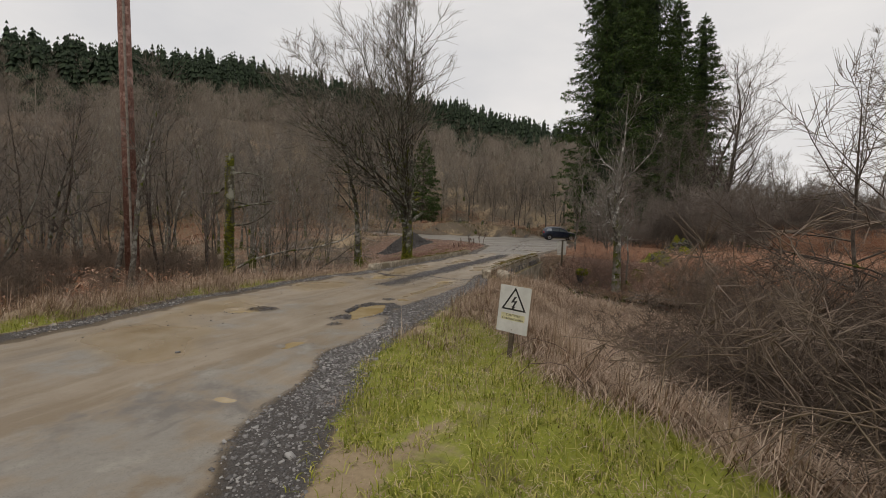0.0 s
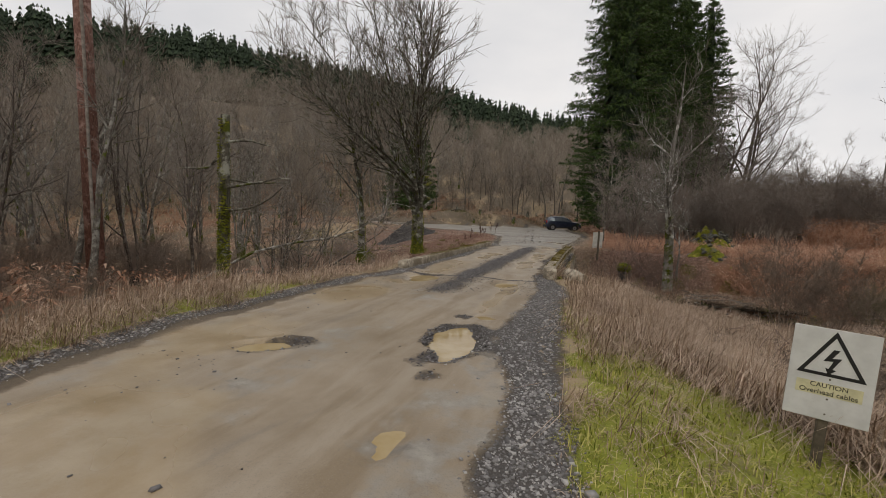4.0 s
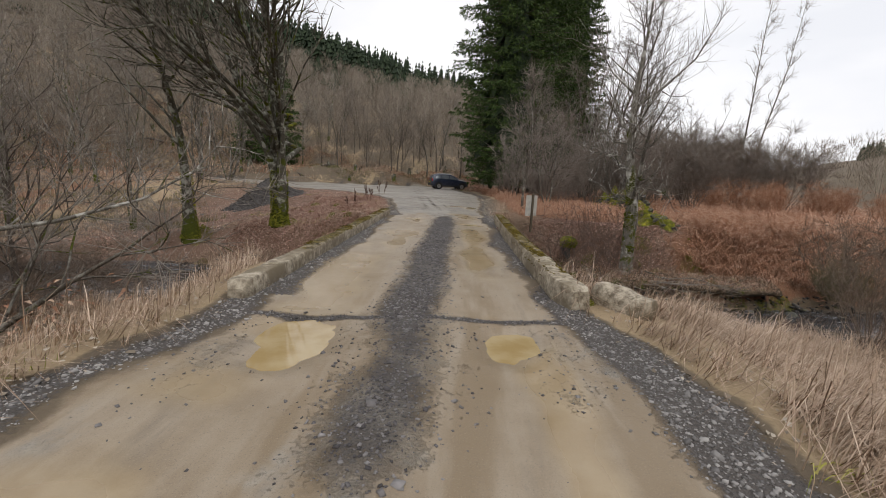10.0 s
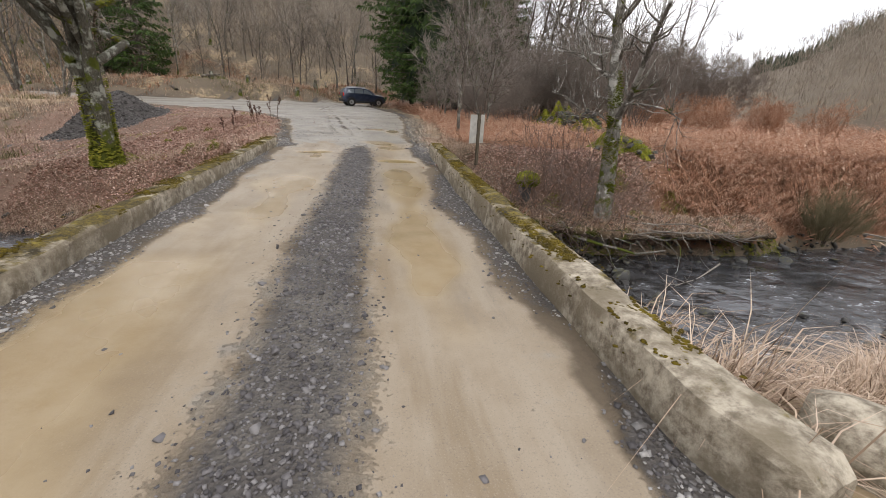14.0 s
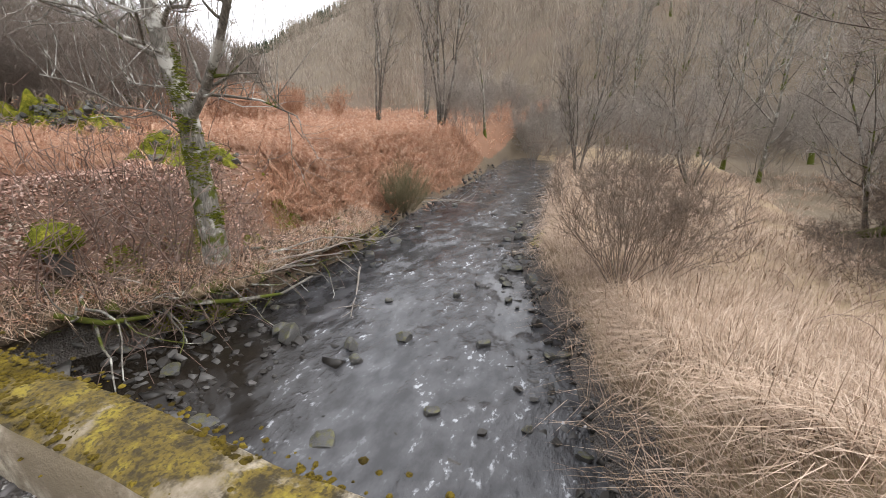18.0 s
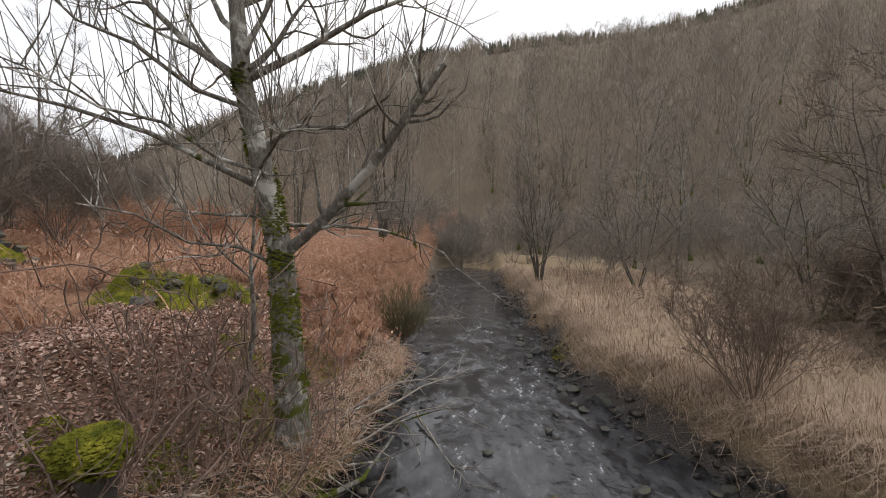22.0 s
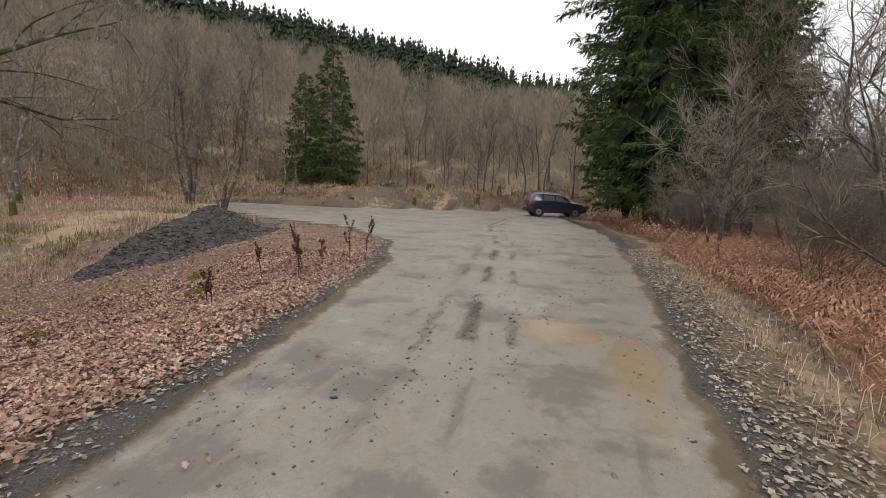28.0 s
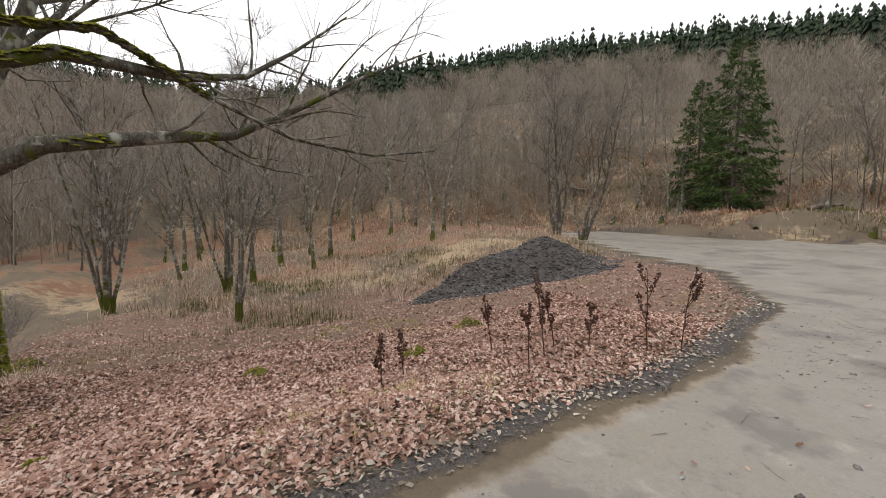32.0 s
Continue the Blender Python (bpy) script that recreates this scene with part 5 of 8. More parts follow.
def lone_trees():
    """Larger bare trees and birches that stand by themselves."""
    rows = [("bare_tree", 61, 14.7, 35.0, "large many-branched leafless tree beyond the bracken", M_BARK_DARK, M_TWIG, dict(h=18, r=0.26, stems=3, splay=13, first=0.12, limbs=20, reach=0.40, angle=50, subs=7, twigs=6, twig_len=0.9, thick=1.3, lift=0.07)),
            ("bare_tree", 62, 10.8, 31.0, "leafless tree with a wide twiggy crown", M_BARK_DARK, M_TWIG, dict(h=12.5, r=0.16, stems=3, splay=14, first=0.12, limbs=18, reach=0.42, angle=52, subs=6, twigs=6, twig_len=0.7, thick=1.1, lift=0.06)),
            ("young_tree", 63, 3.7, 15.7, "young leafless tree with pale spreading branches", M_BARK_GREY, M_TWIG_PALE, dict(h=6.2, r=0.065, first=0.14, limbs=18, reach=0.42, angle=52, subs=6, twigs=6, thick=1.0)),
            ("leaning_tree", 81, -6.4, 0.9, "low leafless tree with pale boughs arching towards the track", M_BARK_GREY, M_TWIG_PALE, dict(h=4.6, r=0.06, stems=3, splay=52, first=0.2, limbs=10, reach=0.5, angle=58, subs=5, twigs=5, lean=(0.5, 0.1), lift=0.0)),
            ("young_tree", 79, 6.5, 9.9, "slim leafless pole tree behind the bank tree", M_BARK_BIRCH, M_TWIG_RED, dict(h=3.6, r=0.05, first=0.35, limbs=9, reach=0.3, angle=40, subs=3, twigs=4)),
            ("young_tree", 64, 5.6, 19.5, "young leafless grey tree at the edge of the scrub", M_BARK_GREY, M_TWIG_PALE, dict(h=5.0, r=0.06, stems=3, splay=18, first=0.15, limbs=11, reach=0.38, angle=48, subs=6, twigs=6, thick=1.4)),
            ("young_tree", 65, 4.6, 25.5, "young leafless grey tree at the edge of the scrub", M_BARK_GREY, M_TWIG_PALE, dict(h=4.6, r=0.06, stems=3, splay=18, first=0.12, limbs=11, reach=0.38, angle=48, subs=6, twigs=6, thick=1.6)),
            ("young_tree", 66, 7.5, 28.0, "leafless tree in the grey scrub", M_BARK_GREY, M_TWIG, dict(h=6.5, r=0.08, stems=3, splay=16, first=0.12, limbs=11, reach=0.36, angle=45, subs=6, twigs=6, thick=1.6)),
            ("birch", 67, 24.6, 34.0, "tall thin leafless birch above the scrub", M_BARK_BIRCH, M_TWIG, dict(h=18.5, r=0.10, first=0.3, limbs=22, reach=0.10, angle=32, subs=4, twigs=5, thick=1.5, crook=0.04)),
            ("birch", 68, 26.2, 34.6, "tall thin leafless birch above the scrub", M_BARK_BIRCH, M_TWIG, dict(h=18, r=0.10, first=0.3, limbs=22, reach=0.10, angle=32, subs=4, twigs=5, thick=1.5, crook=0.04, lean=(0.03, 0))),
            ("alder", 69, -17.7, 10.9, "many-stemmed leafless alder with mossy stems", M_BARK_ALDER, M_TWIG_PALE, dict(h=10, r=0.085, stems=7, splay=6, first=0.2, limbs=10, reach=0.2, angle=35, subs=4, twigs=5, thick=1.3)),
            ("alder", 70, -19.8, 14.4, "many-stemmed leafless alder with mossy stems", M_BARK_ALDER, M_TWIG_PALE, dict(h=10, r=0.08, stems=6, splay=5, first=0.2, limbs=10, reach=0.2, angle=35, subs=4, twigs=5, thick=1.3)),
            ("alder", 71, -14.4, 15.0, "many-stemmed leafless alder with mossy stems", M_BARK_ALDER, M_TWIG_PALE, dict(h=8.5, r=0.055, stems=4, splay=5, first=0.2, limbs=10, reach=0.22, angle=35, subs=4, twigs=5, thick=1.2)),
            ("alder", 72, -22.3, 33.1, "group of slim leafless stems behind the stone heap", M_BARK_GREY, M_TWIG, dict(h=10.5, r=0.12, stems=5, splay=12, first=0.25, limbs=12, reach=0.26, angle=38, subs=5, twigs=5, thick=1.8)),
            ("alder", 73, -19.4, 32.6, "group of slim leafless stems behind the stone heap", M_BARK_GREY, M_TWIG, dict(h=10, r=0.11, stems=4, splay=10, first=0.25, limbs=12, reach=0.26, angle=38, subs=5, twigs=5, thick=1.8)),
            ("alder", 74, 23.1, 12.2, "slim leafless trees on the far stream bank", M_BARK_GREY, M_TWIG_PALE, dict(h=11, r=0.10, stems=4, splay=8, first=0.25, limbs=12, reach=0.22, angle=36, subs=4, twigs=5, thick=1.6)),
            ("alder", 82, 29.4, 19.8, "slim leafless trees beyond the bracken", M_BARK_GREY, M_TWIG_PALE, dict(h=12, r=0.11, stems=4, splay=6, first=0.3, limbs=11, reach=0.2, angle=36, subs=4, twigs=5, thick=1.6)),
            ("alder", 83, 33.5, 18.0, "slim leafless trees beyond the bracken", M_BARK_GREY, M_TWIG_PALE, dict(h=13, r=0.11, stems=3, splay=6, first=0.3, limbs=11, reach=0.2, angle=36, subs=4, twigs=5, thick=1.6)),
            ("alder", 75, 18.8, 4.6, "bushy leafless alder on the stream bank", M_BARK_GREY, M_TWIG, dict(h=5.5, r=0.06, stems=7, splay=16, first=0.15, limbs=9, reach=0.3, angle=38, subs=4, twigs=5, thick=1.2)),
            ("alder", 76, 14.2, -2.6, "crooked leafless tree with pale branches on the bank", M_BARK_GREY, M_TWIG_PALE, dict(h=5.0, r=0.06, stems=4, splay=26, first=0.15, limbs=11, reach=0.42, angle=55, subs=5, twigs=5, thick=1.2)),
            ("alder", 77, 19.5, 0.5, "crooked leafless tree with pale branches on the bank", M_BARK_GREY, M_TWIG_PALE, dict(h=5.5, r=0.06, stems=4, splay=24, first=0.15, limbs=11, reach=0.42, angle=55, subs=5, twigs=5, thick=1.3)),
            ("alder", 78, 10.6, -1.9, "crooked leafless tree with dark arching branches above the thicket", M_BARK_DARK, M_TWIG_DARK, dict(h=7.0, r=0.07, stems=4, splay=22, first=0.25, limbs=11, reach=0.40, angle=58, subs=6, twigs=6, thick=1.0, lift=0.0))]
    for name, seed, x, y, label, bark, tw, spec in rows:
        tree_thing(name, bare_tree(seed, **spec), pose(x, y, foot_of(x, y)), label, "tree", bark, tw, "", (7, 4, 3))
    shape = big_conifer(90, 11, 0.22, 300, 40)
    for x, y, k in ((-22.6, 50.5, 1.25), (-26.8, 52.0, 1.05)):
        conifer_thing("young_conifer", shape, pose(x, y, foot_of(x, y)) @ Matrix.Scale(k, 4), "young green conifer on the wooded slope", "young conifers")


lone_trees()

# ---------------------------------------------------------------- bridge
def concrete_mat():
    mat, nt, bsdf = material("mossy_concrete", 0.9)
    at = place(nt)
    n1, n2, n3 = noise_tex(nt, at, 1.7, 5, 0.65), noise_tex(nt, at, 11, 6, 0.7), noise_tex(nt, at, 55, 4, 0.6)
    col = mixed(nt, ramp(nt, n2, 0.32, 0.66), (0.14, 0.112, 0.078), (0.50, 0.44, 0.345))
    col = mixed(nt, ramp(nt, n1, 0.42, 0.62), col, (0.19, 0.155, 0.105))
    geo = nt.nodes.new("ShaderNodeNewGeometry")
    sep = nt.nodes.new("ShaderNodeSeparateXYZ")
    nt.links.new(geo.outputs["Normal"], sep.inputs[0])
    sp = nt.nodes.new("ShaderNodeSeparateXYZ")
    nt.links.new(at, sp.inputs[0])
    far = ramp(nt, sp.outputs[1], 0.8, 4.5, -0.14, 0.12)
    m = maths(nt, "ADD", noise_tex(nt, at, 3.1, 6, 0.7), far)
    moss = maths(nt, "MULTIPLY", ramp(nt, m, 0.47, 0.60), ramp(nt, sep.outputs[2], 0.35, 0.85))
    n4 = noise_tex(nt, at, 8.5, 5, 0.7)
    mc = mixed(nt, ramp(nt, n4, 0.36, 0.56), (0.03, 0.021, 0.006), (0.125, 0.088, 0.012))
    mc = mixed(nt, ramp(nt, n4, 0.54, 0.68), mc, (0.22, 0.17, 0.018))
    mc = mixed(nt, ramp(nt, n3, 0.52, 0.38, 0, 0.75), mc, (0.022, 0.016, 0.005))
    col = mixed(nt, moss, col, mc)
    nt.links.new(col, bsdf.inputs["Base Color"])
    bump(nt, bsdf, maths(nt, "ADD", n2, maths(nt, "MULTIPLY", n3, 0.5)), 0.6, 0.02)
    return mat


M_CONCRETE = concrete_mat()


def loft(name, path, profile, mat, parent, jitter, seed, label="", sharp=38):
    """A profile (across, up) carried along a path of (x, y, z), closed at both ends and worn."""
    rng = np.random.RandomState(seed)
    P = np.array(path, float)
    T = np.gradient(P, axis=0)
    T /= np.linalg.norm(T, axis=1, keepdims=True)
    S = np.stack([T[:, 1], -T[:, 0], 0 * T[:, 0]], -1)
    prof = np.array(profile, float)
    run = np.concatenate([[0], np.cumsum(np.linalg.norm(np.diff(P, axis=0), axis=1))])
    worn = 1 - 0.22 * np.exp(-run / 0.05) - 0.22 * np.exp(-(run[-1] - run) / 0.05)
    V = P[:, None] + S[:, None] * prof[None, :, :1] * worn[:, None, None] + np.array([0, 0, 1.0]) * prof[None, :, 1:] * worn[:, None, None]
    n, k = V.shape[:2]
    q = np.linspace(0, 1, n)[:, None]
    V[..., 2] += jitter * fnoise(V[..., 0] * 3 + seed, V[..., 1], 2.6, 3) * (prof[None, :, 1] > 0.1)
    V[..., 0] += jitter * 0.7 * fnoise(V[..., 1], V[..., 2] * 5 + seed, 3.1, 3)
    idx = np.arange(n * k).reshape(n, k)
    quads = np.stack([idx[:-1], np.roll(idx[:-1], -1, 1), np.roll(idx[1:], -1, 1), idx[1:]], -1).reshape(-1, 4)
    me = mesh_of(name, V.reshape(-1, 3), quads, mat, True)
    bm = bmesh.new()
    bm.from_mesh(me)
    bm.verts.ensure_lookup_table()
    bm.faces.new([bm.verts[i] for i in idx[0]])
    bm.faces.new([bm.verts[i] for i in idx[-1][::-1]])
    bmesh.ops.recalc_face_normals(bm, faces=bm.faces[:])
    bm.to_mesh(me)
    bm.free()
    me.set_sharp_from_angle(angle=radians(sharp))
    return part(name, me, None, parent, label)


def build_bridge():
    ob = thing("bridge", pose(0, 0, 0), "small concrete bridge with low mossy kerbs over the stream", "bridge")
    round_top = [(-0.16, -0.25), (0.16, -0.25), (0.165, 0.05), (0.16, 0.21), (0.14, 0.24), (0.06, 0.25), (-0.06, 0.247), (-0.135, 0.235), (-0.155, 0.205), (-0.165, 0.05)]
    ys = np.linspace(0.25, 11.2, 150)
    loft("kerb", [(float(road_left(y)) - 0.10, y, -0.05 * (y < 0.3)) for y in ys], [(a * 0.85, b * 0.8 if b > 0.1 else b) for a, b in round_top], M_CONCRETE, ob, 0.012, 1, "worn concrete kerb with patchy moss")
    ys = np.linspace(0.62, 10.25, 140)
    loft("kerb", [(float(road_right(y)) + 0.10, y, 0.0) for y in ys], [(a * 0.92, b * 1.14 if b > 0.1 else b) for a, b in round_top], M_CONCRETE, ob, 0.016, 5, "worn concrete kerb with yellow moss on top")
    for s, x0 in ((-1, -2.05), (1, 2.31)):
        part("side_wall", box_bm((0.16, 11.0, 2.3), (x0 + 0.02 * s, 5.6, -1.35), 0.02), M_CONCRETE, ob)
    for y in (1.2, 10.0):
        part("abutment", box_bm((4.3, 0.5, 2.3), (0.2, y, -1.35), 0.03), M_CONCRETE, ob)
    block = thing("concrete_block", pose(2.74, 0.74, 0.11, 3, 0, 34), "broken length of rounded concrete kerb lying by the bridge", "concrete block")
    loft("block", [(0, t, 0.02 * math.sin(9 * t)) for t in np.linspace(-0.37, 0.37, 14)], [(-0.13, -0.17), (0.13, -0.17), (0.155, 0.03), (0.11, 0.12), (0.0, 0.15), (-0.11, 0.12), (-0.155, 0.03)], M_CONCRETE, block, 0.02, 8, sharp=75)


build_bridge()

# ---------------------------------------------------------------- signs
M_BOARD = plain("white_board", (0.62, 0.62, 0.60), 0.55, 0, 0.10, 5)
M_BOARD_BACK = plain("weathered_board", (0.50, 0.49, 0.45), 0.7, 0, 0.16, 6)
M_BLACK = plain("black_print", (0.012, 0.012, 0.013), 0.5, 0, 0.1)
M_YELLOW = plain("yellow_print", (0.66, 0.56, 0.015), 0.5, 0, 0.10, 7)
M_YELLOW_FADED = plain("faded_yellow_print", (0.62, 0.58, 0.36), 0.6, 0, 0.15, 7)
M_POST = plain("weathered_post", (0.105, 0.085, 0.058), 0.9, 0, 0.35, 14)


def flat_bm(points, thick, y):
    """A flat plate in the x-z plane, from its outline."""
    bm = bmesh.new()
    f = bm.faces.new([bm.verts.new((x, y, z)) for x, z in points])
    ext = bmesh.ops.extrude_face_region(bm, geom=[f])
    bmesh.ops.translate(bm, vec=(0, -thick, 0), verts=[v for v in ext["geom"] if isinstance(v, bmesh.types.BMVert)])
    bmesh.ops.recalc_face_normals(bm, faces=bm.faces[:])
    return bm


def triangle_frame(size, width, cx, cz, y, thick):
    """A triangle outline with rounded look, as three bars."""
    h = size * 0.866
    pts = [(cx - size / 2, cz - h / 3), (cx + size / 2, cz - h / 3), (cx, cz + 2 * h / 3)]
    bm = bmesh.new()
    inner = [(cx + (x - cx) * (1 - width / (h / 3)), cz + (z - cz) * (1 - width / (h / 3))) for x, z in pts]
    vo = [bm.verts.new((x, y, z)) for x, z in pts]
    vi = [bm.verts.new((x, y, z)) for x, z in inner]
    faces = [bm.faces.new((vo[i], vo[(i + 1) % 3], vi[(i + 1) % 3], vi[i])) for i in range(3)]
    ext = bmesh.ops.extrude_face_region(bm, geom=faces)
    bmesh.ops.translate(bm, vec=(0, -thick, 0), verts=[v for v in ext["geom"] if isinstance(v, bmesh.types.BMVert)])
    bmesh.ops.recalc_face_normals(bm, faces=bm.faces[:])
    return bm, pts, inner


def lettering(text, size, x, z, y, mat, parent):
    cu = bpy.data.curves.new("lettering", "FONT")
    cu.body, cu.size, cu.align_x, cu.align_y, cu.extrude = text, size, "CENTER", "CENTER", 0.0008
    tmp = bpy.data.objects.new("lettering", cu)
    me = bpy.data.meshes.new_from_object(tmp)
    bpy.data.objects.remove(tmp)
    ob = part("lettering", me, mat, parent, "dark printed words " + text)
    ob.matrix_basis = pose(x, y, z, 90, 0, 0)


def bolt(cx, cz, s, y):
    pts = [(0.20, 0.50), (-0.02, 0.50), (-0.34, -0.10), (0.02, -0.04), (-0.12, -0.42), (-0.24, -0.38), (-0.10, -0.72), (0.16, -0.44), (0.02, -0.42), (0.30, 0.14), (-0.04, 0.08)]
    return flat_bm([(cx + s * a, cz + s * b) for a, b in pts], 0.0012, y)


def caution_sign():
    ob = thing("warning_sign", pose(4.57, -6.70, 0.0, -4, 2.5, -14), "white caution sign for overhead cables on a short wooden post", "sign")
    part("post", box_bm((0.055, 0.05, 1.0), (0.0, 0.032, 0.18), 0.006), M_POST, ob)
    board = part("board", box_bm((0.43, 0.008, 0.60), (0, 0, 0.585), 0.003), M_BOARD, ob)
    bm, pts, inner = triangle_frame(0.345, 0.021, 0.0, 0.672, -0.0046, 0.0012)
    part("triangle", bm, M_BLACK, board, "black warning triangle")
    part("bolt", bolt(0.0, 0.682, 0.14, -0.0046), M_BLACK, board, "black lightning bolt")
    part("text_band", box_bm((0.33, 0.0012, 0.085), (0, -0.0048, 0.485)), M_YELLOW_FADED, board, "faded yellow print behind the words")
    lettering("CAUTION", 0.042, 0.0, 0.508, -0.0062, M_BLACK, board)
    lettering("Overhead cables", 0.043, 0.0, 0.464, -0.0062, M_BLACK, board)
    for z in (0.555, 0.425, 0.325):
        part("bolt_head", rod_bm((0, -0.004, z), (0, -0.008, z), 0.006, 0.004, 8), M_POST, board)


def danger_sign():
    ob = thing("danger_sign", pose(3.335, 11.145, 0.0, 0, 0, 30), "white board with yellow electricity warning on a wooden post", "sign")
    part("post", box_bm((0.075, 0.06, 1.35), (0.02, -0.04, 0.31), 0.008), M_POST, ob)
    board = part("board", box_bm((0.5, 0.012, 0.73), (0, 0, 0.575), 0.003), M_BOARD_BACK, ob)
    part("yellow_triangle", flat_bm([(-0.165, 0.60), (0.165, 0.60), (0.0, 0.885)], 0.0012, 0.0076), M_YELLOW, board)
    bm, pts, inner = triangle_frame(0.37, 0.016, 0.0, 0.695, 0.0092, 0.0012)
    part("triangle", bm, M_BLACK, board, "black edge of the warning triangle")
    part("bolt", bolt(0.0, 0.70, 0.11, 0.0092), M_BLACK, board, "black lightning bolt")
    part("text_panel", box_bm((0.36, 0.0012, 0.17), (0, 0.0074, 0.475)), M_YELLOW, board, "yellow panel with lines of print")
    for i, w in enumerate((0.26, 0.22, 0.28)):
        part("print_line", box_bm((w, 0.0012, 0.016), (0, 0.0092, 0.52 - 0.04 * i)), M_BLACK, board)


caution_sign()
danger_sign()


# ---------------------------------------------------------------- parked car
def build_car():
    paint, nt, bsdf = material("dark_blue_paint", 0.28, 0.3)
    n = noise_tex(nt, own(nt), 4, 4)
    nt.links.new(mixed(nt, ramp(nt, n, 0.4, 0.7), (0.022, 0.032, 0.062), (0.04, 0.05, 0.085)), bsdf.inputs["Base Color"])
    bsdf.inputs["Coat Weight"].default_value = 0.6
    glass, nt, bsdf = material("car_glass", 0.05)
    # The pale base colour stands in for bright sky in the panes.
    bsdf.inputs["Base Color"].default_value = (0.30, 0.34, 0.38, 1)
    bsdf.inputs["Metallic"].default_value = 0.6
    rubber = plain("tyre_rubber", (0.02, 0.02, 0.021), 0.85)
    alloy = plain("alloy", (0.55, 0.56, 0.58), 0.3, 0.9)
    trim = plain("black_trim", (0.02, 0.02, 0.022), 0.6)
    red = plain("red_lamp", (0.45, 0.02, 0.015), 0.25)
    clear = plain("clear_lamp", (0.6, 0.62, 0.64), 0.15)
    ob = thing("car", pose(-0.55, 44.9, 0.02, 0, 0, 17), "dark blue estate car parked at the end of the track", "car")
    stations = np.array([-2.16, -2.1, -2.0, -1.85, -1.65, -1.3, -0.8, -0.3, 0.1, 0.4, 0.75, 1.05, 1.4, 1.75, 2.0, 2.12, 2.17])
    belt = np.interp(stations, [-2.16, -2.0, -1.2, 0.0, 1.05, 1.75, 2.1, 2.17], [0.86, 1.08, 1.10, 1.05, 1.02, 0.94, 0.82, 0.72])
    top = np.interp(stations, [-2.16, -2.1, -2.0, -1.85, -1.65, -1.3, -0.6, 0.1, 0.4, 1.05, 1.4, 1.75, 2.1, 2.17], [0.9, 1.12, 1.32, 1.53, 1.62, 1.67, 1.69, 1.65, 1.53, 1.10, 1.07, 1.01, 0.88, 0.74])
    half = np.interp(stations, [-2.16, -2.0, -1.5, 1.4, 1.9, 2.17], [0.76, 0.86, 0.91, 0.91, 0.84, 0.68])
    roof = half * np.interp(top - belt, [0.0, 0.1, 0.6], [0.92, 0.86, 0.72])
    low = np.interp(stations, [-2.16, -1.9, 1.9, 2.17], [0.42, 0.30, 0.28, 0.38])

    def ring(k):
        w, r, b, t, z = half[k], roof[k], belt[k], top[k], low[k]
        side = [(w * 0.9, z), (w * 0.99, z + 0.12), (w, 0.5 * (z + b)), (w * 0.965, b), (r, max(t - 0.07, b + 0.005)), (r * 0.8, max(t - 0.015, b + 0.01)), (r * 0.35, max(t, b + 0.012))]
        return [(-y, h) for y, h in side] + [(y, h) for y, h in side[::-1]]

    rings = [[(x, y, z) for y, z in ring(k)] for k, x in enumerate(stations)]
    m = len(rings[0])
    bm = bmesh.new()
    vs = [[bm.verts.new(c) for c in r] for r in rings]
    for a, b in zip(vs[:-1], vs[1:]):
        for k in range(m):
            bm.faces.new((a[k], a[(k + 1) % m], b[(k + 1) % m], b[k]))
    bm.faces.new(vs[0])
    bm.faces.new(vs[-1][::-1])
    bmesh.ops.recalc_face_normals(bm, faces=bm.faces[:])
    body = part("body", bm, paint, ob, smooth=True)
    body.data.set_sharp_from_angle(angle=radians(42))

    def skin(x, f, s):
        """A point on the cabin's side: f from the belt (0) to the gutter (1)."""
        b, t = float(np.interp(x, stations, belt)), float(np.interp(x, stations, top)) - 0.07
        w, r = float(np.interp(x, stations, half)) * 0.965, float(np.interp(x, stations, roof))
        return Vector((x, s * (w + (r - w) * f + 0.012), b + (t - b) * f))

    def pane(name, corners, lift):
        bm = bmesh.new()
        f = bm.faces.new([bm.verts.new(c) for c in corners])
        bmesh.ops.subdivide_edges(bm, edges=bm.edges[:], cuts=2, use_grid_fill=True)
        ext = bmesh.ops.extrude_face_region(bm, geom=bm.faces[:])
        bmesh.ops.translate(bm, vec=lift, verts=[v for v in ext["geom"] if isinstance(v, bmesh.types.BMVert)])
        bmesh.ops.recalc_face_normals(bm, faces=bm.faces[:])
        part(name, bm, glass, ob)

    for s in (-1, 1):
        for x0, x1, x2, x3 in ((-1.75, -1.05, -1.05, -1.55), (-0.97, -0.17, -0.17, -0.97), (-0.09, 0.80, 0.25, -0.09)):
            pane("side_window", [skin(x0, 0.12, s), skin(x1, 0.12, s), skin(x2, 0.86, s), skin(x3, 0.86, s)], (0, s * 0.008, 0))
        part("sill", box_bm((2.1, 0.06, 0.17), (0, s * 0.90, 0.36), 0.02), trim, ob, "black plastic sill")
        part("roof_rail", rod_bm((-1.5, s * 0.56, 1.71), (0.1, s * 0.56, 1.71), 0.02, 0.02, 8), alloy, ob, "silver roof rail")
        part("mirror", box_bm((0.12, 0.2, 0.14), (0.72, s * 1.0, 1.12), 0.04), paint, ob)
        part("door_handle", box_bm((0.16, 0.03, 0.03), (-0.25, s * 0.915, 0.98), 0.01), trim, ob)
        part("tail_light", box_bm((0.12, 0.16, 0.30), (-2.06, s * 0.76, 1.0), 0.03), red, ob, "red tail light")
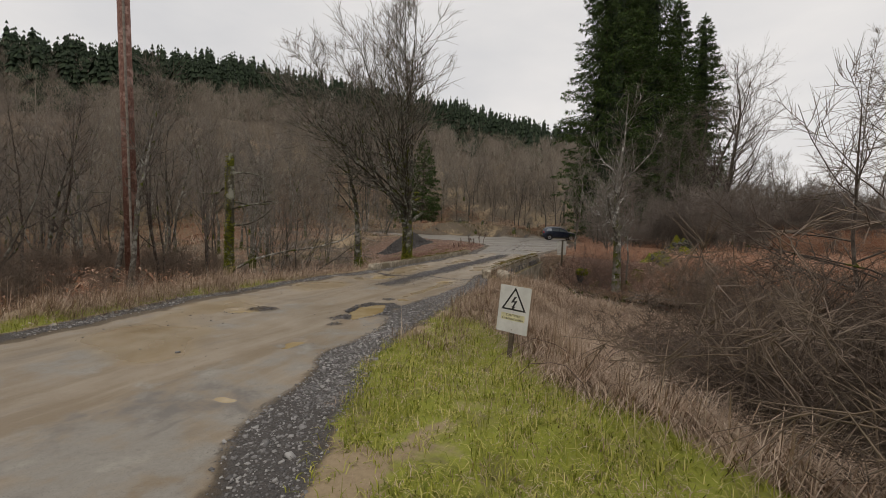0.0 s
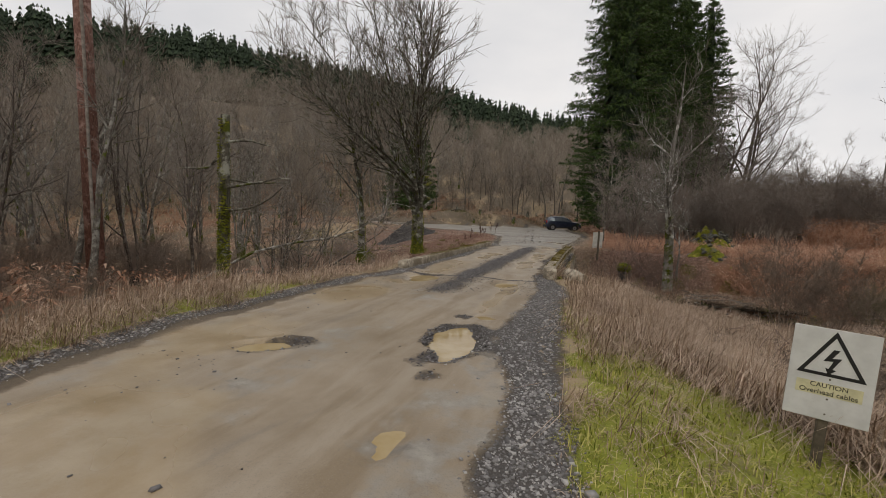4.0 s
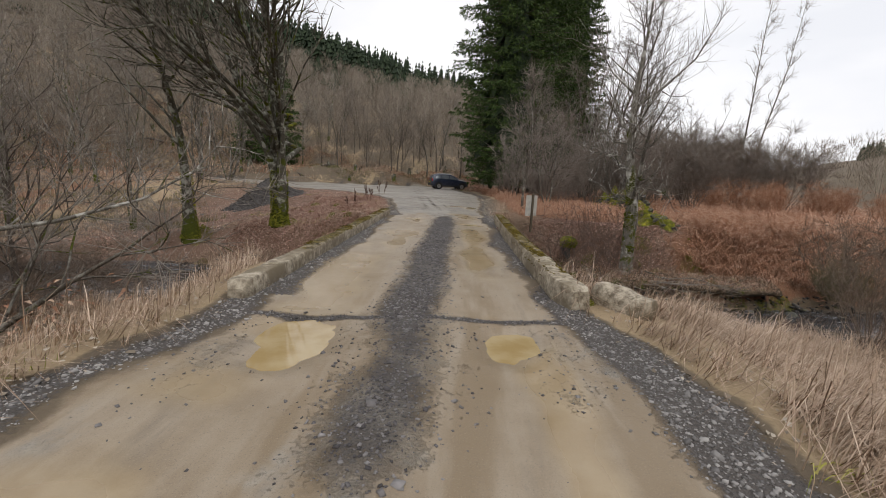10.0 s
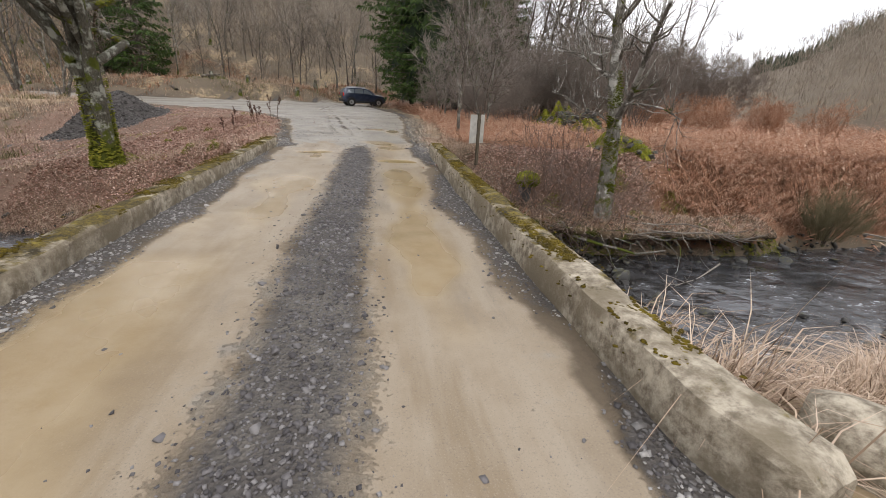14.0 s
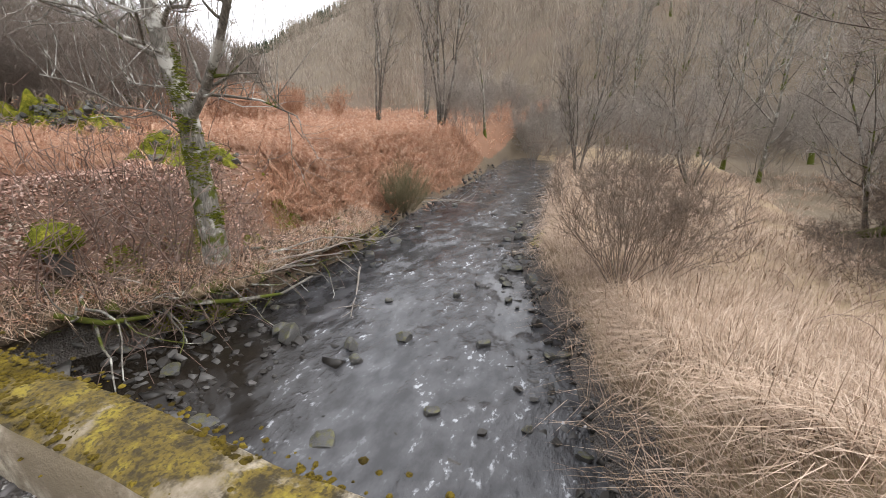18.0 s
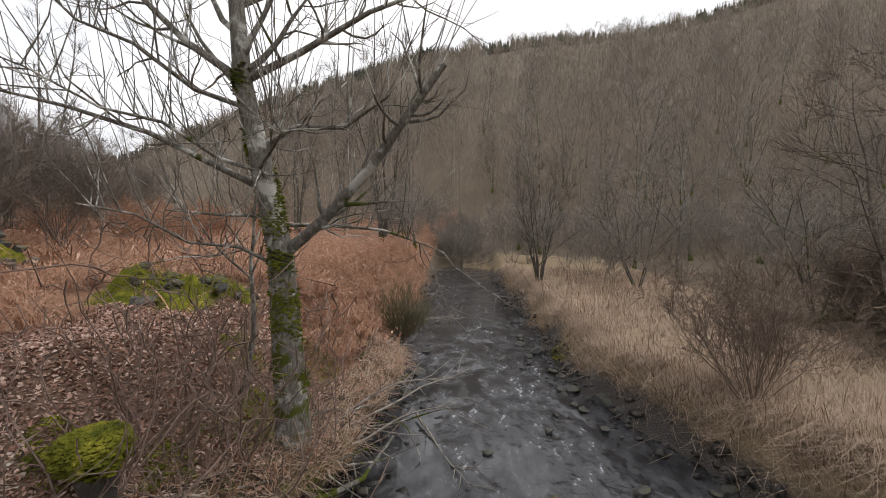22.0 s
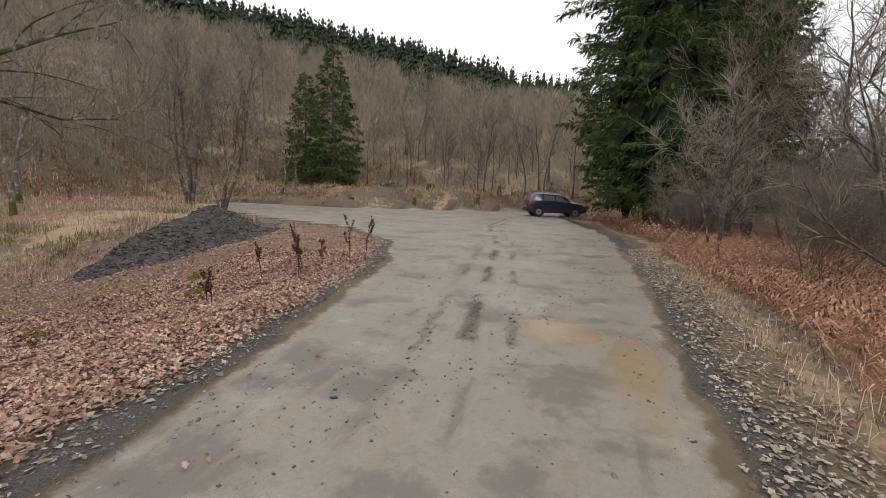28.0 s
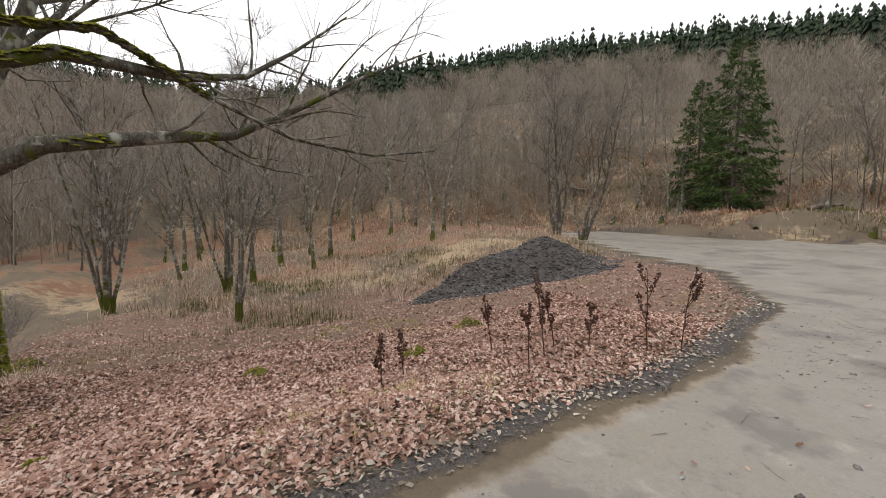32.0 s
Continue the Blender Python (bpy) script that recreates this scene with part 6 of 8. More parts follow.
        part("headlight", box_bm((0.2, 0.32, 0.16), (2.02, s * 0.62, 0.80), 0.04), clear, ob)
        for x in (-1.34, 1.33):
            part("arch", rod_bm((x, s * 0.60, 0.37), (x, s * 0.925, 0.37), 0.41, 0.41, 28), trim, ob, "black wheel arch")
            wheel = part("wheel", rod_bm((x, s * 0.72, 0.33), (x, s * 0.94, 0.33), 0.335, 0.335, 28), rubber, ob)
            part("rim", rod_bm((x, s * 0.90, 0.33), (x, s * 0.955, 0.33), 0.24, 0.21, 24), alloy, wheel, "silver wheel rim")
            part("hub", rod_bm((x, s * 0.95, 0.33), (x, s * 0.965, 0.33), 0.06, 0.05, 12), trim, wheel)
    pane("rear_window", [Vector((-2.07, -0.62, 1.14)), Vector((-2.07, 0.62, 1.14)), Vector((-1.88, 0.52, 1.50)), Vector((-1.88, -0.52, 1.50))], (-0.04, 0, 0.01))
    pane("windscreen", [Vector((1.02, -0.70, 1.13)), Vector((1.02, 0.70, 1.13)), Vector((0.46, 0.58, 1.50)), Vector((0.46, -0.58, 1.50))], (0.03, 0, 0.02))
    part("bumper", box_bm((0.18, 1.62, 0.26), (-2.12, 0, 0.50), 0.05), trim, ob, "black plastic bumper")
    part("bumper", box_bm((0.18, 1.5, 0.26), (2.10, 0, 0.48), 0.05), trim, ob, "black plastic bumper")
    part("number_plate", box_bm((0.01, 0.5, 0.11), (-2.2, 0, 0.74)), M_YELLOW, ob)


build_car()


# ---------------------------------------------------------------- pole and snag
def utility_pole():
    wood = bark_mat("creosoted_wood", (0.27, 0.145, 0.115), (0.40, 0.265, 0.23), 0, 0, (0.50, 0.38, 0.34))
    ob = thing("utility_pole", pose(-8.75, -2.85, foot_of(-8.75, -2.85), 0.5, -1.5, 0), "tall reddish-brown wooden utility pole at the wood's edge", "utility pole")
    part("pole", rod_bm((0, 0, -0.5), (0, 0, 11.5), 0.20, 0.165, 18), wood, ob, smooth=True)
    part("cable_guard", rod_bm((0.19, -0.13, 0.0), (0.16, -0.11, 9.0), 0.035, 0.035, 8), M_TWIG_PALE, ob, "pale cable running down the pole")
    part("step_iron", box_bm((0.5, 0.03, 0.03), (0, -0.16, 3.4), 0.005), M_POST, ob)


utility_pole()


def mossy_snag():
    rng = np.random.RandomState(77)
    trunk = [(np.array([[0, 0, -0.3], [0.02, 0, 0.6], [0.0, 0.05, 1.8], [0.06, 0.0, 3.0], [0.04, 0.05, 4.0]]), np.array([0.17, 0.13, 0.125, 0.115, 0.09]))]
    branch, twig = [], []
    for z, a, L in ((3.0, 2.9, 1.9), (2.4, 0.3, 1.6), (2.6, 0.9, 1.4), (3.4, 0.2, 1.2), (1.9, -0.2, 1.7), (3.7, 2.2, 1.0)):
        b = shoot(rng, (0.02, 0.02, z), (math.cos(a), math.sin(a) * 0.6, 0.15), L, 0.035, 0.008, 5, 0.18, -0.02)
        branch.append(b)
        for _ in range(5):
            p, ax, r = along(b, rng.uniform(0.3, 1))
            twig.append(shoot(rng, p, side_way(rng, ax, 45), rng.uniform(0.3, 0.8), 0.006, 0.002, 2, 0.2, 0))
    snag = tree_thing("mossy_snag", (trunk, branch, twig), pose(-4.75, -2.7, foot_of(-4.75, -2.7)), "broken dead tree trunk thick with moss at the track's edge", "dead tree", M_BARK_MOSSY, M_TWIG_PALE, "", (12, 6, 3), boughs=6)
    spots, sizes = [], []
    for _ in range(1500):
        z, a = rng.uniform(0, 3.9), rng.normal(-1.0, 1.3)
        if vnoise(z * 2.3, a * 1.2 + 5) < -0.35:
            continue
        r = float(np.interp(z, [0, 0.6, 1.8, 3.0, 4.0], [0.155, 0.13, 0.125, 0.115, 0.09]))
        spots.append((0.02 + r * math.cos(a), 0.02 + r * math.sin(a), z))
        sizes.append(rng.uniform(0.014, 0.04))
    tagged(part("bark_moss", moss_lumps("bark_moss", np.array(spots), np.array(sizes), 9, M_MOSS), None, snag), "cushions of yellow-green moss on the trunk", kind="stuff")
    # the long low branch that leans out over the verge
    line = (np.array([[-6.8, -1.6, -0.6], [-6.1, -0.4, 0.15], [-5.5, 0.6, 0.42], [-4.9, 1.5, 0.55], [-4.3, 2.4, 0.85], [-3.9, 3.2, 1.35], [-3.7, 3.7, 1.9]]), np.array([0.045, 0.04, 0.034, 0.028, 0.022, 0.015, 0.008]))
    br, tw = [], []
    for s in np.linspace(0.3, 1, 18):
        p, ax, r = along(line, s)
        b = shoot(rng, p, side_way(rng, ax, 45), rng.uniform(0.5, 1.4), 0.014, 0.004, 4, 0.15, 0.06)
        br.append(b)
        for _ in range(8):
            p2, ax2, r2 = along(b, rng.uniform(0.1, 1))
            tw.append(shoot(rng, p2, side_way(rng, ax2, 40), rng.uniform(0.2, 0.6), 0.005, 0.002, 2, 0.2, 0.05))
    tree_thing("leaning_branch", ([line], br, tw), pose(0, 0, 0), "long pale bare branch leaning out over the dead grass", "branch", M_BARK_BIRCH, M_TWIG_PALE, "", (8, 5, 3))


mossy_snag()

# ---------------------------------------------------------------- ground cover
def sample(rng, n, x0, x1, y0, y1, weight):
    """About n places in a rectangle, thinned by weight(x, y) in 0..1."""
    x, y = rng.uniform(x0, x1, n), rng.uniform(y0, y1, n)
    keep = rng.rand(n) < weight(x, y)
    x, y = x[keep], y[keep]
    return np.stack([x, y, ground_at(x, y)], -1)


def zone_of(k):
    def weight(x, y):
        za, zb, grey = zones(x, y)
        z = {"leaf": za[0], "bracken": za[1], "green": za[2], "straw": zb[0], "gravel": zb[1]}[k]
        return np.clip(z, 0, 1)
    return weight


def blades(rng, P, h, w, bend, az):
    """Grass blades of five corners each."""
    n = len(P)
    d = np.stack([np.cos(az), np.sin(az), 0 * az], -1)
    s = np.stack([-np.sin(az), np.cos(az), 0 * az], -1) * w[:, None]
    up = np.array([0, 0, 1.0])
    P = P - up * 0.02
    mid = P + d * (h * bend * 0.35)[:, None] + up * (h * (0.62 - 0.25 * bend))[:, None]
    tip = P + d * (h * bend)[:, None] + up * (h * (1.0 - 0.75 * np.clip(bend, 0, 1.25)))[:, None]
    V = np.stack([P - s, P + s, mid + s * 0.7, mid - s * 0.7, tip], 1).reshape(-1, 3)
    i = np.arange(n * 5).reshape(n, 5)
    return V, [i[:, [0, 1, 2, 3]], i[:, [3, 2, 4]]]


def tufts(name, seed, places, per, spread, h, w, bend, mat, label, comb=None):
    rng = np.random.RandomState(seed)
    c = np.repeat(places, per, axis=0)
    n = len(c)
    size = np.repeat(np.clip(rng.lognormal(-0.1, 0.4, len(places)), 0.4, 1.55), per)
    off = rng.normal(0, spread, (n, 2)) * size[:, None]
    P = np.stack([c[:, 0] + off[:, 0], c[:, 1] + off[:, 1], c[:, 2]], -1)
    keep = (road_in(P[:, 0], P[:, 1]) < -0.12) & ((np.abs(P[:, 0] - 2.72) > 0.45) | (np.abs(P[:, 1] - 0.74) > 0.45))
    P, clump = P[keep], size[keep]
    n = len(P)
    P[:, 2] = ground_at(P[:, 0], P[:, 1])
    size = rng.uniform(0.5, 1.2, n) * clump
    az = rng.uniform(0, 2 * np.pi, n) if comb is None else comb + rng.normal(0, 0.9, n)
    V, F = blades(rng, P, h * size, w * rng.uniform(0.6, 1.3, n), np.clip(rng.normal(bend, 0.42, n), 0.05, 1.3), az)
    tagged(new(name, mesh_of(name, V, F, mat)), label, "grass", kind="stuff")


def build_grass():
    rng = np.random.RandomState(40)
    green, straw = zone_of("green"), zone_of("straw")
    spots = sample(rng, 15000, 2.3, 8.5, -15, -2, green)
    tufts("green_grass", 1, spots, 10, 0.045, 0.13, 0.0045, 0.95, M_GRASS, "short damp green and yellow verge grass")
    tufts("faded_grass", 11, sample(rng, 9500, 2.3, 8.5, -15, -2, lambda x, y: green(x, y) * (fnoise(x, y, 1.4, 2) > -0.5)), 8, 0.05, 0.10, 0.003, 0.9, M_STRAW, "faded yellow blades among the green grass")
    tufts("green_grass_west", 2, sample(rng, 12000, -4.5, -1.3, -15, 1, green), 7, 0.06, 0.11, 0.0035, 0.6, M_GRASS, "short green grass along the track's edge")
    dry = np.concatenate([sample(rng, 4600, -6.5, -1.5, -15, 1.6, lambda x, y: straw(x, y) * (0.25 + 0.75 * (fnoise(x, y, 0.8, 2) > -0.1)) * sstep(1.6, -1.0, y)), sample(rng, 700, -10, -3, -12, 4, straw)])
    tufts("dead_grass_west", 3, dry, 18, 0.08, 0.46, 0.0034, 0.8, M_STRAW, "tall pale dead grass beside the wood", 0.4)
    dry = np.concatenate([sample(rng, 5200, 2.2, 8.5, -7, 4.6, lambda x, y: straw(x, y) * (1 - 0.8 * green(x, y)) * (0.15 + 0.85 * (fnoise(x, y, 1.1, 2) > -0.12))), sample(rng, 9000, 4, 10, -13, -2, lambda x, y: straw(x, y) * (1 - green(x, y)) * (x > verge_edge(y) - 0.2) * (0.25 + 0.75 * (fnoise(x, y, 1.1, 2) > -0.15)))])
    tufts("dead_grass_east", 4, dry, 26, 0.085, 0.52, 0.0038, 1.0, M_STRAW, "long pale dead grass lying over the bank", -0.6)
    tufts("bank_grass", 5, sample(rng, 5200, 5, 24, -7, 6.2, lambda x, y: straw(x, y) * sstep(2.0, 0.2, y - bank_south(x)) * (0.25 + 0.75 * (fnoise(x, y, 0.5, 2) > -0.35))), 24, 0.13, 0.52, 0.0055, 1.2, M_STRAW, "matted straw-coloured grass on the stream bank")
    north = sample(rng, 2600, 1.8, 6, 10.5, 26, lambda x, y: straw(x, y) * (fnoise(x, y, 0.9, 2) > -0.1))
    tufts("dead_grass_north", 6, np.concatenate([north, sample(rng, 900, -9, -2, 9.6, 13, lambda x, y: 0.5 + 0 * x), sample(rng, 2200, -14, -7, 10, 30, lambda x, y: straw(x, y))]), 14, 0.08, 0.30, 0.0035, 0.8, M_STRAW, "thin dead grass among the fallen leaves")


    post = sample(rng, 2000, 1.9, 4.6, 10.5, 13.5, lambda x, y: sstep(0.25, 0.5, -road_in(x, y)) * sstep(2.3, 1.5, -road_in(x, y)) * (0.25 + 0.75 * (fnoise(x, y, 1.2, 2) > -0.05)))
    tufts("post_grass", 26, post, 14, 0.09, 0.24, 0.0036, 1.2, M_STRAW, "matted pale dead grass round the sign post", -2.2)
    field = sample(rng, 5600, -36, -11.5, 11, 34, lambda x, y: sstep(-13, -17, x + 2 * fnoise(x, y, 0.4, 2)) * (0.35 + 0.65 * sstep(-0.3, 0.4, fnoise(x, y, 0.35, 2))))
    tufts("field_grass", 21, field, 11, 0.16, 0.48, 0.008, 0.75, M_STRAW, "rough tussocks of dead grass in the low field")
    tufts("field_rush", 22, sample(rng, 3200, -30, -11.5, 13, 30, lambda x, y: sstep(0.1, 0.6, fnoise(x, y, 0.3, 2))), 12, 0.12, 0.35, 0.009, 0.6, M_RUSH, "olive-green clumps of rush and grass in the low field")
    def wild(x, y):
        return (road_in(x, y) < -0.9) * (y > 14) * ~((x > -36) & (y < 33))
    tufts("far_field_grass", 27, sample(rng, 7500, -78, -24, 12, 58, wild), 9, 0.3, 0.5, 0.022, 0.8, M_STRAW, "dead grass over the low field and the foot of the slope")
    tufts("far_field_fern", 28, sample(rng, 6500, -70, -24, 20, 52, lambda x, y: wild(x, y) * sstep(-0.2, 0.3, fnoise(x + 9, y, 0.12, 2)) * sstep(62, 46, np.hypot(x, y - 8))), 9, 0.3, 0.5, 0.024, 0.95, M_BRACKEN, "rust-brown fronds over the low field")
    tufts("far_field_rush", 29, sample(rng, 3500, -78, -24, 12, 58, lambda x, y: wild(x, y) * sstep(0.0, 0.5, fnoise(x - 31, y, 0.15, 2))), 9, 0.3, 0.35, 0.025, 0.7, M_RUSH, "olive grass over the foot of the slope")
    bank = sample(rng, 9000, -48, 3, 42.5, 62, lambda x, y: (road_in(x, y) < -0.7) * sstep(-0.7, 0.2, fnoise(x, y, 0.25, 2)))
    tufts("embankment_grass", 23, bank, 8, 0.22, 0.55, 0.016, 0.85, M_STRAW, "dead grass and bracken on the bank behind the lane")
    tufts("embankment_rush", 24, sample(rng, 5200, -48, 3, 42.5, 60, lambda x, y: (road_in(x, y) < -0.7) * sstep(-0.2, 0.4, fnoise(x + 40, y, 0.22, 2))), 8, 0.22, 0.32, 0.02, 0.7, M_RUSH, "olive moss and grass on the bank behind the lane")
    tufts("embankment_fern", 25, sample(rng, 5200, -48, 3, 42.5, 60, lambda x, y: (road_in(x, y) < -0.9) * sstep(-0.1, 0.4, fnoise(x - 70, y, 0.2, 2))), 7, 0.25, 0.55, 0.02, 0.9, M_BRACKEN, "rust-brown fronds on the bank behind the lane")


M_RUSH = scatter_mat("rush", (0.075, 0.075, 0.03), (0.16, 0.15, 0.06), (0.30, 0.27, 0.12))
build_grass()


def embankment_logs():
    """Dark stumps and fallen stems on the bank behind the lane."""
    rng = np.random.RandomState(57)
    for k in range(26):
        x = rng.uniform(-38, 0)
        y = float(lane_far(x)) + rng.uniform(1.6, 9)
        z = foot_of(x, y)
        if k % 3:
            tall = rng.uniform(0.4, 1.0)
            v, q = tubes([(np.array([[x, y, z - 0.2], [x, y, z + tall * 0.6], [x + 0.05, y, z + tall]]), np.array([0.34, 0.22, 0.16]) * rng.uniform(0.7, 1.2))], 9)
            tagged(new("tree_stump", mesh_of("tree_stump", v, q, M_BARK_MOSSY, True)), "dark mossy tree stump on the bank", "tree stump", "stumps on the bank")
        else:
            a = shoot(rng, (x, y, z + 0.1), (rng.uniform(-1, 1), rng.uniform(-0.4, 0.4), 0.05), rng.uniform(1.5, 3.5), 0.16, 0.06, 5, 0.1, -0.01)
            v, q = tubes([a], 8)
            tagged(new("fallen_log", mesh_of("fallen_log", v, q, M_BARK_DARK, True)), "dark fallen log on the bank", "fallen log", "logs on the bank")


embankment_logs()


def build_leaves():
    rng = np.random.RandomState(41)
    leaf = zone_of("leaf")
    P = np.concatenate([sample(rng, 130000, -8, -1.6, 9.5, 22, leaf), sample(rng, 70000, -18, -2, 9.5, 30, leaf), sample(rng, 26000, 1.6, 9.5, 8.2, 26, leaf), sample(rng, 70000, 1.9, 8.8, 8.3, 14.3, leaf), sample(rng, 5000, -8, -3, -8, 3, leaf), sample(rng, 60, -2.5, -1.2, 12, 24, lambda x, y: 0.5 + 0 * x)])
    n = len(P)
    s = rng.uniform(0.012, 0.033, n)
    # a lobed leaf folded along its rib
    shape = np.array([[0, -1, 0], [0.55, -0.55, 0.14], [0.35, -0.1, 0.08], [0.75, 0.25, 0.25], [0.3, 0.5, 0.1], [0, 1, -0.05], [-0.3, 0.5, 0.1], [-0.75, 0.25, 0.25], [-0.35, -0.1, 0.08], [-0.55, -0.55, 0.14]])
    a, ti, tj = rng.uniform(0, 2 * np.pi, n), rng.normal(0, 0.45, n), rng.normal(0, 0.45, n)
    L = shape[None] * s[:, None, None]
    L[..., 2] *= rng.uniform(-0.6, 1.6, n)[:, None]
    c, sn = np.cos(a)[:, None], np.sin(a)[:, None]
    x, y, z = L[..., 0] * c - L[..., 1] * sn, L[..., 0] * sn + L[..., 1] * c, L[..., 2]
    z = z + x * ti[:, None] + y * tj[:, None]
    V = P[:, None] + np.stack([x, y, z + 0.02], -1)
    i = np.arange(n * 10).reshape(n, 10)
    F = np.concatenate([i[:, [0, 1, 2, 5]], i[:, [2, 3, 4, 5]], i[:, [0, 5, 8, 9]], i[:, [5, 6, 7, 8]]])
    tagged(new("fallen_leaves", mesh_of("fallen_leaves", V.reshape(-1, 3), F, M_LEAF)), "brown curled fallen leaves covering the ground", "leaf litter", kind="stuff")


build_leaves()


def build_bracken():
    rng = np.random.RandomState(42)
    br = zone_of("bracken")
    def clear(x, y):
        return br(x, y) * ((x + 1.3 * fnoise(x, y, 0.7, 2) > 8.0) | (y > 12.3) | (fnoise(x, y, 0.9, 2) > 0.55)) * (np.hypot(np.maximum(np.abs(y - 12.1) - 1.2, 0), x - 8.0) > 1.0) * (np.hypot(np.maximum(np.abs(y - 20.9) - 3.2, 0), x - 10.1) > 1.2)
    near = sample(rng, 17000, 2.2, 20, 9.4, 30, clear)
    far = np.concatenate([sample(rng, 5200, 10, 52, 9, 62, br), sample(rng, 1500, -16, -4, -12, 4, br), sample(rng, 500, 1.8, 4.5, 26, 42, br)])
    ex = rng.uniform(8.6, 24, 2600)
    ey = bank_north(ex) + rng.uniform(0.45, 2.2, 2600)
    near = np.concatenate([near, np.stack([ex, ey, ground_at(ex, ey)], -1)])
    for name, P, k, size in (("bracken", near[(near[:, 0] < 9.5) & (near[:, 1] < 17.5)], 17, 0.62), ("field_bracken", near[(near[:, 0] >= 9.5) | (near[:, 1] >= 17.5)], 10, 0.66), ("far_bracken", far, 6, 1.0), ("low_field_bracken", sample(rng, 3600, -40, -11, 9, 34, br), 8, 0.55)):
        n = len(P)
        az, lean = rng.uniform(0, 2 * np.pi, n), rng.uniform(0.3, 1.15, n)
        L = size * rng.uniform(0.6, 1.25, n)
        t = np.linspace(0.15, 1, k)
        d = np.stack([np.cos(az), np.sin(az), 0 * az], -1)
        s = np.stack([-np.sin(az), np.cos(az), 0 * az], -1)
        spine = P[:, None] + d[:, None] * (L * lean)[:, None, None] * t[None, :, None] ** 1.5 + np.array([0, 0, 1.0]) * (L[:, None] * (t - 0.62 * lean[:, None] * t ** 2.2))[..., None]
        w = (L[:, None] * 0.26 * (1.1 - t) ** 0.7)[..., None] * rng.uniform(0.5, 1.3, (n, k, 1))
        drop = np.array([0, 0, -1.0]) * w * rng.uniform(0.1, 0.9, (n, k, 1))
        step = d[:, None] * (L[:, None] * 0.33 / k)[..., None]
        left, right = spine + s[:, None] * w + drop + step, spine - s[:, None] * w + drop + step
        V = np.stack([spine - step * 0.6, spine + step * 0.6, left, right], 2)
        V = V.reshape(n * k, 4, 3)
        i = np.arange(n * k * 4).reshape(-1, 4)
        stem_b, stem_t = P, spine[:, k // 2]
        side = s * 0.006
        SV = np.stack([stem_b - side, stem_b + side, stem_t], 1).reshape(-1, 3)
        j = len(V) * 4 + np.arange(len(SV)).reshape(-1, 3)
        tagged(new(name, mesh_of(name, np.concatenate([V.reshape(-1, 3), SV]), [np.concatenate([i[:, [0, 1, 2]], i[:, [1, 0, 3]], j])], M_BRACKEN)), "rust-brown collapsed winter bracken", "bracken", kind="stuff")


build_bracken()

CUBE = np.array([[-1, -1, -1], [1, -1, -1], [1, 1, -1], [-1, 1, -1], [-1, -1, 1], [1, -1, 1], [1, 1, 1], [-1, 1, 1]], float)
CUBE_F = np.array([[0, 3, 2, 1], [4, 5, 6, 7], [0, 1, 5, 4], [1, 2, 6, 5], [2, 3, 7, 6], [3, 0, 4, 7]])


def chips(rng, P, size, flat=0.55):
    """Broken stones: jittered boxes, turned every way."""
    n = len(P)
    V = CUBE[None] * (1 + rng.uniform(-0.45, 0.3, (n, 8, 3)))
    V = V * (size[:, None] * np.stack([rng.uniform(0.6, 1.2, n), rng.uniform(0.5, 1.0, n), flat * rng.uniform(0.5, 1.1, n)], -1))[:, None]
    a, b = rng.uniform(0, 2 * np.pi, n)[:, None], rng.normal(0, 0.4, n)[:, None]
    x, y, z = V[..., 0] * np.cos(a) - V[..., 1] * np.sin(a), V[..., 0] * np.sin(a) + V[..., 1] * np.cos(a), V[..., 2]
    x, z = x * np.cos(b) - z * np.sin(b), x * np.sin(b) + z * np.cos(b)
    V = P[:, None] + np.stack([x, y, z], -1)
    return V.reshape(-1, 3), (np.arange(n)[:, None, None] * 8 + CUBE_F[None]).reshape(-1, 4)


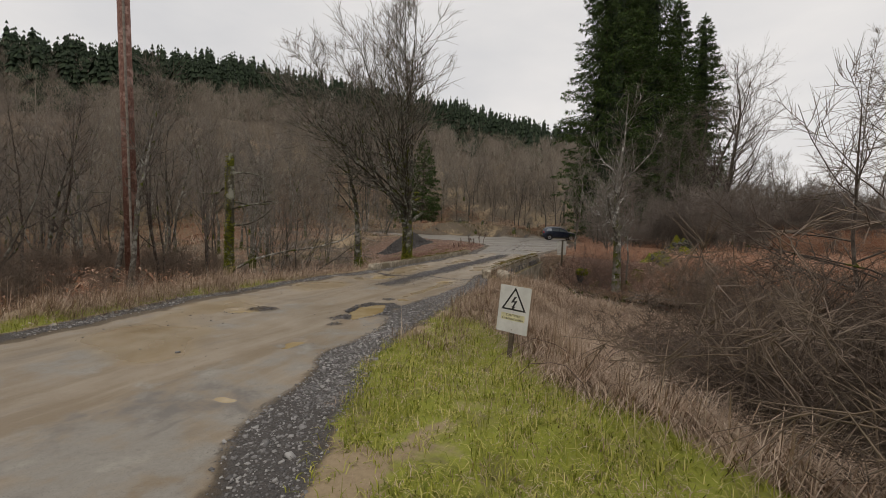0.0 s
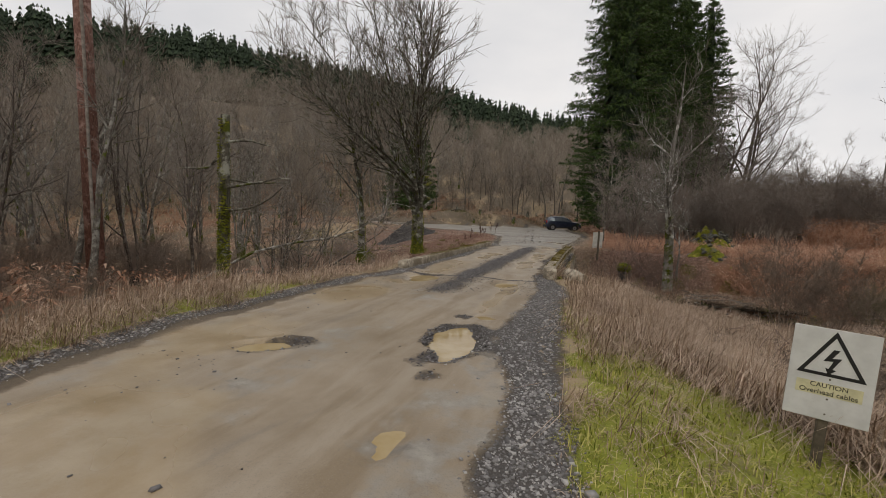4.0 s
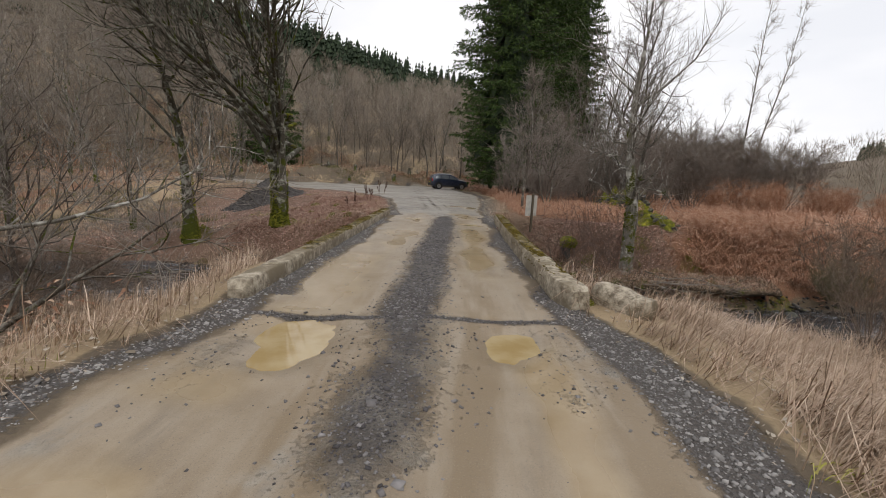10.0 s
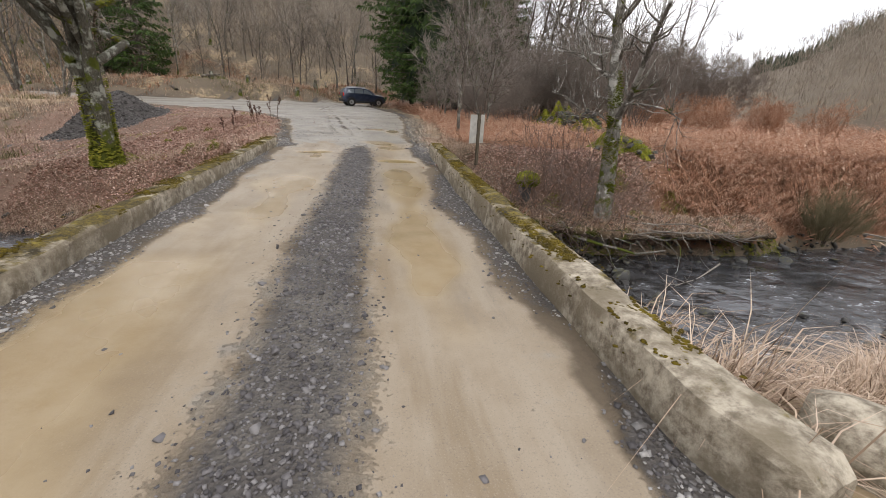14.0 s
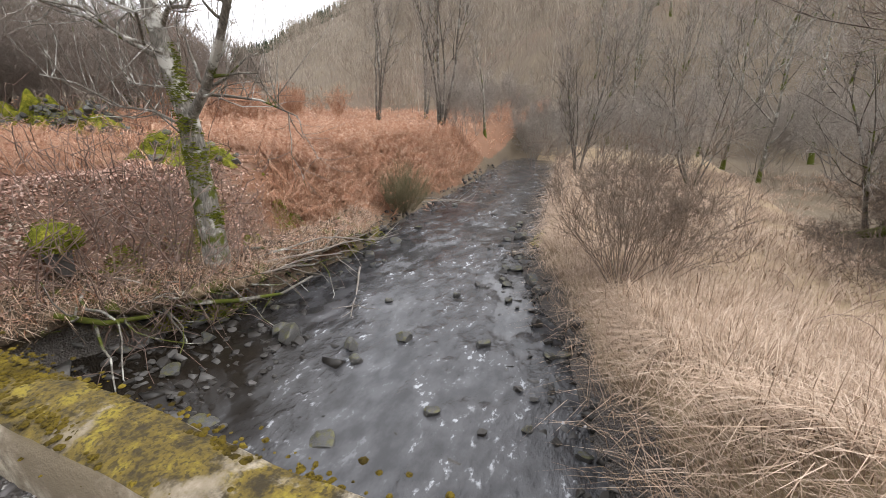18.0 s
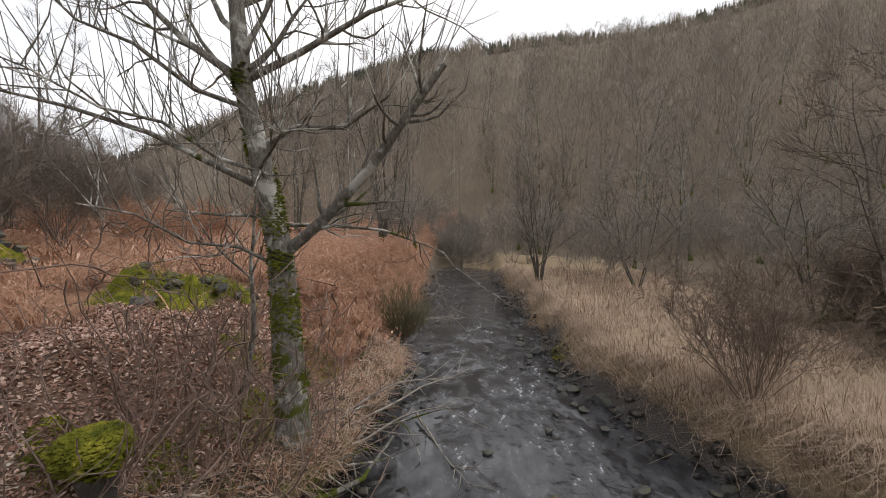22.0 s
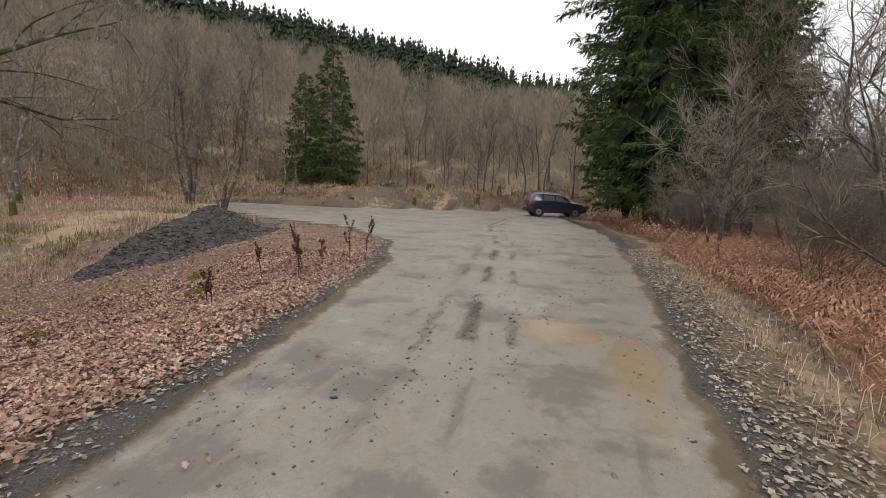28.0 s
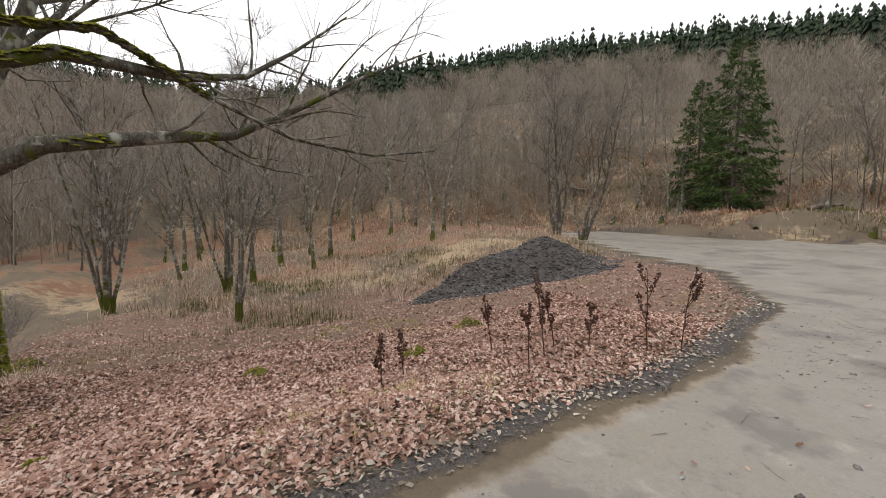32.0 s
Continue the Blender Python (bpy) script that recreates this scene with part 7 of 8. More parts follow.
def build_stones():
    rng = np.random.RandomState(43)
    g = zone_of("gravel")
    P = np.concatenate([sample(rng, 250000, -2.4, 4.0, -9, 12.5, lambda x, y: np.clip(g(x, y) * 1.1, 0, 1) ** 1.8 * (road_in(x, y) > -0.5)), sample(rng, 22000, -5, 3, 12, 25, lambda x, y: g(x, y) * (road_in(x, y) > -0.7)),
                        sample(rng, 5000, -1.6, 2.2, -9, 22, lambda x, y: 0.05 + 0.5 * (fnoise(x, y, 0.8, 2) > 0.5)), sample(rng, 46000, 2.4, 6.4, -14, -6, lambda x, y: g(x, y) ** 1.3), sample(rng, 14000, -4.5, 2.6, 11, 30, lambda x, y: (road_in(x, y) > 0) * (0.12 + 0.6 * (fnoise(x, y, 0.6, 2) > 0.3)))])
    n = len(P)
    size = np.clip(rng.lognormal(-4.95, 0.48, n), 0.004, 0.03)
    side = np.abs(P[:, 0] - 0.3 + rng.normal(0, 0.15, n)) > 1.5
    for name, sel, mat, label in (("loose_gravel", ~side, M_STONE, "loose dark crushed stone along the middle of the track"), ("shoulder_gravel", side, M_STONE_PALE, "loose pale grey crushed stone along the track's edges")):
        V, F = chips(rng, P[sel], size[sel])
        tagged(new(name, mesh_of(name, V, F, mat)), label, "gravel", kind="stuff")
    # stones of the stream bed
    def bed(x, y):
        ins = np.minimum(bank_north(x) - y, y - bank_south(x))
        return sstep(-0.9, -0.1, ins) * (0.12 + 0.88 * sstep(0.9, 0.1, ins)) * (road_in(x, y) < -0.4) * (ground_at(x, y) < -1.75)
    P = np.concatenate([sample(rng, 9000, 2.4, 26, 1.5, 11, bed), sample(rng, 4000, -16, -2.2, 2, 13, bed), sample(rng, 1200, 2.5, 5.8, 7.2, 9.4, lambda x, y: 0.8 * (ground_at(x, y) < -1.8) * (road_in(x, y) < -0.4))])
    P[:, 2] = np.maximum(P[:, 2], WATER - 0.05)
    n = len(P)
    V, F = chips(rng, P, np.clip(rng.lognormal(-3.0, 0.5, n), 0.02, 0.16), 0.5)
    tagged(new("stream_stones", mesh_of("stream_stones", V, F, M_WET)), "dark wet stones along the stream's edges", "stones", kind="stuff")


M_WET = scatter_mat("wet_stone", (0.022, 0.02, 0.018), (0.046, 0.042, 0.038), (0.12, 0.115, 0.11), 0.35)
build_stones()


def rock_mesh(seed, name="rock"):
    bm = bmesh.new()
    bmesh.ops.create_icosphere(bm, subdivisions=3, radius=1)
    rng = random.Random(seed)
    off = Vector((rng.uniform(0, 50), rng.uniform(0, 50), rng.uniform(0, 50)))
    planes = [(Vector((rng.gauss(0, 1), rng.gauss(0, 1), rng.gauss(0, 1))).normalized(), rng.uniform(0.42, 0.8)) for _ in range(12)]
    for v in bm.verts:
        for nrm, dist in planes:
            over = v.co.dot(nrm) - dist
            if over > 0:
                v.co -= nrm * over * 0.98
        v.co *= 1 + 0.07 * noise.noise(v.co * 1.9 + off) + 0.035 * noise.noise(v.co * 6 + off)
    me = bpy.data.meshes.new(name)
    for f in bm.faces:
        f.smooth = True
    bm.to_mesh(me)
    bm.free()
    me.set_sharp_from_angle(angle=radians(24))
    return me


def rock_mat():
    mat, nt, bsdf = material("stream_rock", 0.45)
    at = own(nt)
    n1, n2 = noise_tex(nt, at, 2.2, 5, 0.65), noise_tex(nt, at, 14, 5, 0.6)
    col = mixed(nt, n2, (0.03, 0.03, 0.03), (0.10, 0.098, 0.094))
    col = mixed(nt, ramp(nt, n1, 0.56, 0.68), col, (0.20, 0.195, 0.18))
    geo = nt.nodes.new("ShaderNodeNewGeometry")
    sep = nt.nodes.new("ShaderNodeSeparateXYZ")
    nt.links.new(geo.outputs["Normal"], sep.inputs[0])
    m = maths(nt, "MULTIPLY", ramp(nt, n1, 0.47, 0.58), ramp(nt, sep.outputs[2], 0.3, 0.8))
    col = mixed(nt, maths(nt, "MULTIPLY", m, 0.8), col, (0.09, 0.085, 0.02))
    nt.links.new(col, bsdf.inputs["Base Color"])
    bump(nt, bsdf, n2, 0.5, 0.02)
    return mat


M_ROCK = rock_mat()


def build_rocks():
    rng = np.random.RandomState(44)
    meshes = [rock_mesh(s) for s in range(6)]
    for me in meshes:
        me.materials.append(M_ROCK)
    rows = [(5.8, 7.4, 0.26, 1.0, 0.0), (6.52, 5.75, 0.18, 0.7, 0.0), (6.0, 6.35, 0.17, 0.8, 0.0), (5.75, 6.1, 0.13, 0.8, 0), (6.9, 4.6, 0.15, 0.7, 0), (4.46, 8.1, 0.2, 0.3, 0), (9.7, 4.35, 0.30, 0.5, 0.05), (9.2, 4.2, 0.16, 0.6, 0.05), (10.2, 4.9, 0.2, 0.5, 0.0),
            (4.0, 6.9, 0.24, 0.3, -0.05), (4.3, 5.6, 0.2, 0.3, -0.05), (3.6, 8.0, 0.16, 0.5, 0), (5.2, 4.7, 0.12, 0.5, 0), (7.6, 6.6, 0.1, 0.6, 0), (8.4, 5.6, 0.1, 0.6, 0), (12.6, 5.3, 0.22, 0.6, 0.05), (5.9, 7.62, 0.22, 0.7, 0)]
    for _ in range(34):
        x = rng.uniform(3, 16)
        side = rng.rand() < 0.5
        y = (bank_south(x) + rng.uniform(0.0, 0.9)) if side else (bank_north(x) - rng.uniform(0.0, 0.9))
        rows.append((x, float(y), rng.uniform(0.07, 0.18), rng.uniform(0.4, 0.8), 0.0))
    for x, y, s, f, up in rows:
        ob = new("rock", meshes[rng.randint(6)])
        ob.matrix_basis = pose(x, y, WATER + up + 0.03, rng.uniform(-12, 12), rng.uniform(-12, 12), rng.uniform(0, 360)) @ Matrix.Diagonal((s, s * rng.uniform(0.65, 1.0), s * f, 1))
        tagged(ob, "wet dark grey rock standing in the shallow stream", "rock", "rocks in the stream")


build_rocks()


def pool_stones():
    """Single stones in the shallow pool under the bank and along the south edge."""
    rng = np.random.RandomState(47)
    meshes = [rock_mesh(20 + s, "stream_stone") for s in range(5)]
    for me in meshes:
        me.materials.append(M_WET)
    made = 0
    while made < 230:
        if made < 130:
            x, y = rng.uniform(2.6, 6.0), rng.uniform(6.6, 9.5)
        else:
            x = rng.uniform(3.4, 12)
            y = float(bank_south(x)) + rng.normal(0.25, 0.35)
        if float(ground_at(np.array([x]), np.array([y]))[0]) > WATER + 0.05:
            continue
        s = float(np.clip(rng.lognormal(-2.75, 0.45), 0.03, 0.15))
        ob = new("stream_stone", meshes[rng.randint(5)])
        ob.matrix_basis = pose(x, y, WATER + rng.uniform(-0.01, 0.03), rng.uniform(-15, 15), rng.uniform(-15, 15), rng.uniform(0, 360)) @ Matrix.Diagonal((s, s * rng.uniform(0.55, 1.0), s * rng.uniform(0.35, 0.7), 1))
        tagged(ob, "small dark wet stone in the shallow stream", "stone", "stones in the shallows")
        made += 1


pool_stones()


def gravel_pile():
    """The heap of dark road stone on the leaf-covered corner."""
    rng = np.random.RandomState(45)
    c0 = (-11.9, 23.4)
    n = 46
    u, v = np.meshgrid(np.linspace(-1, 1, n), np.linspace(-1, 1, n), indexing="ij")
    X, Y = c0[0] + 2.3 * u, c0[1] + 3.9 * v
    H = 1.4 * np.exp(-((u / 0.52) ** 2 + ((v - 0.18) / 0.40) ** 2)) + 0.85 * np.exp(-((u / 0.5) ** 2 + ((v + 0.42) / 0.30) ** 2)) - 0.07 + 0.05 * fnoise(X, Y, 1.7, 3)
    Z = ground_at(X, Y) + H
    idx = np.arange(n * n).reshape(n, n)
    q = np.stack([idx[:-1, :-1], idx[1:, :-1], idx[1:, 1:], idx[:-1, 1:]], -1).reshape(-1, 4)
    ob = thing("gravel_pile", pose(0, 0, 0), "heap of dark grey crushed stone among fallen leaves", "gravel pile")
    part("mound", mesh_of("mound", np.stack([X, Y, Z], -1).reshape(-1, 3), q, M_HEAP, True), None, ob)
    k = 6000
    uu, vv = rng.uniform(-0.85, 0.85, k), rng.uniform(-0.9, 0.85, k)
    h = 1.4 * np.exp(-((uu / 0.52) ** 2 + ((vv - 0.18) / 0.40) ** 2)) + 0.85 * np.exp(-((uu / 0.5) ** 2 + ((vv + 0.42) / 0.30) ** 2)) - 0.07
    x, y = c0[0] + 2.3 * uu, c0[1] + 3.9 * vv
    keep = h > -0.02
    h = h + 0.05 * fnoise(x, y, 1.7, 3)
    P = np.stack([x, y, ground_at(x, y) + h], -1)[keep]
    V, F = chips(rng, P, np.clip(rng.lognormal(-3.6, 0.4, len(P)), 0.012, 0.09))
    tagged(part("loose_stone", mesh_of("loose_stone", V, F, M_DARKSTONE), None, ob), kind="stuff")


M_DARKSTONE = scatter_mat("dark_road_stone", (0.05, 0.045, 0.044), (0.10, 0.092, 0.088), (0.20, 0.19, 0.18), 0.75)
M_HEAP = plain("stone_heap", (0.075, 0.067, 0.063), 0.9, 0, 0.35, 6)
gravel_pile()


def mossy_wall(name, a, b, wide, high, seed):
    """A tumbled dry-stone wall under cushions of moss."""
    rng = np.random.RandomState(seed)
    ob = thing(name, pose(0, 0, 0), "tumbled dry-stone wall buried in yellow-green moss", "stone wall", "old mossy walls")
    a, b = np.array(a), np.array(b)
    L = np.linalg.norm(b - a)
    d = (b - a) / L
    s = np.array([-d[1], d[0]])
    meshes = WALL_STONES
    n = int(L * (24 if L > 4 else 12))
    pts, sizes = [], []
    for k in range(n):
        t, w = rng.uniform(0, L), rng.normal(0, wide * 0.4)
        prof = high * max(0.08, 1 - (abs(w) / wide) ** 2) * (0.75 + 0.25 * math.sin(t * 2.3 + seed)) * min(1, t / 0.6 + 0.25, (L - t) / 0.6 + 0.25)
        p = a + d * t + s * w
        z = foot_of(*p) + prof * rng.uniform(0.35, 1.0)
        st = part("stone", meshes[rng.randint(len(meshes))], None, ob)
        r = rng.uniform(0.11, 0.24)
        st.matrix_basis = pose(p[0], p[1], z - 0.05, rng.uniform(-25, 25), rng.uniform(-25, 25), rng.uniform(0, 360)) @ Matrix.Diagonal((r, r * 0.8, r * 0.6, 1))
    na, nb = int(L / 0.035), int(2.6 * wide / 0.035)
    tt, ww = np.meshgrid(np.linspace(-0.3, L + 0.3, na), np.linspace(-1.3 * wide, 1.3 * wide, nb), indexing="ij")
    gx, gy = a[0] + d[0] * tt + s[0] * ww, a[1] + d[1] * tt + s[1] * ww
    shape = np.clip(1 - (np.abs(ww) / wide) ** 2, -0.2, 1) * (0.75 + 0.25 * np.sin(tt * 2.3 + seed)) * np.clip(np.minimum(tt / 0.6 + 0.2, (L - tt) / 0.6 + 0.2), -0.3, 1)
    bare = sstep(0.5, 0.62, tt / L) * (0.34 if L > 4 else 0.0) + (0.16 if L > 4 else 0.0) * sstep(0.1, 0.4, fnoise(gx, gy, 1.25, 2))
    gz = ground_at(gx, gy) - high * bare + high * shape * (0.82 + 0.5 * fnoise(gx, gy, 2.1, 2)) + 0.06 * fnoise(gx, gy, 6.5, 2) + 0.022 * fnoise(gx, gy, 17, 2) - 0.05
    gi = np.arange(na * nb).reshape(na, nb)
    gq = np.stack([gi[:-1, :-1], gi[1:, :-1], gi[1:, 1:], gi[:-1, 1:]], -1).reshape(-1, 4)
    part("moss_blanket", mesh_of("moss_blanket", np.stack([gx, gy, gz], -1).reshape(-1, 3), gq, M_MOSS, True), None, ob, "blanket of yellow-green moss")
    k = int(L * 500)
    t, w = rng.uniform(0, L, k), rng.normal(0, wide * 0.42, k)
    prof = high * np.clip(1 - (np.abs(w) / wide) ** 2, 0.05, 1) * (0.75 + 0.25 * np.sin(t * 2.3 + seed)) * np.minimum(1, np.minimum(t / 0.6 + 0.2, (L - t) / 0.6 + 0.2))
    keep = (vnoise(t * 1.6, w * 2.5 + seed) > -0.45) & ((t / L < 0.58) | (L < 4) | (rng.rand(k) < 0.25))
    P = np.stack([a[0] + d[0] * t + s[0] * w, a[1] + d[1] * t + s[1] * w, 0 * t], -1)[keep]
    P[:, 2] = ground_at(P[:, 0], P[:, 1]) + prof[keep] * rng.uniform(0.55, 1.02, keep.sum())
    tagged(part("moss_cover", moss_lumps("moss_cover", P, rng.uniform(0.012, 0.03, len(P)), seed), None, ob), "cushions of yellow-green moss", kind="stuff")


WALL_STONES = [rock_mesh(60 + s, "stone") for s in range(4)]
for me in WALL_STONES:
    me.materials.append(M_ROCK)
mossy_wall("mossy_wall", (8.3, 13.3), (7.7, 10.8), 0.75, 0.62, 1)
mossy_wall("mossy_wall", (10.0, 24.0), (10.2, 17.4), 0.9, 1.15, 2)


def moss_patches():
    rng = np.random.RandomState(46)
    # on the kerbs
    P = []
    for _ in range(11000):
        left = rng.rand() < 0.35
        y = rng.uniform(1.2, 11.1 if left else 10.15)
        x = (float(road_left(y)) - 0.12 if left else float(road_right(y)) + 0.14) + rng.normal(0.0, 0.08)
        if fnoise(np.array([x * 2.2]), np.array([y]), 1.3, 2)[0] + 0.12 * (y - 4) > (0.3 if left else -0.75):
            P.append((x, y, (0.2 if left else 0.278) if abs(x - (float(road_left(y)) - 0.1 if left else float(road_right(y)) + 0.1)) < 0.12 else 0.2))
    P = np.array(P)
    tagged(new("kerb_moss", moss_lumps("kerb_moss", P, rng.uniform(0.005, 0.018, len(P)), 3, M_MOSS_OCHRE)), "yellow-green moss growing on the kerb tops", "moss", kind="stuff")
    P, S = [], []
    for z, r, az, k in ((1.08, 0.155, -2.6, 110), (1.55, 0.143, -2.4, 200), (1.75, 0.138, -2.2, 150), (2.35, 0.122, 2.6, 130), (3.05, 0.11, 3.0, 120), (0.6, 0.162, -2.6, 240), (2.0, 0.132, -2.5, 160), (0.3, 0.172, -2.7, 160), (-0.35, 0.2, -2.4, 200)):
        a = rng.normal(az, 0.7, k)
        zz = z + rng.normal(0, 0.09, k)
        cx, cy = 6.02 - 0.05 * (zz - 1.1), 9.25 + np.interp(zz + 0.1, [0, 1.2, 1.9, 3.1], [-0.22, -0.15, -0.05, 0.2])
        P += list(np.stack([cx + r * np.cos(a), cy + r * np.sin(a), zz - 0.1], -1))
        S += list(rng.uniform(0.014, 0.04, k))
    tagged(new("trunk_moss", moss_lumps("trunk_moss", np.array(P), np.array(S), 6, M_MOSS_DEEP)), "tufts of yellow-green moss on the bank tree", "moss", kind="stuff")
    # cushions on the banks and at the feet of trees
    spots = [(4.55, 8.75, 0.35), (5.0, 8.5, 0.3), (4.85, 9.7, 0.34), (5.7, 8.98, 0.36), (6.35, 9.0, 0.3), (4.6, 10.5, 0.28), (5.2, 9.9, 0.26), (6.5, 9.6, 0.32), (7.3, 9.35, 0.26), (8.4, 9.5, 0.36), (7.0, 10.2, 0.3), (3.2, 10.3, 0.2), (9.5, 8.85, 0.3), (12.5, 4.8, 0.4), (-6.05, 12.5, 0.4), (-9.1, 11.6, 0.45), (-9.3, 12.0, 0.3), (-4.2, 12.1, 0.22), (-4.0, 13.0, 0.2), (5.3, 9.3, 0.3), (-8.5, 10.4, 0.3), (-3.4, 11.6, 0.18), (-4.5, 13.35, 0.17), (-4.2, 14.1, 0.12), (-5.6, 17.6, 0.2), (-7.2, 19.2, 0.3), (-6.2, 15.6, 0.16), (2.35, 0.9, 0.12), (11.0, 8.9, 0.4), (10.3, 8.75, 0.25)]
    for x, y, r in spots:
        k = int(5200 * r * r + 90)
        a, q = rng.uniform(0, 6.28, k), rng.rand(k) ** 0.5 * r
        P = np.stack([x + q * np.cos(a), y + q * np.sin(a), 0 * a], -1)
        P[:, 2] = ground_at(P[:, 0], P[:, 1]) + 0.55 * r * (1 - (q / r) ** 2) * (0.6 + 0.5 * np.sin(3 * a + x))
        tagged(new("moss_cushion", moss_lumps("moss_cushion", P, rng.uniform(0.007, 0.021, k), 4)), "bright green cushion of moss on the ground", "moss", "moss cushions", "stuff")


moss_patches()


def mossy_boulder(x, y, top, r, seed):
    """A half-buried stone under a thick cap of moss."""
    rng = np.random.RandomState(seed)
    ob = thing("mossy_boulder", pose(x, y, top), "half-buried stone under a thick cap of green moss", "boulder")
    st = part("stone", rock_mesh(80 + seed, "boulder"), M_ROCK, ob)
    st.matrix_basis = pose(0, 0, -1.2 * r) @ Matrix.Diagonal((r * 0.92, r * 0.85, r * 1.6, 1))
    k = 3000
    a, c = rng.uniform(0, 6.28, k), rng.uniform(-0.75, 1.0, k)
    w = np.sqrt(1 - c * c) * (1 + 0.18 * np.sin(3 * a + seed))
    P = np.stack([w * np.cos(a) * r, w * np.sin(a) * r, c * r * 0.8 - 0.45 * r], -1) * (1 + 0.05 * rng.normal(0, 1, (k, 1)))
    tagged(part("moss_cap", moss_lumps("moss_cap", P, rng.uniform(0.014, 0.034, k), seed), None, ob), "thick cap of green moss", kind="stuff")


mossy_boulder(4.45, 9.98, -0.40, 0.25, 2)


# ---------------------------------------------------------------- shrubs, stalks and roots
def shrub(name, spots, label, mat, seed=1, group="", **kw):
    spec = dict(h=2.4, r=0.018, stems=9, splay=30, first=0.25, limbs=6, reach=0.35, angle=38, subs=2, twigs=4, crook=0.12, twig_len=0.35, flare=1.1)
    spec.update(kw)
    rng = np.random.RandomState(seed)
    protos = [bare_tree(seed * 10 + k, **spec) for k in range(2)]
    made = [None, None]
    for i, (x, y, s) in enumerate(spots):
        k = i % 2
        m = pose(x, y, foot_of(x, y), rng.normal(0, 4), rng.normal(0, 4), rng.uniform(0, 360)) @ Matrix.Scale(s, 4)
        if made[k] is None:
            made[k] = tree_thing(name, protos[k], m, label, "shrub", mat, mat, group, (4, 3, 3))
        else:
            f = made[k].scale[0]
            copy_thing(made[k], m @ Matrix.Scale(1 / f, 4))


def build_shrubs():
    rng = np.random.RandomState(50)
    thick = []
    while len(thick) < 215:
        x, y = rng.uniform(6.0, 14), rng.uniform(-12.5, -2.6)
        far = x - float(verge_edge(y))
        if far > 1.5 and x > 6.2 + 0.25 * (y + 9) and (y < -4.4 or x > 10):
            thick.append((x, y, rng.uniform(0.7, 1.05) * (0.62 + 0.12 * min(far, 5))))
    shrub("thicket_shrub", thick, "dense tangled leafless brown shrub", M_TWIG_DARK, 1, "thicket", h=2.2, r=0.012, stems=9, splay=34, limbs=6, reach=0.40, angle=50, subs=3, twigs=4, thick=0.85, crook=0.2, lift=0.03)
    pale = [(7.6, -8.3, 1.0), (8.4, -7.0, 1.1), (7.3, -6.6, 0.8), (9.4, -7.9, 1.25), (8.6, -5.4, 1.0), (10.2, -6.2, 1.3), (9.0, -9.2, 1.2)]
    shrub("bare_thorn", pale, "spreading bare thorn with long brown arching boughs", M_TWIG_TAN, 12, "bare thorns", h=2.6, r=0.018, stems=4, splay=44, first=0.15, limbs=8, reach=0.5, angle=58, subs=4, twigs=4, thick=0.9, crook=0.16, lift=0.0)
    low = []
    while len(low) < 60:
        x, y = rng.uniform(4.8, 13), rng.uniform(-11, 0.0)
        if x - float(verge_edge(y)) > 0.9 and y < bank_south(x) - 1.2:
            low.append((x, y, rng.uniform(0.6, 1.1)))
    shrub("bramble_brush", low, "low brown tangle of dead bramble and weed stems", M_TWIG_DARK, 9, "bramble brush", h=1.0, r=0.006, stems=12, splay=46, limbs=5, reach=0.45, angle=50, subs=2, twigs=4, thick=0.7, crook=0.24, lift=0.0, twig_len=0.25)
    grey = []
    for _ in range(46):
        x, y = rng.uniform(4.2, 15), rng.uniform(19.5, 36)
        if y > 24 or x < 8 or x > 10.5:
            grey.append((x, y, rng.uniform(0.75, 1.3) * (0.6 if x < 9 else 1.0)))
    while len(grey) < 78:
        grey.append((rng.uniform(15, 26), rng.uniform(27, 37), rng.uniform(1.0, 1.5)))
    shrub("grey_scrub", grey, "dense grey leafless scrub behind the bracken", M_TWIG, 2, "scrub", h=4.2, r=0.03, stems=7, splay=24, limbs=10, reach=0.34, subs=4, twigs=6, twig_len=0.5)
    shrub("riverside_willow", [(7.8, 2.8, 1.0), (8.5, 2.2, 0.75)], "spreading bare osier shrub with many thin stems", M_TWIG_TAN, 3, "", h=2.6, r=0.011, stems=34, splay=30, limbs=5, reach=0.25, angle=28, subs=3, twigs=4, thick=0.7)
    shrub("bank_sapling", [(4.2, 9.8, 1.25), (4.7, 9.3, 1.2), (5.2, 9.5, 1.3), (6.6, 9.3, 0.9), (5.5, 9.1, 1.2), (4.7, 10.0, 1.1), (5.9, 9.8, 1.0), (6.3, 10.2, 0.9), (5.0, 9.1, 1.2), (6.2, 8.9, 0.9), (5.6, 8.9, 1.3), (5.8, 9.4, 1.35), (6.6, 8.8, 1.0), (5.1, 10.2, 1.1), (4.4, 9.5, 1.3), (5.35, 9.85, 1.25), (4.0, 10.1, 1.0), (5.65, 9.25, 1.4)], "thin reddish-brown bare saplings on the bank", M_TWIG_RED, 4, "bank saplings", h=2.4, r=0.013, stems=4, splay=20, limbs=3, reach=0.4, angle=32, subs=1, twigs=1, twig_len=0.35, crook=0.2)
    red = [(rng.uniform(15, 27), rng.uniform(18, 26), rng.uniform(0.8, 1.2)) for _ in range(26)]
    shrub("rust_brake", red, "rounded rust-brown thicket in the bracken", M_BRACKEN, 5, "rust-brown thickets", h=1.9, r=0.010, stems=34, splay=20, limbs=2, reach=0.2, subs=2, twigs=3)
    # olive broom over the water: many thin upright stems with fine side shoots, ragged at the top
    rngb = np.random.RandomState(51)
    lines = []
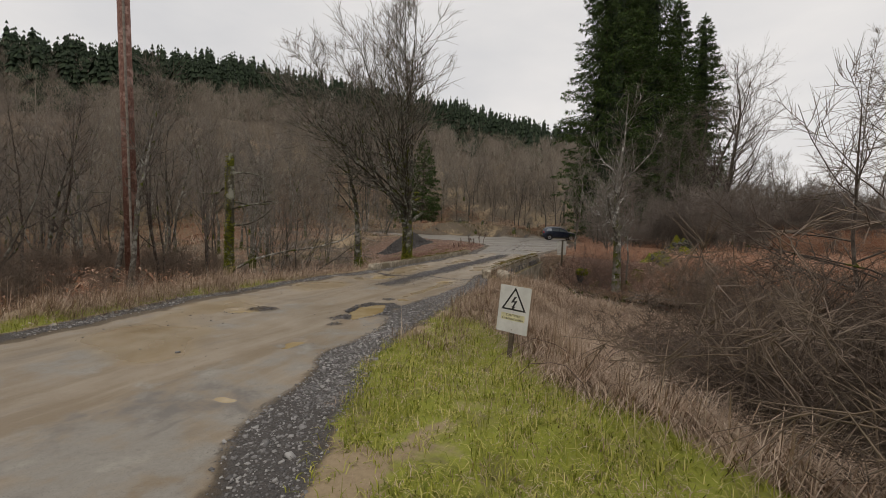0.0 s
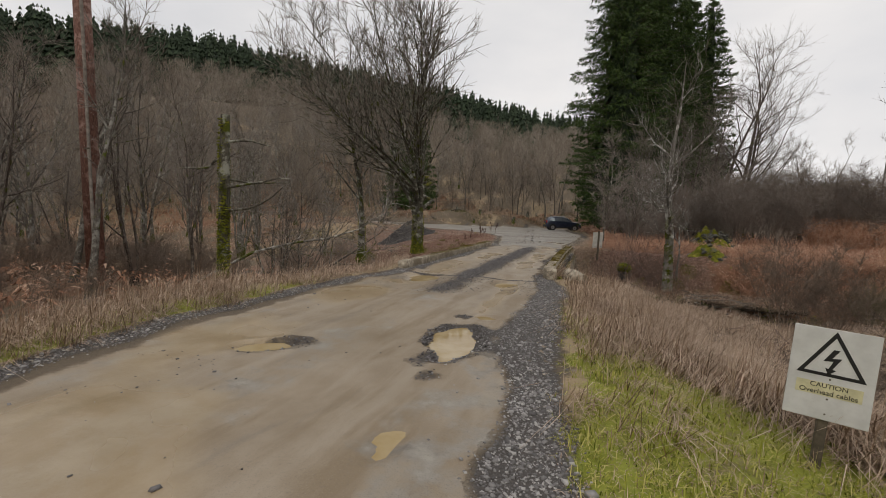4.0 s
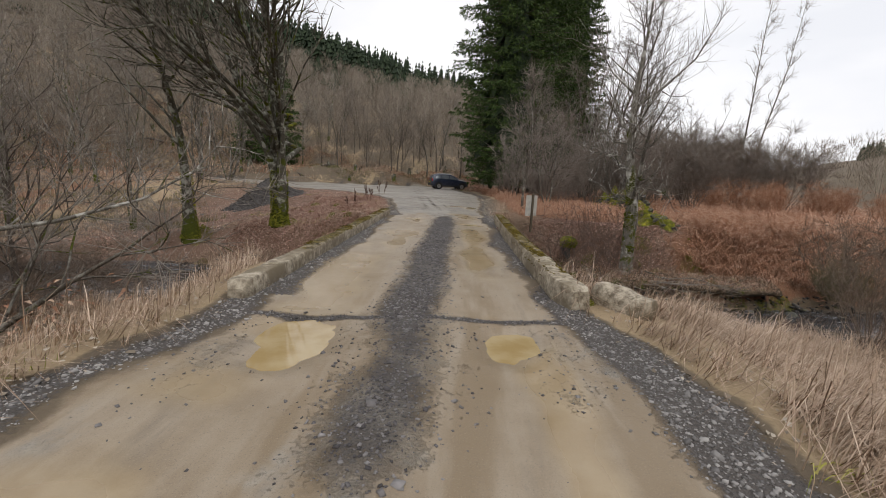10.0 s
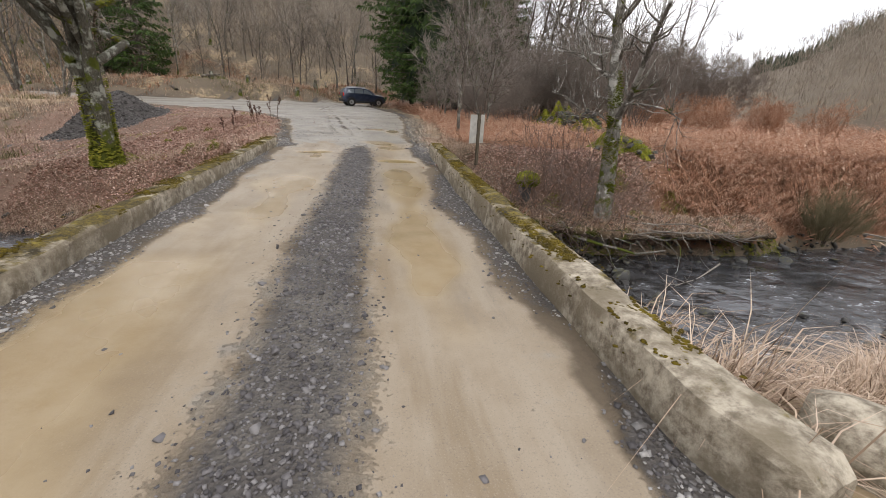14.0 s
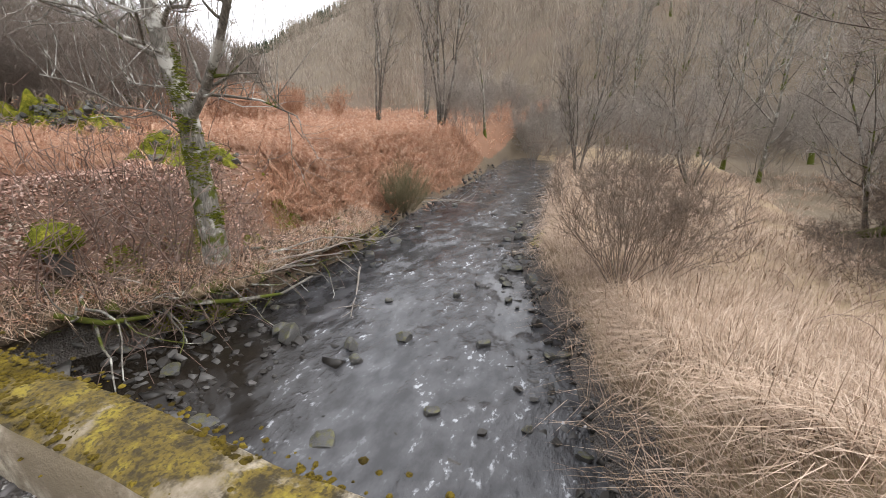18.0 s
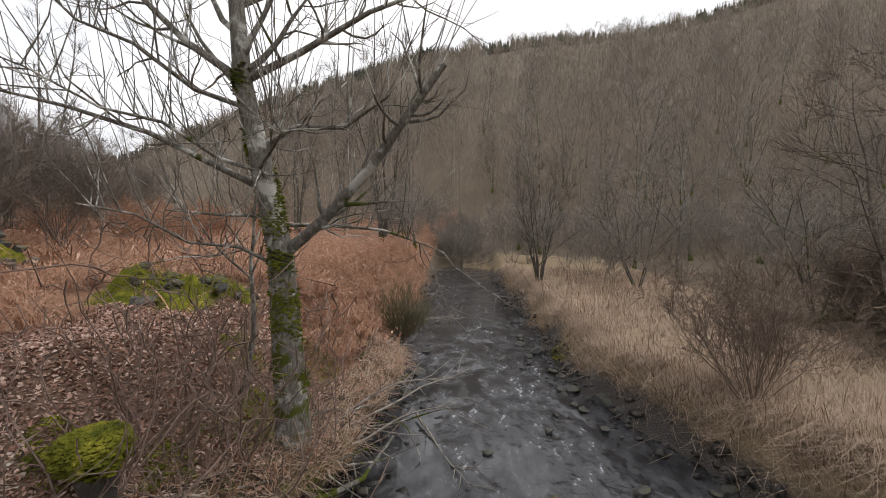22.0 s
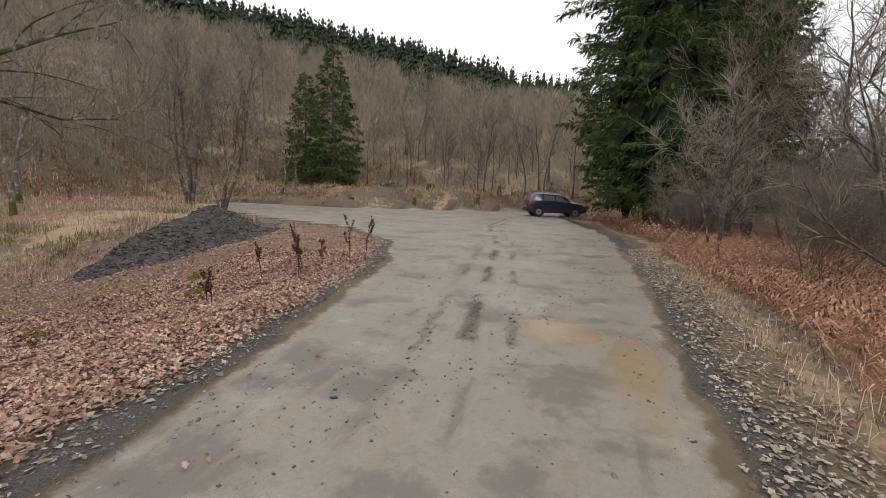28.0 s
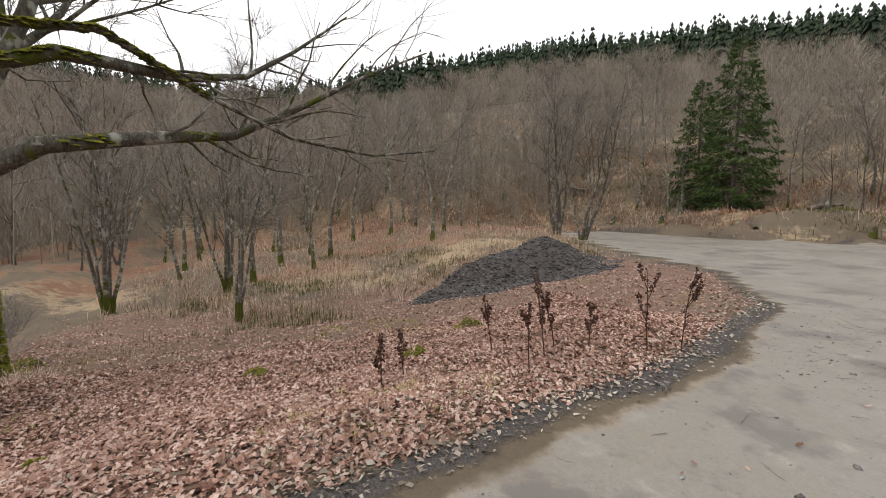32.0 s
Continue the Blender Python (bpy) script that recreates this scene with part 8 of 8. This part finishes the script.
    for _ in range(150):
        a, q = rngb.uniform(0, 6.28), rngb.rand() ** 0.6
        tall = rngb.uniform(0.9, 1.9) * (1 - 0.45 * q)
        stem = shoot(rngb, (12.6 + 0.35 * q * math.cos(a), 8.95 + 0.3 * q * math.sin(a), -1.75), (0.75 * q * math.cos(a), 0.75 * q * math.sin(a) - 0.15, 1.0), tall, 0.006, 0.002, 6, 0.09, 0.03)
        lines.append(stem)
        for _ in range(22):
            p, ax, r = along(stem, rngb.uniform(0.3, 1.0))
            lines.append(shoot(rngb, p, side_way(rngb, ax, 26), rngb.uniform(0.10, 0.34), 0.0028, 0.0012, 2, 0.08, 0.03))
    V, F = tubes(lines, 3)
    ob = thing("broom_bush", pose(0, 0, 0), "olive-brown broom bush leaning over the water", "bush")
    tagged(part("crown", mesh_of("crown", V, F, M_BROOM), None, ob), kind="stuff")
    st, sq = tubes([(np.array([[12.6, 8.95, -1.95], [12.6, 8.9, -1.3]]), np.array([0.05, 0.04]))], 6)
    part("stem", mesh_of("stem", st, sq, M_BARK_DARK), None, ob)


M_BROOM = scatter_mat("broom_leaves", (0.12, 0.11, 0.055), (0.20, 0.175, 0.10), (0.30, 0.25, 0.16), 0.8)
build_shrubs()


def dock_stalks():
    rng = np.random.RandomState(52)
    dark = plain("dead_stalk", (0.10, 0.05, 0.035), 0.9, 0, 0.3)
    rows = [(-3.75, 19.8, 1.0), (-3.55, 20.1, 1.1), (-4.15, 18.65, 1.05), (-4.3, 18.9, 0.85), (-4.75, 18.3, 0.75), (-3.95, 18.3, 0.7), (-4.05, 19.2, 0.6), (-4.9, 17.2, 0.6), (-4.4, 16.8, 0.55)]
    for x, y, h in rows:
        ob = thing("dock_stalk", pose(x, y, foot_of(x, y), rng.normal(0, 3), rng.normal(0, 3), rng.uniform(0, 360)), "dead dark brown dock stalk standing in the leaves", "plant stalk", "dock stalks")
        lines = [shoot(rng, (0, 0, -0.05), (0, 0, 1), h, 0.009, 0.003, 6, 0.05, 0)]
        for _ in range(3):
            p, ax, r = along(lines[0], rng.uniform(0.35, 0.8))
            lines.append(shoot(rng, p, side_way(rng, ax, 24), h * rng.uniform(0.2, 0.4), 0.005, 0.002, 4, 0.06, 0.1))
        v, q = tubes(lines, 5)
        part("stem", mesh_of("stem", v, q, dark), None, ob)
        seeds = []
        for ln in lines:
            for _ in range(34):
                p, ax, r = along(ln, rng.uniform(0.35, 1.0))
                seeds.append(p + rng.normal(0, 0.014, 3))
        V, F = chips(rng, np.array(seeds), rng.uniform(0.006, 0.014, len(seeds)), 1.0)
        tagged(part("seed_head", mesh_of("seed_head", V, F, dark), None, ob), kind="stuff")


dock_stalks()


def bank_roots():
    """Bare roots and fallen branches that trail over the water's edge."""
    rng = np.random.RandomState(53)
    rows = []
    for _ in range(34):
        x = rng.uniform(3.0, 7.4)
        y = float(bank_north(x)) + rng.uniform(0.0, 0.5)
        rows.append(shoot(rng, (x, y, -1.35 + rng.uniform(-0.2, 0.2)), (rng.uniform(-0.6, 1.0), -0.8, -0.25), rng.uniform(0.9, 2.2), rng.uniform(0.012, 0.03), 0.006, 8, 0.22, 0.0))
    for ln in rows:
        v, q = tubes([ln], 6)
        ob = new("trailing_root", mesh_of("trailing_root", v, q, M_BARK_BIRCH, True))
        tagged(ob, "bare crooked root trailing over the water's edge", "root", "trailing roots")
    # fallen mossy stems on the far right bank
    for k in range(5):
        a = shoot(rng, (13.3 + 0.12 * k, -1.7 - 0.1 * k, foot_of(13.3, -1.8) + 0.06), (0.75 - 0.22 * k, -0.75, 0.05 + 0.06 * k), 4.2, 0.10, 0.03, 7, 0.12, -0.01)
        v, q = tubes([a], 8)
        tagged(new("fallen_tree", mesh_of("fallen_tree", v, q, M_BARK_MOSSY, True)), "mossy fallen tree stem lying on the bank", "fallen tree", "fallen stems")
    # dead branches in the stream
    for p, d, L in (((6.6, 8.6, -1.35), (0.8, -0.55, 0.1), 2.6), ((6.9, 8.65, -1.25), (0.9, -0.3, 0.08), 2.2), ((6.2, 8.6, -1.45), (0.5, -0.9, 0.03), 1.8), ((8.6, 7.9, -2.0), (-0.9, -0.5, 0.02), 2.2), ((13.8, 8.9, -1.7), (0.4, -0.9, 0.0), 1.9), ((13.9, 9.0, -1.6), (0.8, -0.6, 0.05), 1.8)):
        b = shoot(rng, p, d, L, 0.025, 0.006, 7, 0.12, 0.0)
        kids = [b]
        for _ in range(7):
            q0, ax, r = along(b, rng.uniform(0.2, 0.95))
            kids.append(shoot(rng, q0, side_way(rng, ax, 40), rng.uniform(0.3, 0.8), 0.009, 0.003, 4, 0.15, 0.03))
        ob = thing("dead_branch", pose(0, 0, 0), "bleached dead branch caught at the stream's edge", "branch", "dead branches")
        for name, ln in [("stem", kids[0])] + [("side_shoot", k) for k in kids[1:]]:
            v, q = tubes([ln], 5)
            part(name, mesh_of(name, v, q, M_TWIG_PALE, True), None, ob)

    # arching bramble stems over the bank
    lines = []
    for _ in range(40):
        x, y = rng.uniform(3.0, 7.2), rng.uniform(8.7, 10.4)
        a = rng.uniform(-2.6, -0.4)
        L = rng.uniform(0.9, 2.2)
        t = np.linspace(0, 1, 8)
        z0 = foot_of(x, y)
        lines.append((np.stack([x + np.cos(a) * L * t * 0.8 + rng.normal(0, 0.03, 8), y + np.sin(a) * L * t * 0.8 + rng.normal(0, 0.03, 8), z0 + L * (1.3 * t - 1.55 * t * t) + rng.normal(0, 0.02, 8)], -1), np.linspace(0.007, 0.002, 8)))
    v, q = tubes(lines, 4)
    tagged(new("brambles", mesh_of("brambles", v, q, M_TWIG_RED, True)), "tangle of arching bare bramble stems on the bank", "brambles", kind="stuff")
    lines = []
    for _ in range(160):
        x, y = rng.uniform(5.4, 9.5), rng.uniform(-8, 0.5)
        z0 = foot_of(x, y)
        a, L = rng.uniform(0, 6.28), rng.uniform(0.8, 2.0)
        t = np.linspace(0, 1, 7)
        lines.append((np.stack([x + np.cos(a) * L * t * 0.8, y + np.sin(a) * L * t * 0.8, z0 + L * (1.2 * t - 1.2 * t * t)], -1) + rng.normal(0, 0.03, (7, 3)), np.linspace(0.006, 0.002, 7)))
    v, q = tubes(lines, 4)
    tagged(new("verge_brambles", mesh_of("verge_brambles", v, q, M_TWIG_RED, True)), "tangle of bare brown bramble stems in the dead grass", "brambles", kind="stuff")


bank_roots()

# ---------------------------------------------------------------- undergrowth and finer litter
def more_cover():
    rng = np.random.RandomState(71)
    brush = []
    for _ in range(64):
        x, y = rng.uniform(-14, -5.2), rng.uniform(-14, 3.4)
        brush.append((x, y, rng.uniform(0.6, 1.2)))
    shrub("wood_brush", brush, "low brown leafless brush under the trees", M_TWIG_TAN, 6, "brush under the trees", h=1.4, r=0.008, stems=10, splay=34, limbs=6, subs=3, twigs=4, thick=0.8, crook=0.16)
    spots = []
    for _ in range(34):
        x = rng.uniform(23, 40)
        side = rng.rand() < 0.5
        y = float(bank_south(x)) - rng.uniform(0.5, 6) if side else float(bank_north(x)) + rng.uniform(0.3, 5)
        spots.append((x, y, rng.uniform(0.7, 1.3)))
    for _ in range(16):
        spots.append((rng.uniform(31, 37), rng.uniform(7.2, 10.0), rng.uniform(0.6, 1.0)))
    for _ in range(5):
        x = rng.uniform(-17, -9.5)
        spots.append((x, float(bank_north(x)) + rng.uniform(0.1, 1.4), rng.uniform(0.45, 0.8)))
    shrub("stream_scrub", spots, "hazy grey-brown scrub along the far stream bank", M_TWIG_PALE, 7, "far stream scrub", h=3.2, r=0.02, stems=7, splay=28, limbs=7, subs=3, twigs=5, twig_len=0.5)
    hill_scrub = []
    for _ in range(60):
        x, y = rng.uniform(13, 34), rng.uniform(-22, 3.0)
        if y < bank_south(x) - 2.5 and x > 15.5 - 0.2 * y:
            hill_scrub.append((x, y, rng.uniform(0.7, 1.5)))
    shrub("hillside_scrub", hill_scrub, "pale grey leafless scrub on the hillside", M_TWIG_PALE, 8, "hillside scrub", h=3.0, r=0.018, stems=6, splay=32, limbs=8, reach=0.4, angle=48, subs=4, twigs=5, twig_len=0.4)
    # grass and fronds that hang over the cut bank
    x = rng.uniform(3.0, 24, 1500)
    y = bank_north(x) + rng.uniform(0.25, 1.4, 1500)
    fringe = np.stack([x, y, ground_at(x, y)], -1)
    tufts("bank_fringe", 12, fringe[::2][(fringe[::2, 0] > 7) | (rng.rand(750) < 0.3)], 12, 0.12, 0.26, 0.0035, 0.95, M_STRAW, "dead grass hanging over the cut bank", -1.57)
    tufts("rust_fringe", 13, fringe[(fringe[:, 0] > 7.5)][1::3], 10, 0.14, 0.32, 0.005, 0.9, M_BRACKEN, "rust-brown fronds hanging over the cut bank", -1.57)
    x = rng.uniform(3.2, 24, 1500)
    y = bank_south(x) - rng.uniform(0.3, 0.9, 1500)
    tufts("south_fringe", 18, np.stack([x, y, ground_at(x, y)], -1), 13, 0.10, 0.5, 0.004, 1.15, M_STRAW, "dead grass hanging over the water from the bank", 1.57)
    x = rng.uniform(-14, -2.4, 700)
    y = bank_north(x) + rng.uniform(0.1, 0.9, 700)
    tufts("west_fringe", 14, np.stack([x, y, ground_at(x, y)], -1), 14, 0.08, 0.4, 0.004, 0.9, M_STRAW, "dead grass hanging over the cut bank", -1.57)
    x = rng.uniform(-14, -2.4, 900)
    y = bank_south(x) - rng.uniform(0.0, 1.6, 900)
    tufts("west_bank_grass", 15, np.stack([x, y, ground_at(x, y)], -1), 16, 0.09, 0.5, 0.004, 0.9, M_STRAW, "matted straw-coloured grass on the stream bank", 1.57)
    # ground ivy and moss tufts round the foot of the bank tree
    P = sample(rng, 5200, 4.2, 7.0, 8.5, 10.3, lambda x, y: sstep(0.1, 0.5, fnoise(x, y, 1.3, 2)) * sstep(1.3, 0.3, np.hypot((x - 5.6) * 0.8, y - 9.1)))
    n = len(P)
    a, s = rng.uniform(0, 6.28, n), rng.uniform(0.012, 0.03, n)
    leaf = np.array([[0, 0, 0], [0.7, 0.5, 0.1], [0.4, 1.3, 0.0], [0, 1.9, -0.15], [-0.4, 1.3, 0.0], [-0.7, 0.5, 0.1]])
    L = leaf[None] * s[:, None, None]
    X, Y = L[..., 0] * np.cos(a)[:, None] - L[..., 1] * np.sin(a)[:, None], L[..., 0] * np.sin(a)[:, None] + L[..., 1] * np.cos(a)[:, None]
    V = P[:, None] + np.stack([X, Y, L[..., 2] + (0.03 + 0.25 * rng.rand(n) ** 2)[:, None]], -1)
    i = np.arange(n * 6).reshape(n, 6)
    tagged(new("ivy", mesh_of("ivy", V.reshape(-1, 3), np.concatenate([i[:, [0, 1, 2, 3]], i[:, [0, 3, 4, 5]]]), M_IVY)), "low green ivy round the foot of the bank tree", "ivy", kind="stuff")
    # grey crumbled leaves along the edges of the track
    def shoulder(x, y):
        o = -road_in(x, y)
        return sstep(-0.25, 0.1, o) * sstep(1.2, 0.5, o + 0.4 * fnoise(x, y, 0.7, 2))
    P = np.concatenate([sample(rng, 30000, -6, -1.5, 11, 25, shoulder), sample(rng, 30000, 1.5, 3.8, 10.2, 26, shoulder), sample(rng, 16000, 2.0, 4.6, 10.5, 13.2, lambda x, y: (road_in(x, y) < -0.1) * (0.2 + 0.6 * (fnoise(x, y, 1.1, 2) > 0))), sample(rng, 2500, 2, 3.6, -6, 1, lambda x, y: 0.3 * shoulder(x, y)), sample(rng, 3500, -3, -1.2, -9, 1, lambda x, y: 0.4 * shoulder(x, y))])
    n = len(P)
    s = np.clip(rng.lognormal(-4.0, 0.4, n), 0.007, 0.032)
    a, tilt = rng.uniform(0, 6.28, n), rng.normal(0, 0.4, n)
    q = np.array([[-0.5, -1, 0], [0.5, -0.8, 0.1], [0.7, 0.3, 0.25], [0.1, 1, 0], [-0.7, 0.2, 0.2]])
    L = q[None] * s[:, None, None] * rng.uniform(0.6, 1.3, (n, 5, 1))
    X, Y = L[..., 0] * np.cos(a)[:, None] - L[..., 1] * np.sin(a)[:, None], L[..., 0] * np.sin(a)[:, None] + L[..., 1] * np.cos(a)[:, None]
    V = P[:, None] + np.stack([X, Y, L[..., 2] + L[..., 0] * tilt[:, None] + 0.008 + 0.02 * rng.rand(n)[:, None]], -1)
    i = np.arange(n * 5).reshape(n, 5)
    tagged(new("leaf_debris", mesh_of("leaf_debris", V.reshape(-1, 3), np.concatenate([i[:, [0, 1, 2, 3]]]), M_DEBRIS)), "grey-brown crumbled leaves along the track's shoulder", "leaf litter", kind="stuff")
    # small tufts of living grass and moss among the leaves
    patch = sample(rng, 2600, -10, -2.4, 12, 24, lambda x, y: 0.9 * sstep(0.25, 0.6, fnoise(x, y, 0.55, 2)) * (road_in(x, y) < -0.5))
    tufts("litter_grass", 16, patch, 10, 0.05, 0.12, 0.0035, 0.7, M_GRASS, "small tufts of green grass among the fallen leaves")
    tufts("litter_straw", 17, sample(rng, 1100, -12, -2.6, 11.5, 24, lambda x, y: 0.6 * sstep(0.1, 0.6, fnoise(x, y, 0.8, 2)) * (road_in(x, y) < -0.6)), 8, 0.06, 0.28, 0.003, 0.75, M_STRAW, "thin straw-coloured grass among the fallen leaves")
    # small dead twigs lying on the track and in the litter
    lines = []
    for _ in range(300):
        if rng.rand() < 0.08:
            x, y = rng.uniform(-3.0, 1.8), rng.uniform(13, 24)
        else:
            x, y = (rng.uniform(-7, -1.8) if rng.rand() < 0.6 else rng.uniform(2.0, 6.5)), rng.uniform(9.5, 24)
        if 0.5 < y < 11.2 and not -1.5 < x < 1.9:
            continue
        z = foot_of(x, y) + 0.012
        b = rng.uniform(0, 6.28)
        lines.append(shoot(rng, (x, y, z), (math.cos(b), math.sin(b), 0.02), rng.uniform(0.06, 0.28), rng.uniform(0.002, 0.0045), 0.0015, 3, 0.14, 0.0))
    v, f = tubes(lines, 4)
    tagged(new("fallen_twigs", mesh_of("fallen_twigs", v, f, M_TWIG)), "small dead twigs scattered over the track and litter", "twigs", kind="stuff")
    # the crooked root at the water's edge
    for pts, r, mat, label in (([(5.0, 9.2, -1.45), (5.4, 8.75, -1.62), (5.85, 8.4, -1.7), (6.2, 8.15, -1.72), (6.6, 8.2, -1.85), (7.2, 8.0, -1.7)], 0.045, M_BARK_BIRCH, "thick crooked root along the water's edge"),
                               ([(4.0, 9.5, -1.35), (4.4, 9.25, -1.6), (4.9, 9.1, -1.7), (5.2, 9.2, -1.55)], 0.05, M_BARK_MOSSY, "mossy green root along the water's edge")):
        v, f = tubes([(np.array(pts), np.linspace(r, r * 0.45, len(pts)))], 8)
        tagged(new("water_root", mesh_of("water_root", v, f, mat, True)), label, "root", "roots at the water")


more_cover()


def bank_lip():
    """The turf edge that overhangs the water under the bank tree."""
    turf = bark_mat("bank_turf", (0.085, 0.062, 0.042), (0.17, 0.125, 0.08), 0.85)
    xs = np.arange(2.75, 10.6, 0.07)
    cross = np.array([[0.75, -1.02], [0.45, -1.17], [0.2, -1.27], [-0.02, -1.33], [-0.2, -1.41], [-0.27, -1.5], [-0.2, -1.58], [0.0, -1.63], [0.35, -1.7]])
    X = xs[:, None] + 0 * cross[None, :, 0]
    wave = 0.14 * fnoise(xs, xs * 0.3, 0.9, 3)[:, None]
    Y = bank_north(xs)[:, None] + cross[None, :, 0] + wave
    Z = cross[None, :, 1] + 0.06 * fnoise(X * 1.0, Y, 1.6, 3) + 0.025 * fnoise(X, Y * 2 + cross[None, :, 1] * 5, 6.0, 2)
    Z[:, 0] = ground_at(X[:, 0], Y[:, 0]) - 0.04
    Z[:, 1] = np.maximum(Z[:, 1], ground_at(X[:, 1], Y[:, 1]) + 0.01)
    i = np.arange(X.size).reshape(X.shape)
    q = np.stack([i[:-1, :-1], i[1:, :-1], i[1:, 1:], i[:-1, 1:]], -1).reshape(-1, 4)
    tagged(new("bank_lip", mesh_of("bank_lip", np.stack([X, Y, Z], -1).reshape(-1, 3), q, turf, True)), "overhanging mossy turf edge of the stream bank", "bank", kind="structure")
    # leaves and roots on the lip
    rng = np.random.RandomState(77)
    n = 2600
    a = rng.uniform(0, len(xs) - 2, n)
    b = rng.uniform(0.2, 3.6, n)
    ia, ib = a.astype(int), b.astype(int)
    P = np.stack([X[ia, ib], Y[ia, ib], Z[ia, ib]], -1) * (1 - (b - ib))[:, None] + np.stack([X[ia, ib + 1], Y[ia, ib + 1], Z[ia, ib + 1]], -1) * (b - ib)[:, None]
    P[:, 0] += rng.uniform(0, 0.07, n)
    s, t = rng.uniform(0.014, 0.034, n), rng.uniform(0, 6.28, n)
    quad = np.array([[-0.5, -1, 0], [0.6, -0.7, 0.2], [0.5, 0.8, 0.1], [-0.6, 0.7, 0.25]])
    L = quad[None] * s[:, None, None]
    V = P[:, None] + np.stack([L[..., 0] * np.cos(t)[:, None] - L[..., 1] * np.sin(t)[:, None], L[..., 0] * np.sin(t)[:, None] + L[..., 1] * np.cos(t)[:, None], L[..., 2] + 0.012], -1)
    tagged(new("lip_leaves", mesh_of("lip_leaves", V.reshape(-1, 3), np.arange(n * 4).reshape(n, 4), M_LEAF)), "brown leaves caught on the turf edge", "leaf litter", kind="stuff")
    for name, mat, count, tall, label in (("lip_grass", M_STRAW, 3200, 0.34, "dead grass hanging from the turf edge"), ("lip_fronds", M_BRACKEN, 900, 0.38, "rust-brown fronds hanging from the turf edge")):
        a, b = rng.uniform(0, len(xs) - 2, count), rng.uniform(0.3, 4.6, count)
        ia, ib = a.astype(int), b.astype(int)
        fa = (b - ib)[:, None]
        B = np.stack([X[ia, ib], Y[ia, ib], Z[ia, ib]], -1) * (1 - fa) + np.stack([X[ia, ib + 1], Y[ia, ib + 1], Z[ia, ib + 1]], -1) * fa
        V, F = blades(rng, B, tall * rng.uniform(0.5, 1.3, count), rng.uniform(0.003, 0.007, count), np.clip(rng.normal(1.0, 0.35, count), 0.1, 1.3), -1.57 + rng.normal(0, 0.9, count))
        tagged(new(name, mesh_of(name, V, F, mat)), label, "grass", kind="stuff")
    lines = []
    for _ in range(60):
        x = rng.uniform(2.9, 7.6)
        y = float(bank_north(x)) - rng.uniform(0.0, 0.25)
        lines.append(shoot(rng, (x, y, -1.42), (rng.normal(0.3, 0.7), -0.5, -0.35), rng.uniform(0.3, 0.9), rng.uniform(0.004, 0.011), 0.002, 6, 0.3, -0.02))
    v, f = tubes(lines, 5)
    tagged(new("hanging_roots", mesh_of("hanging_roots", v, f, M_TWIG_TAN, True)), "thin roots hanging from the turf edge", "roots", kind="stuff")


bank_lip()
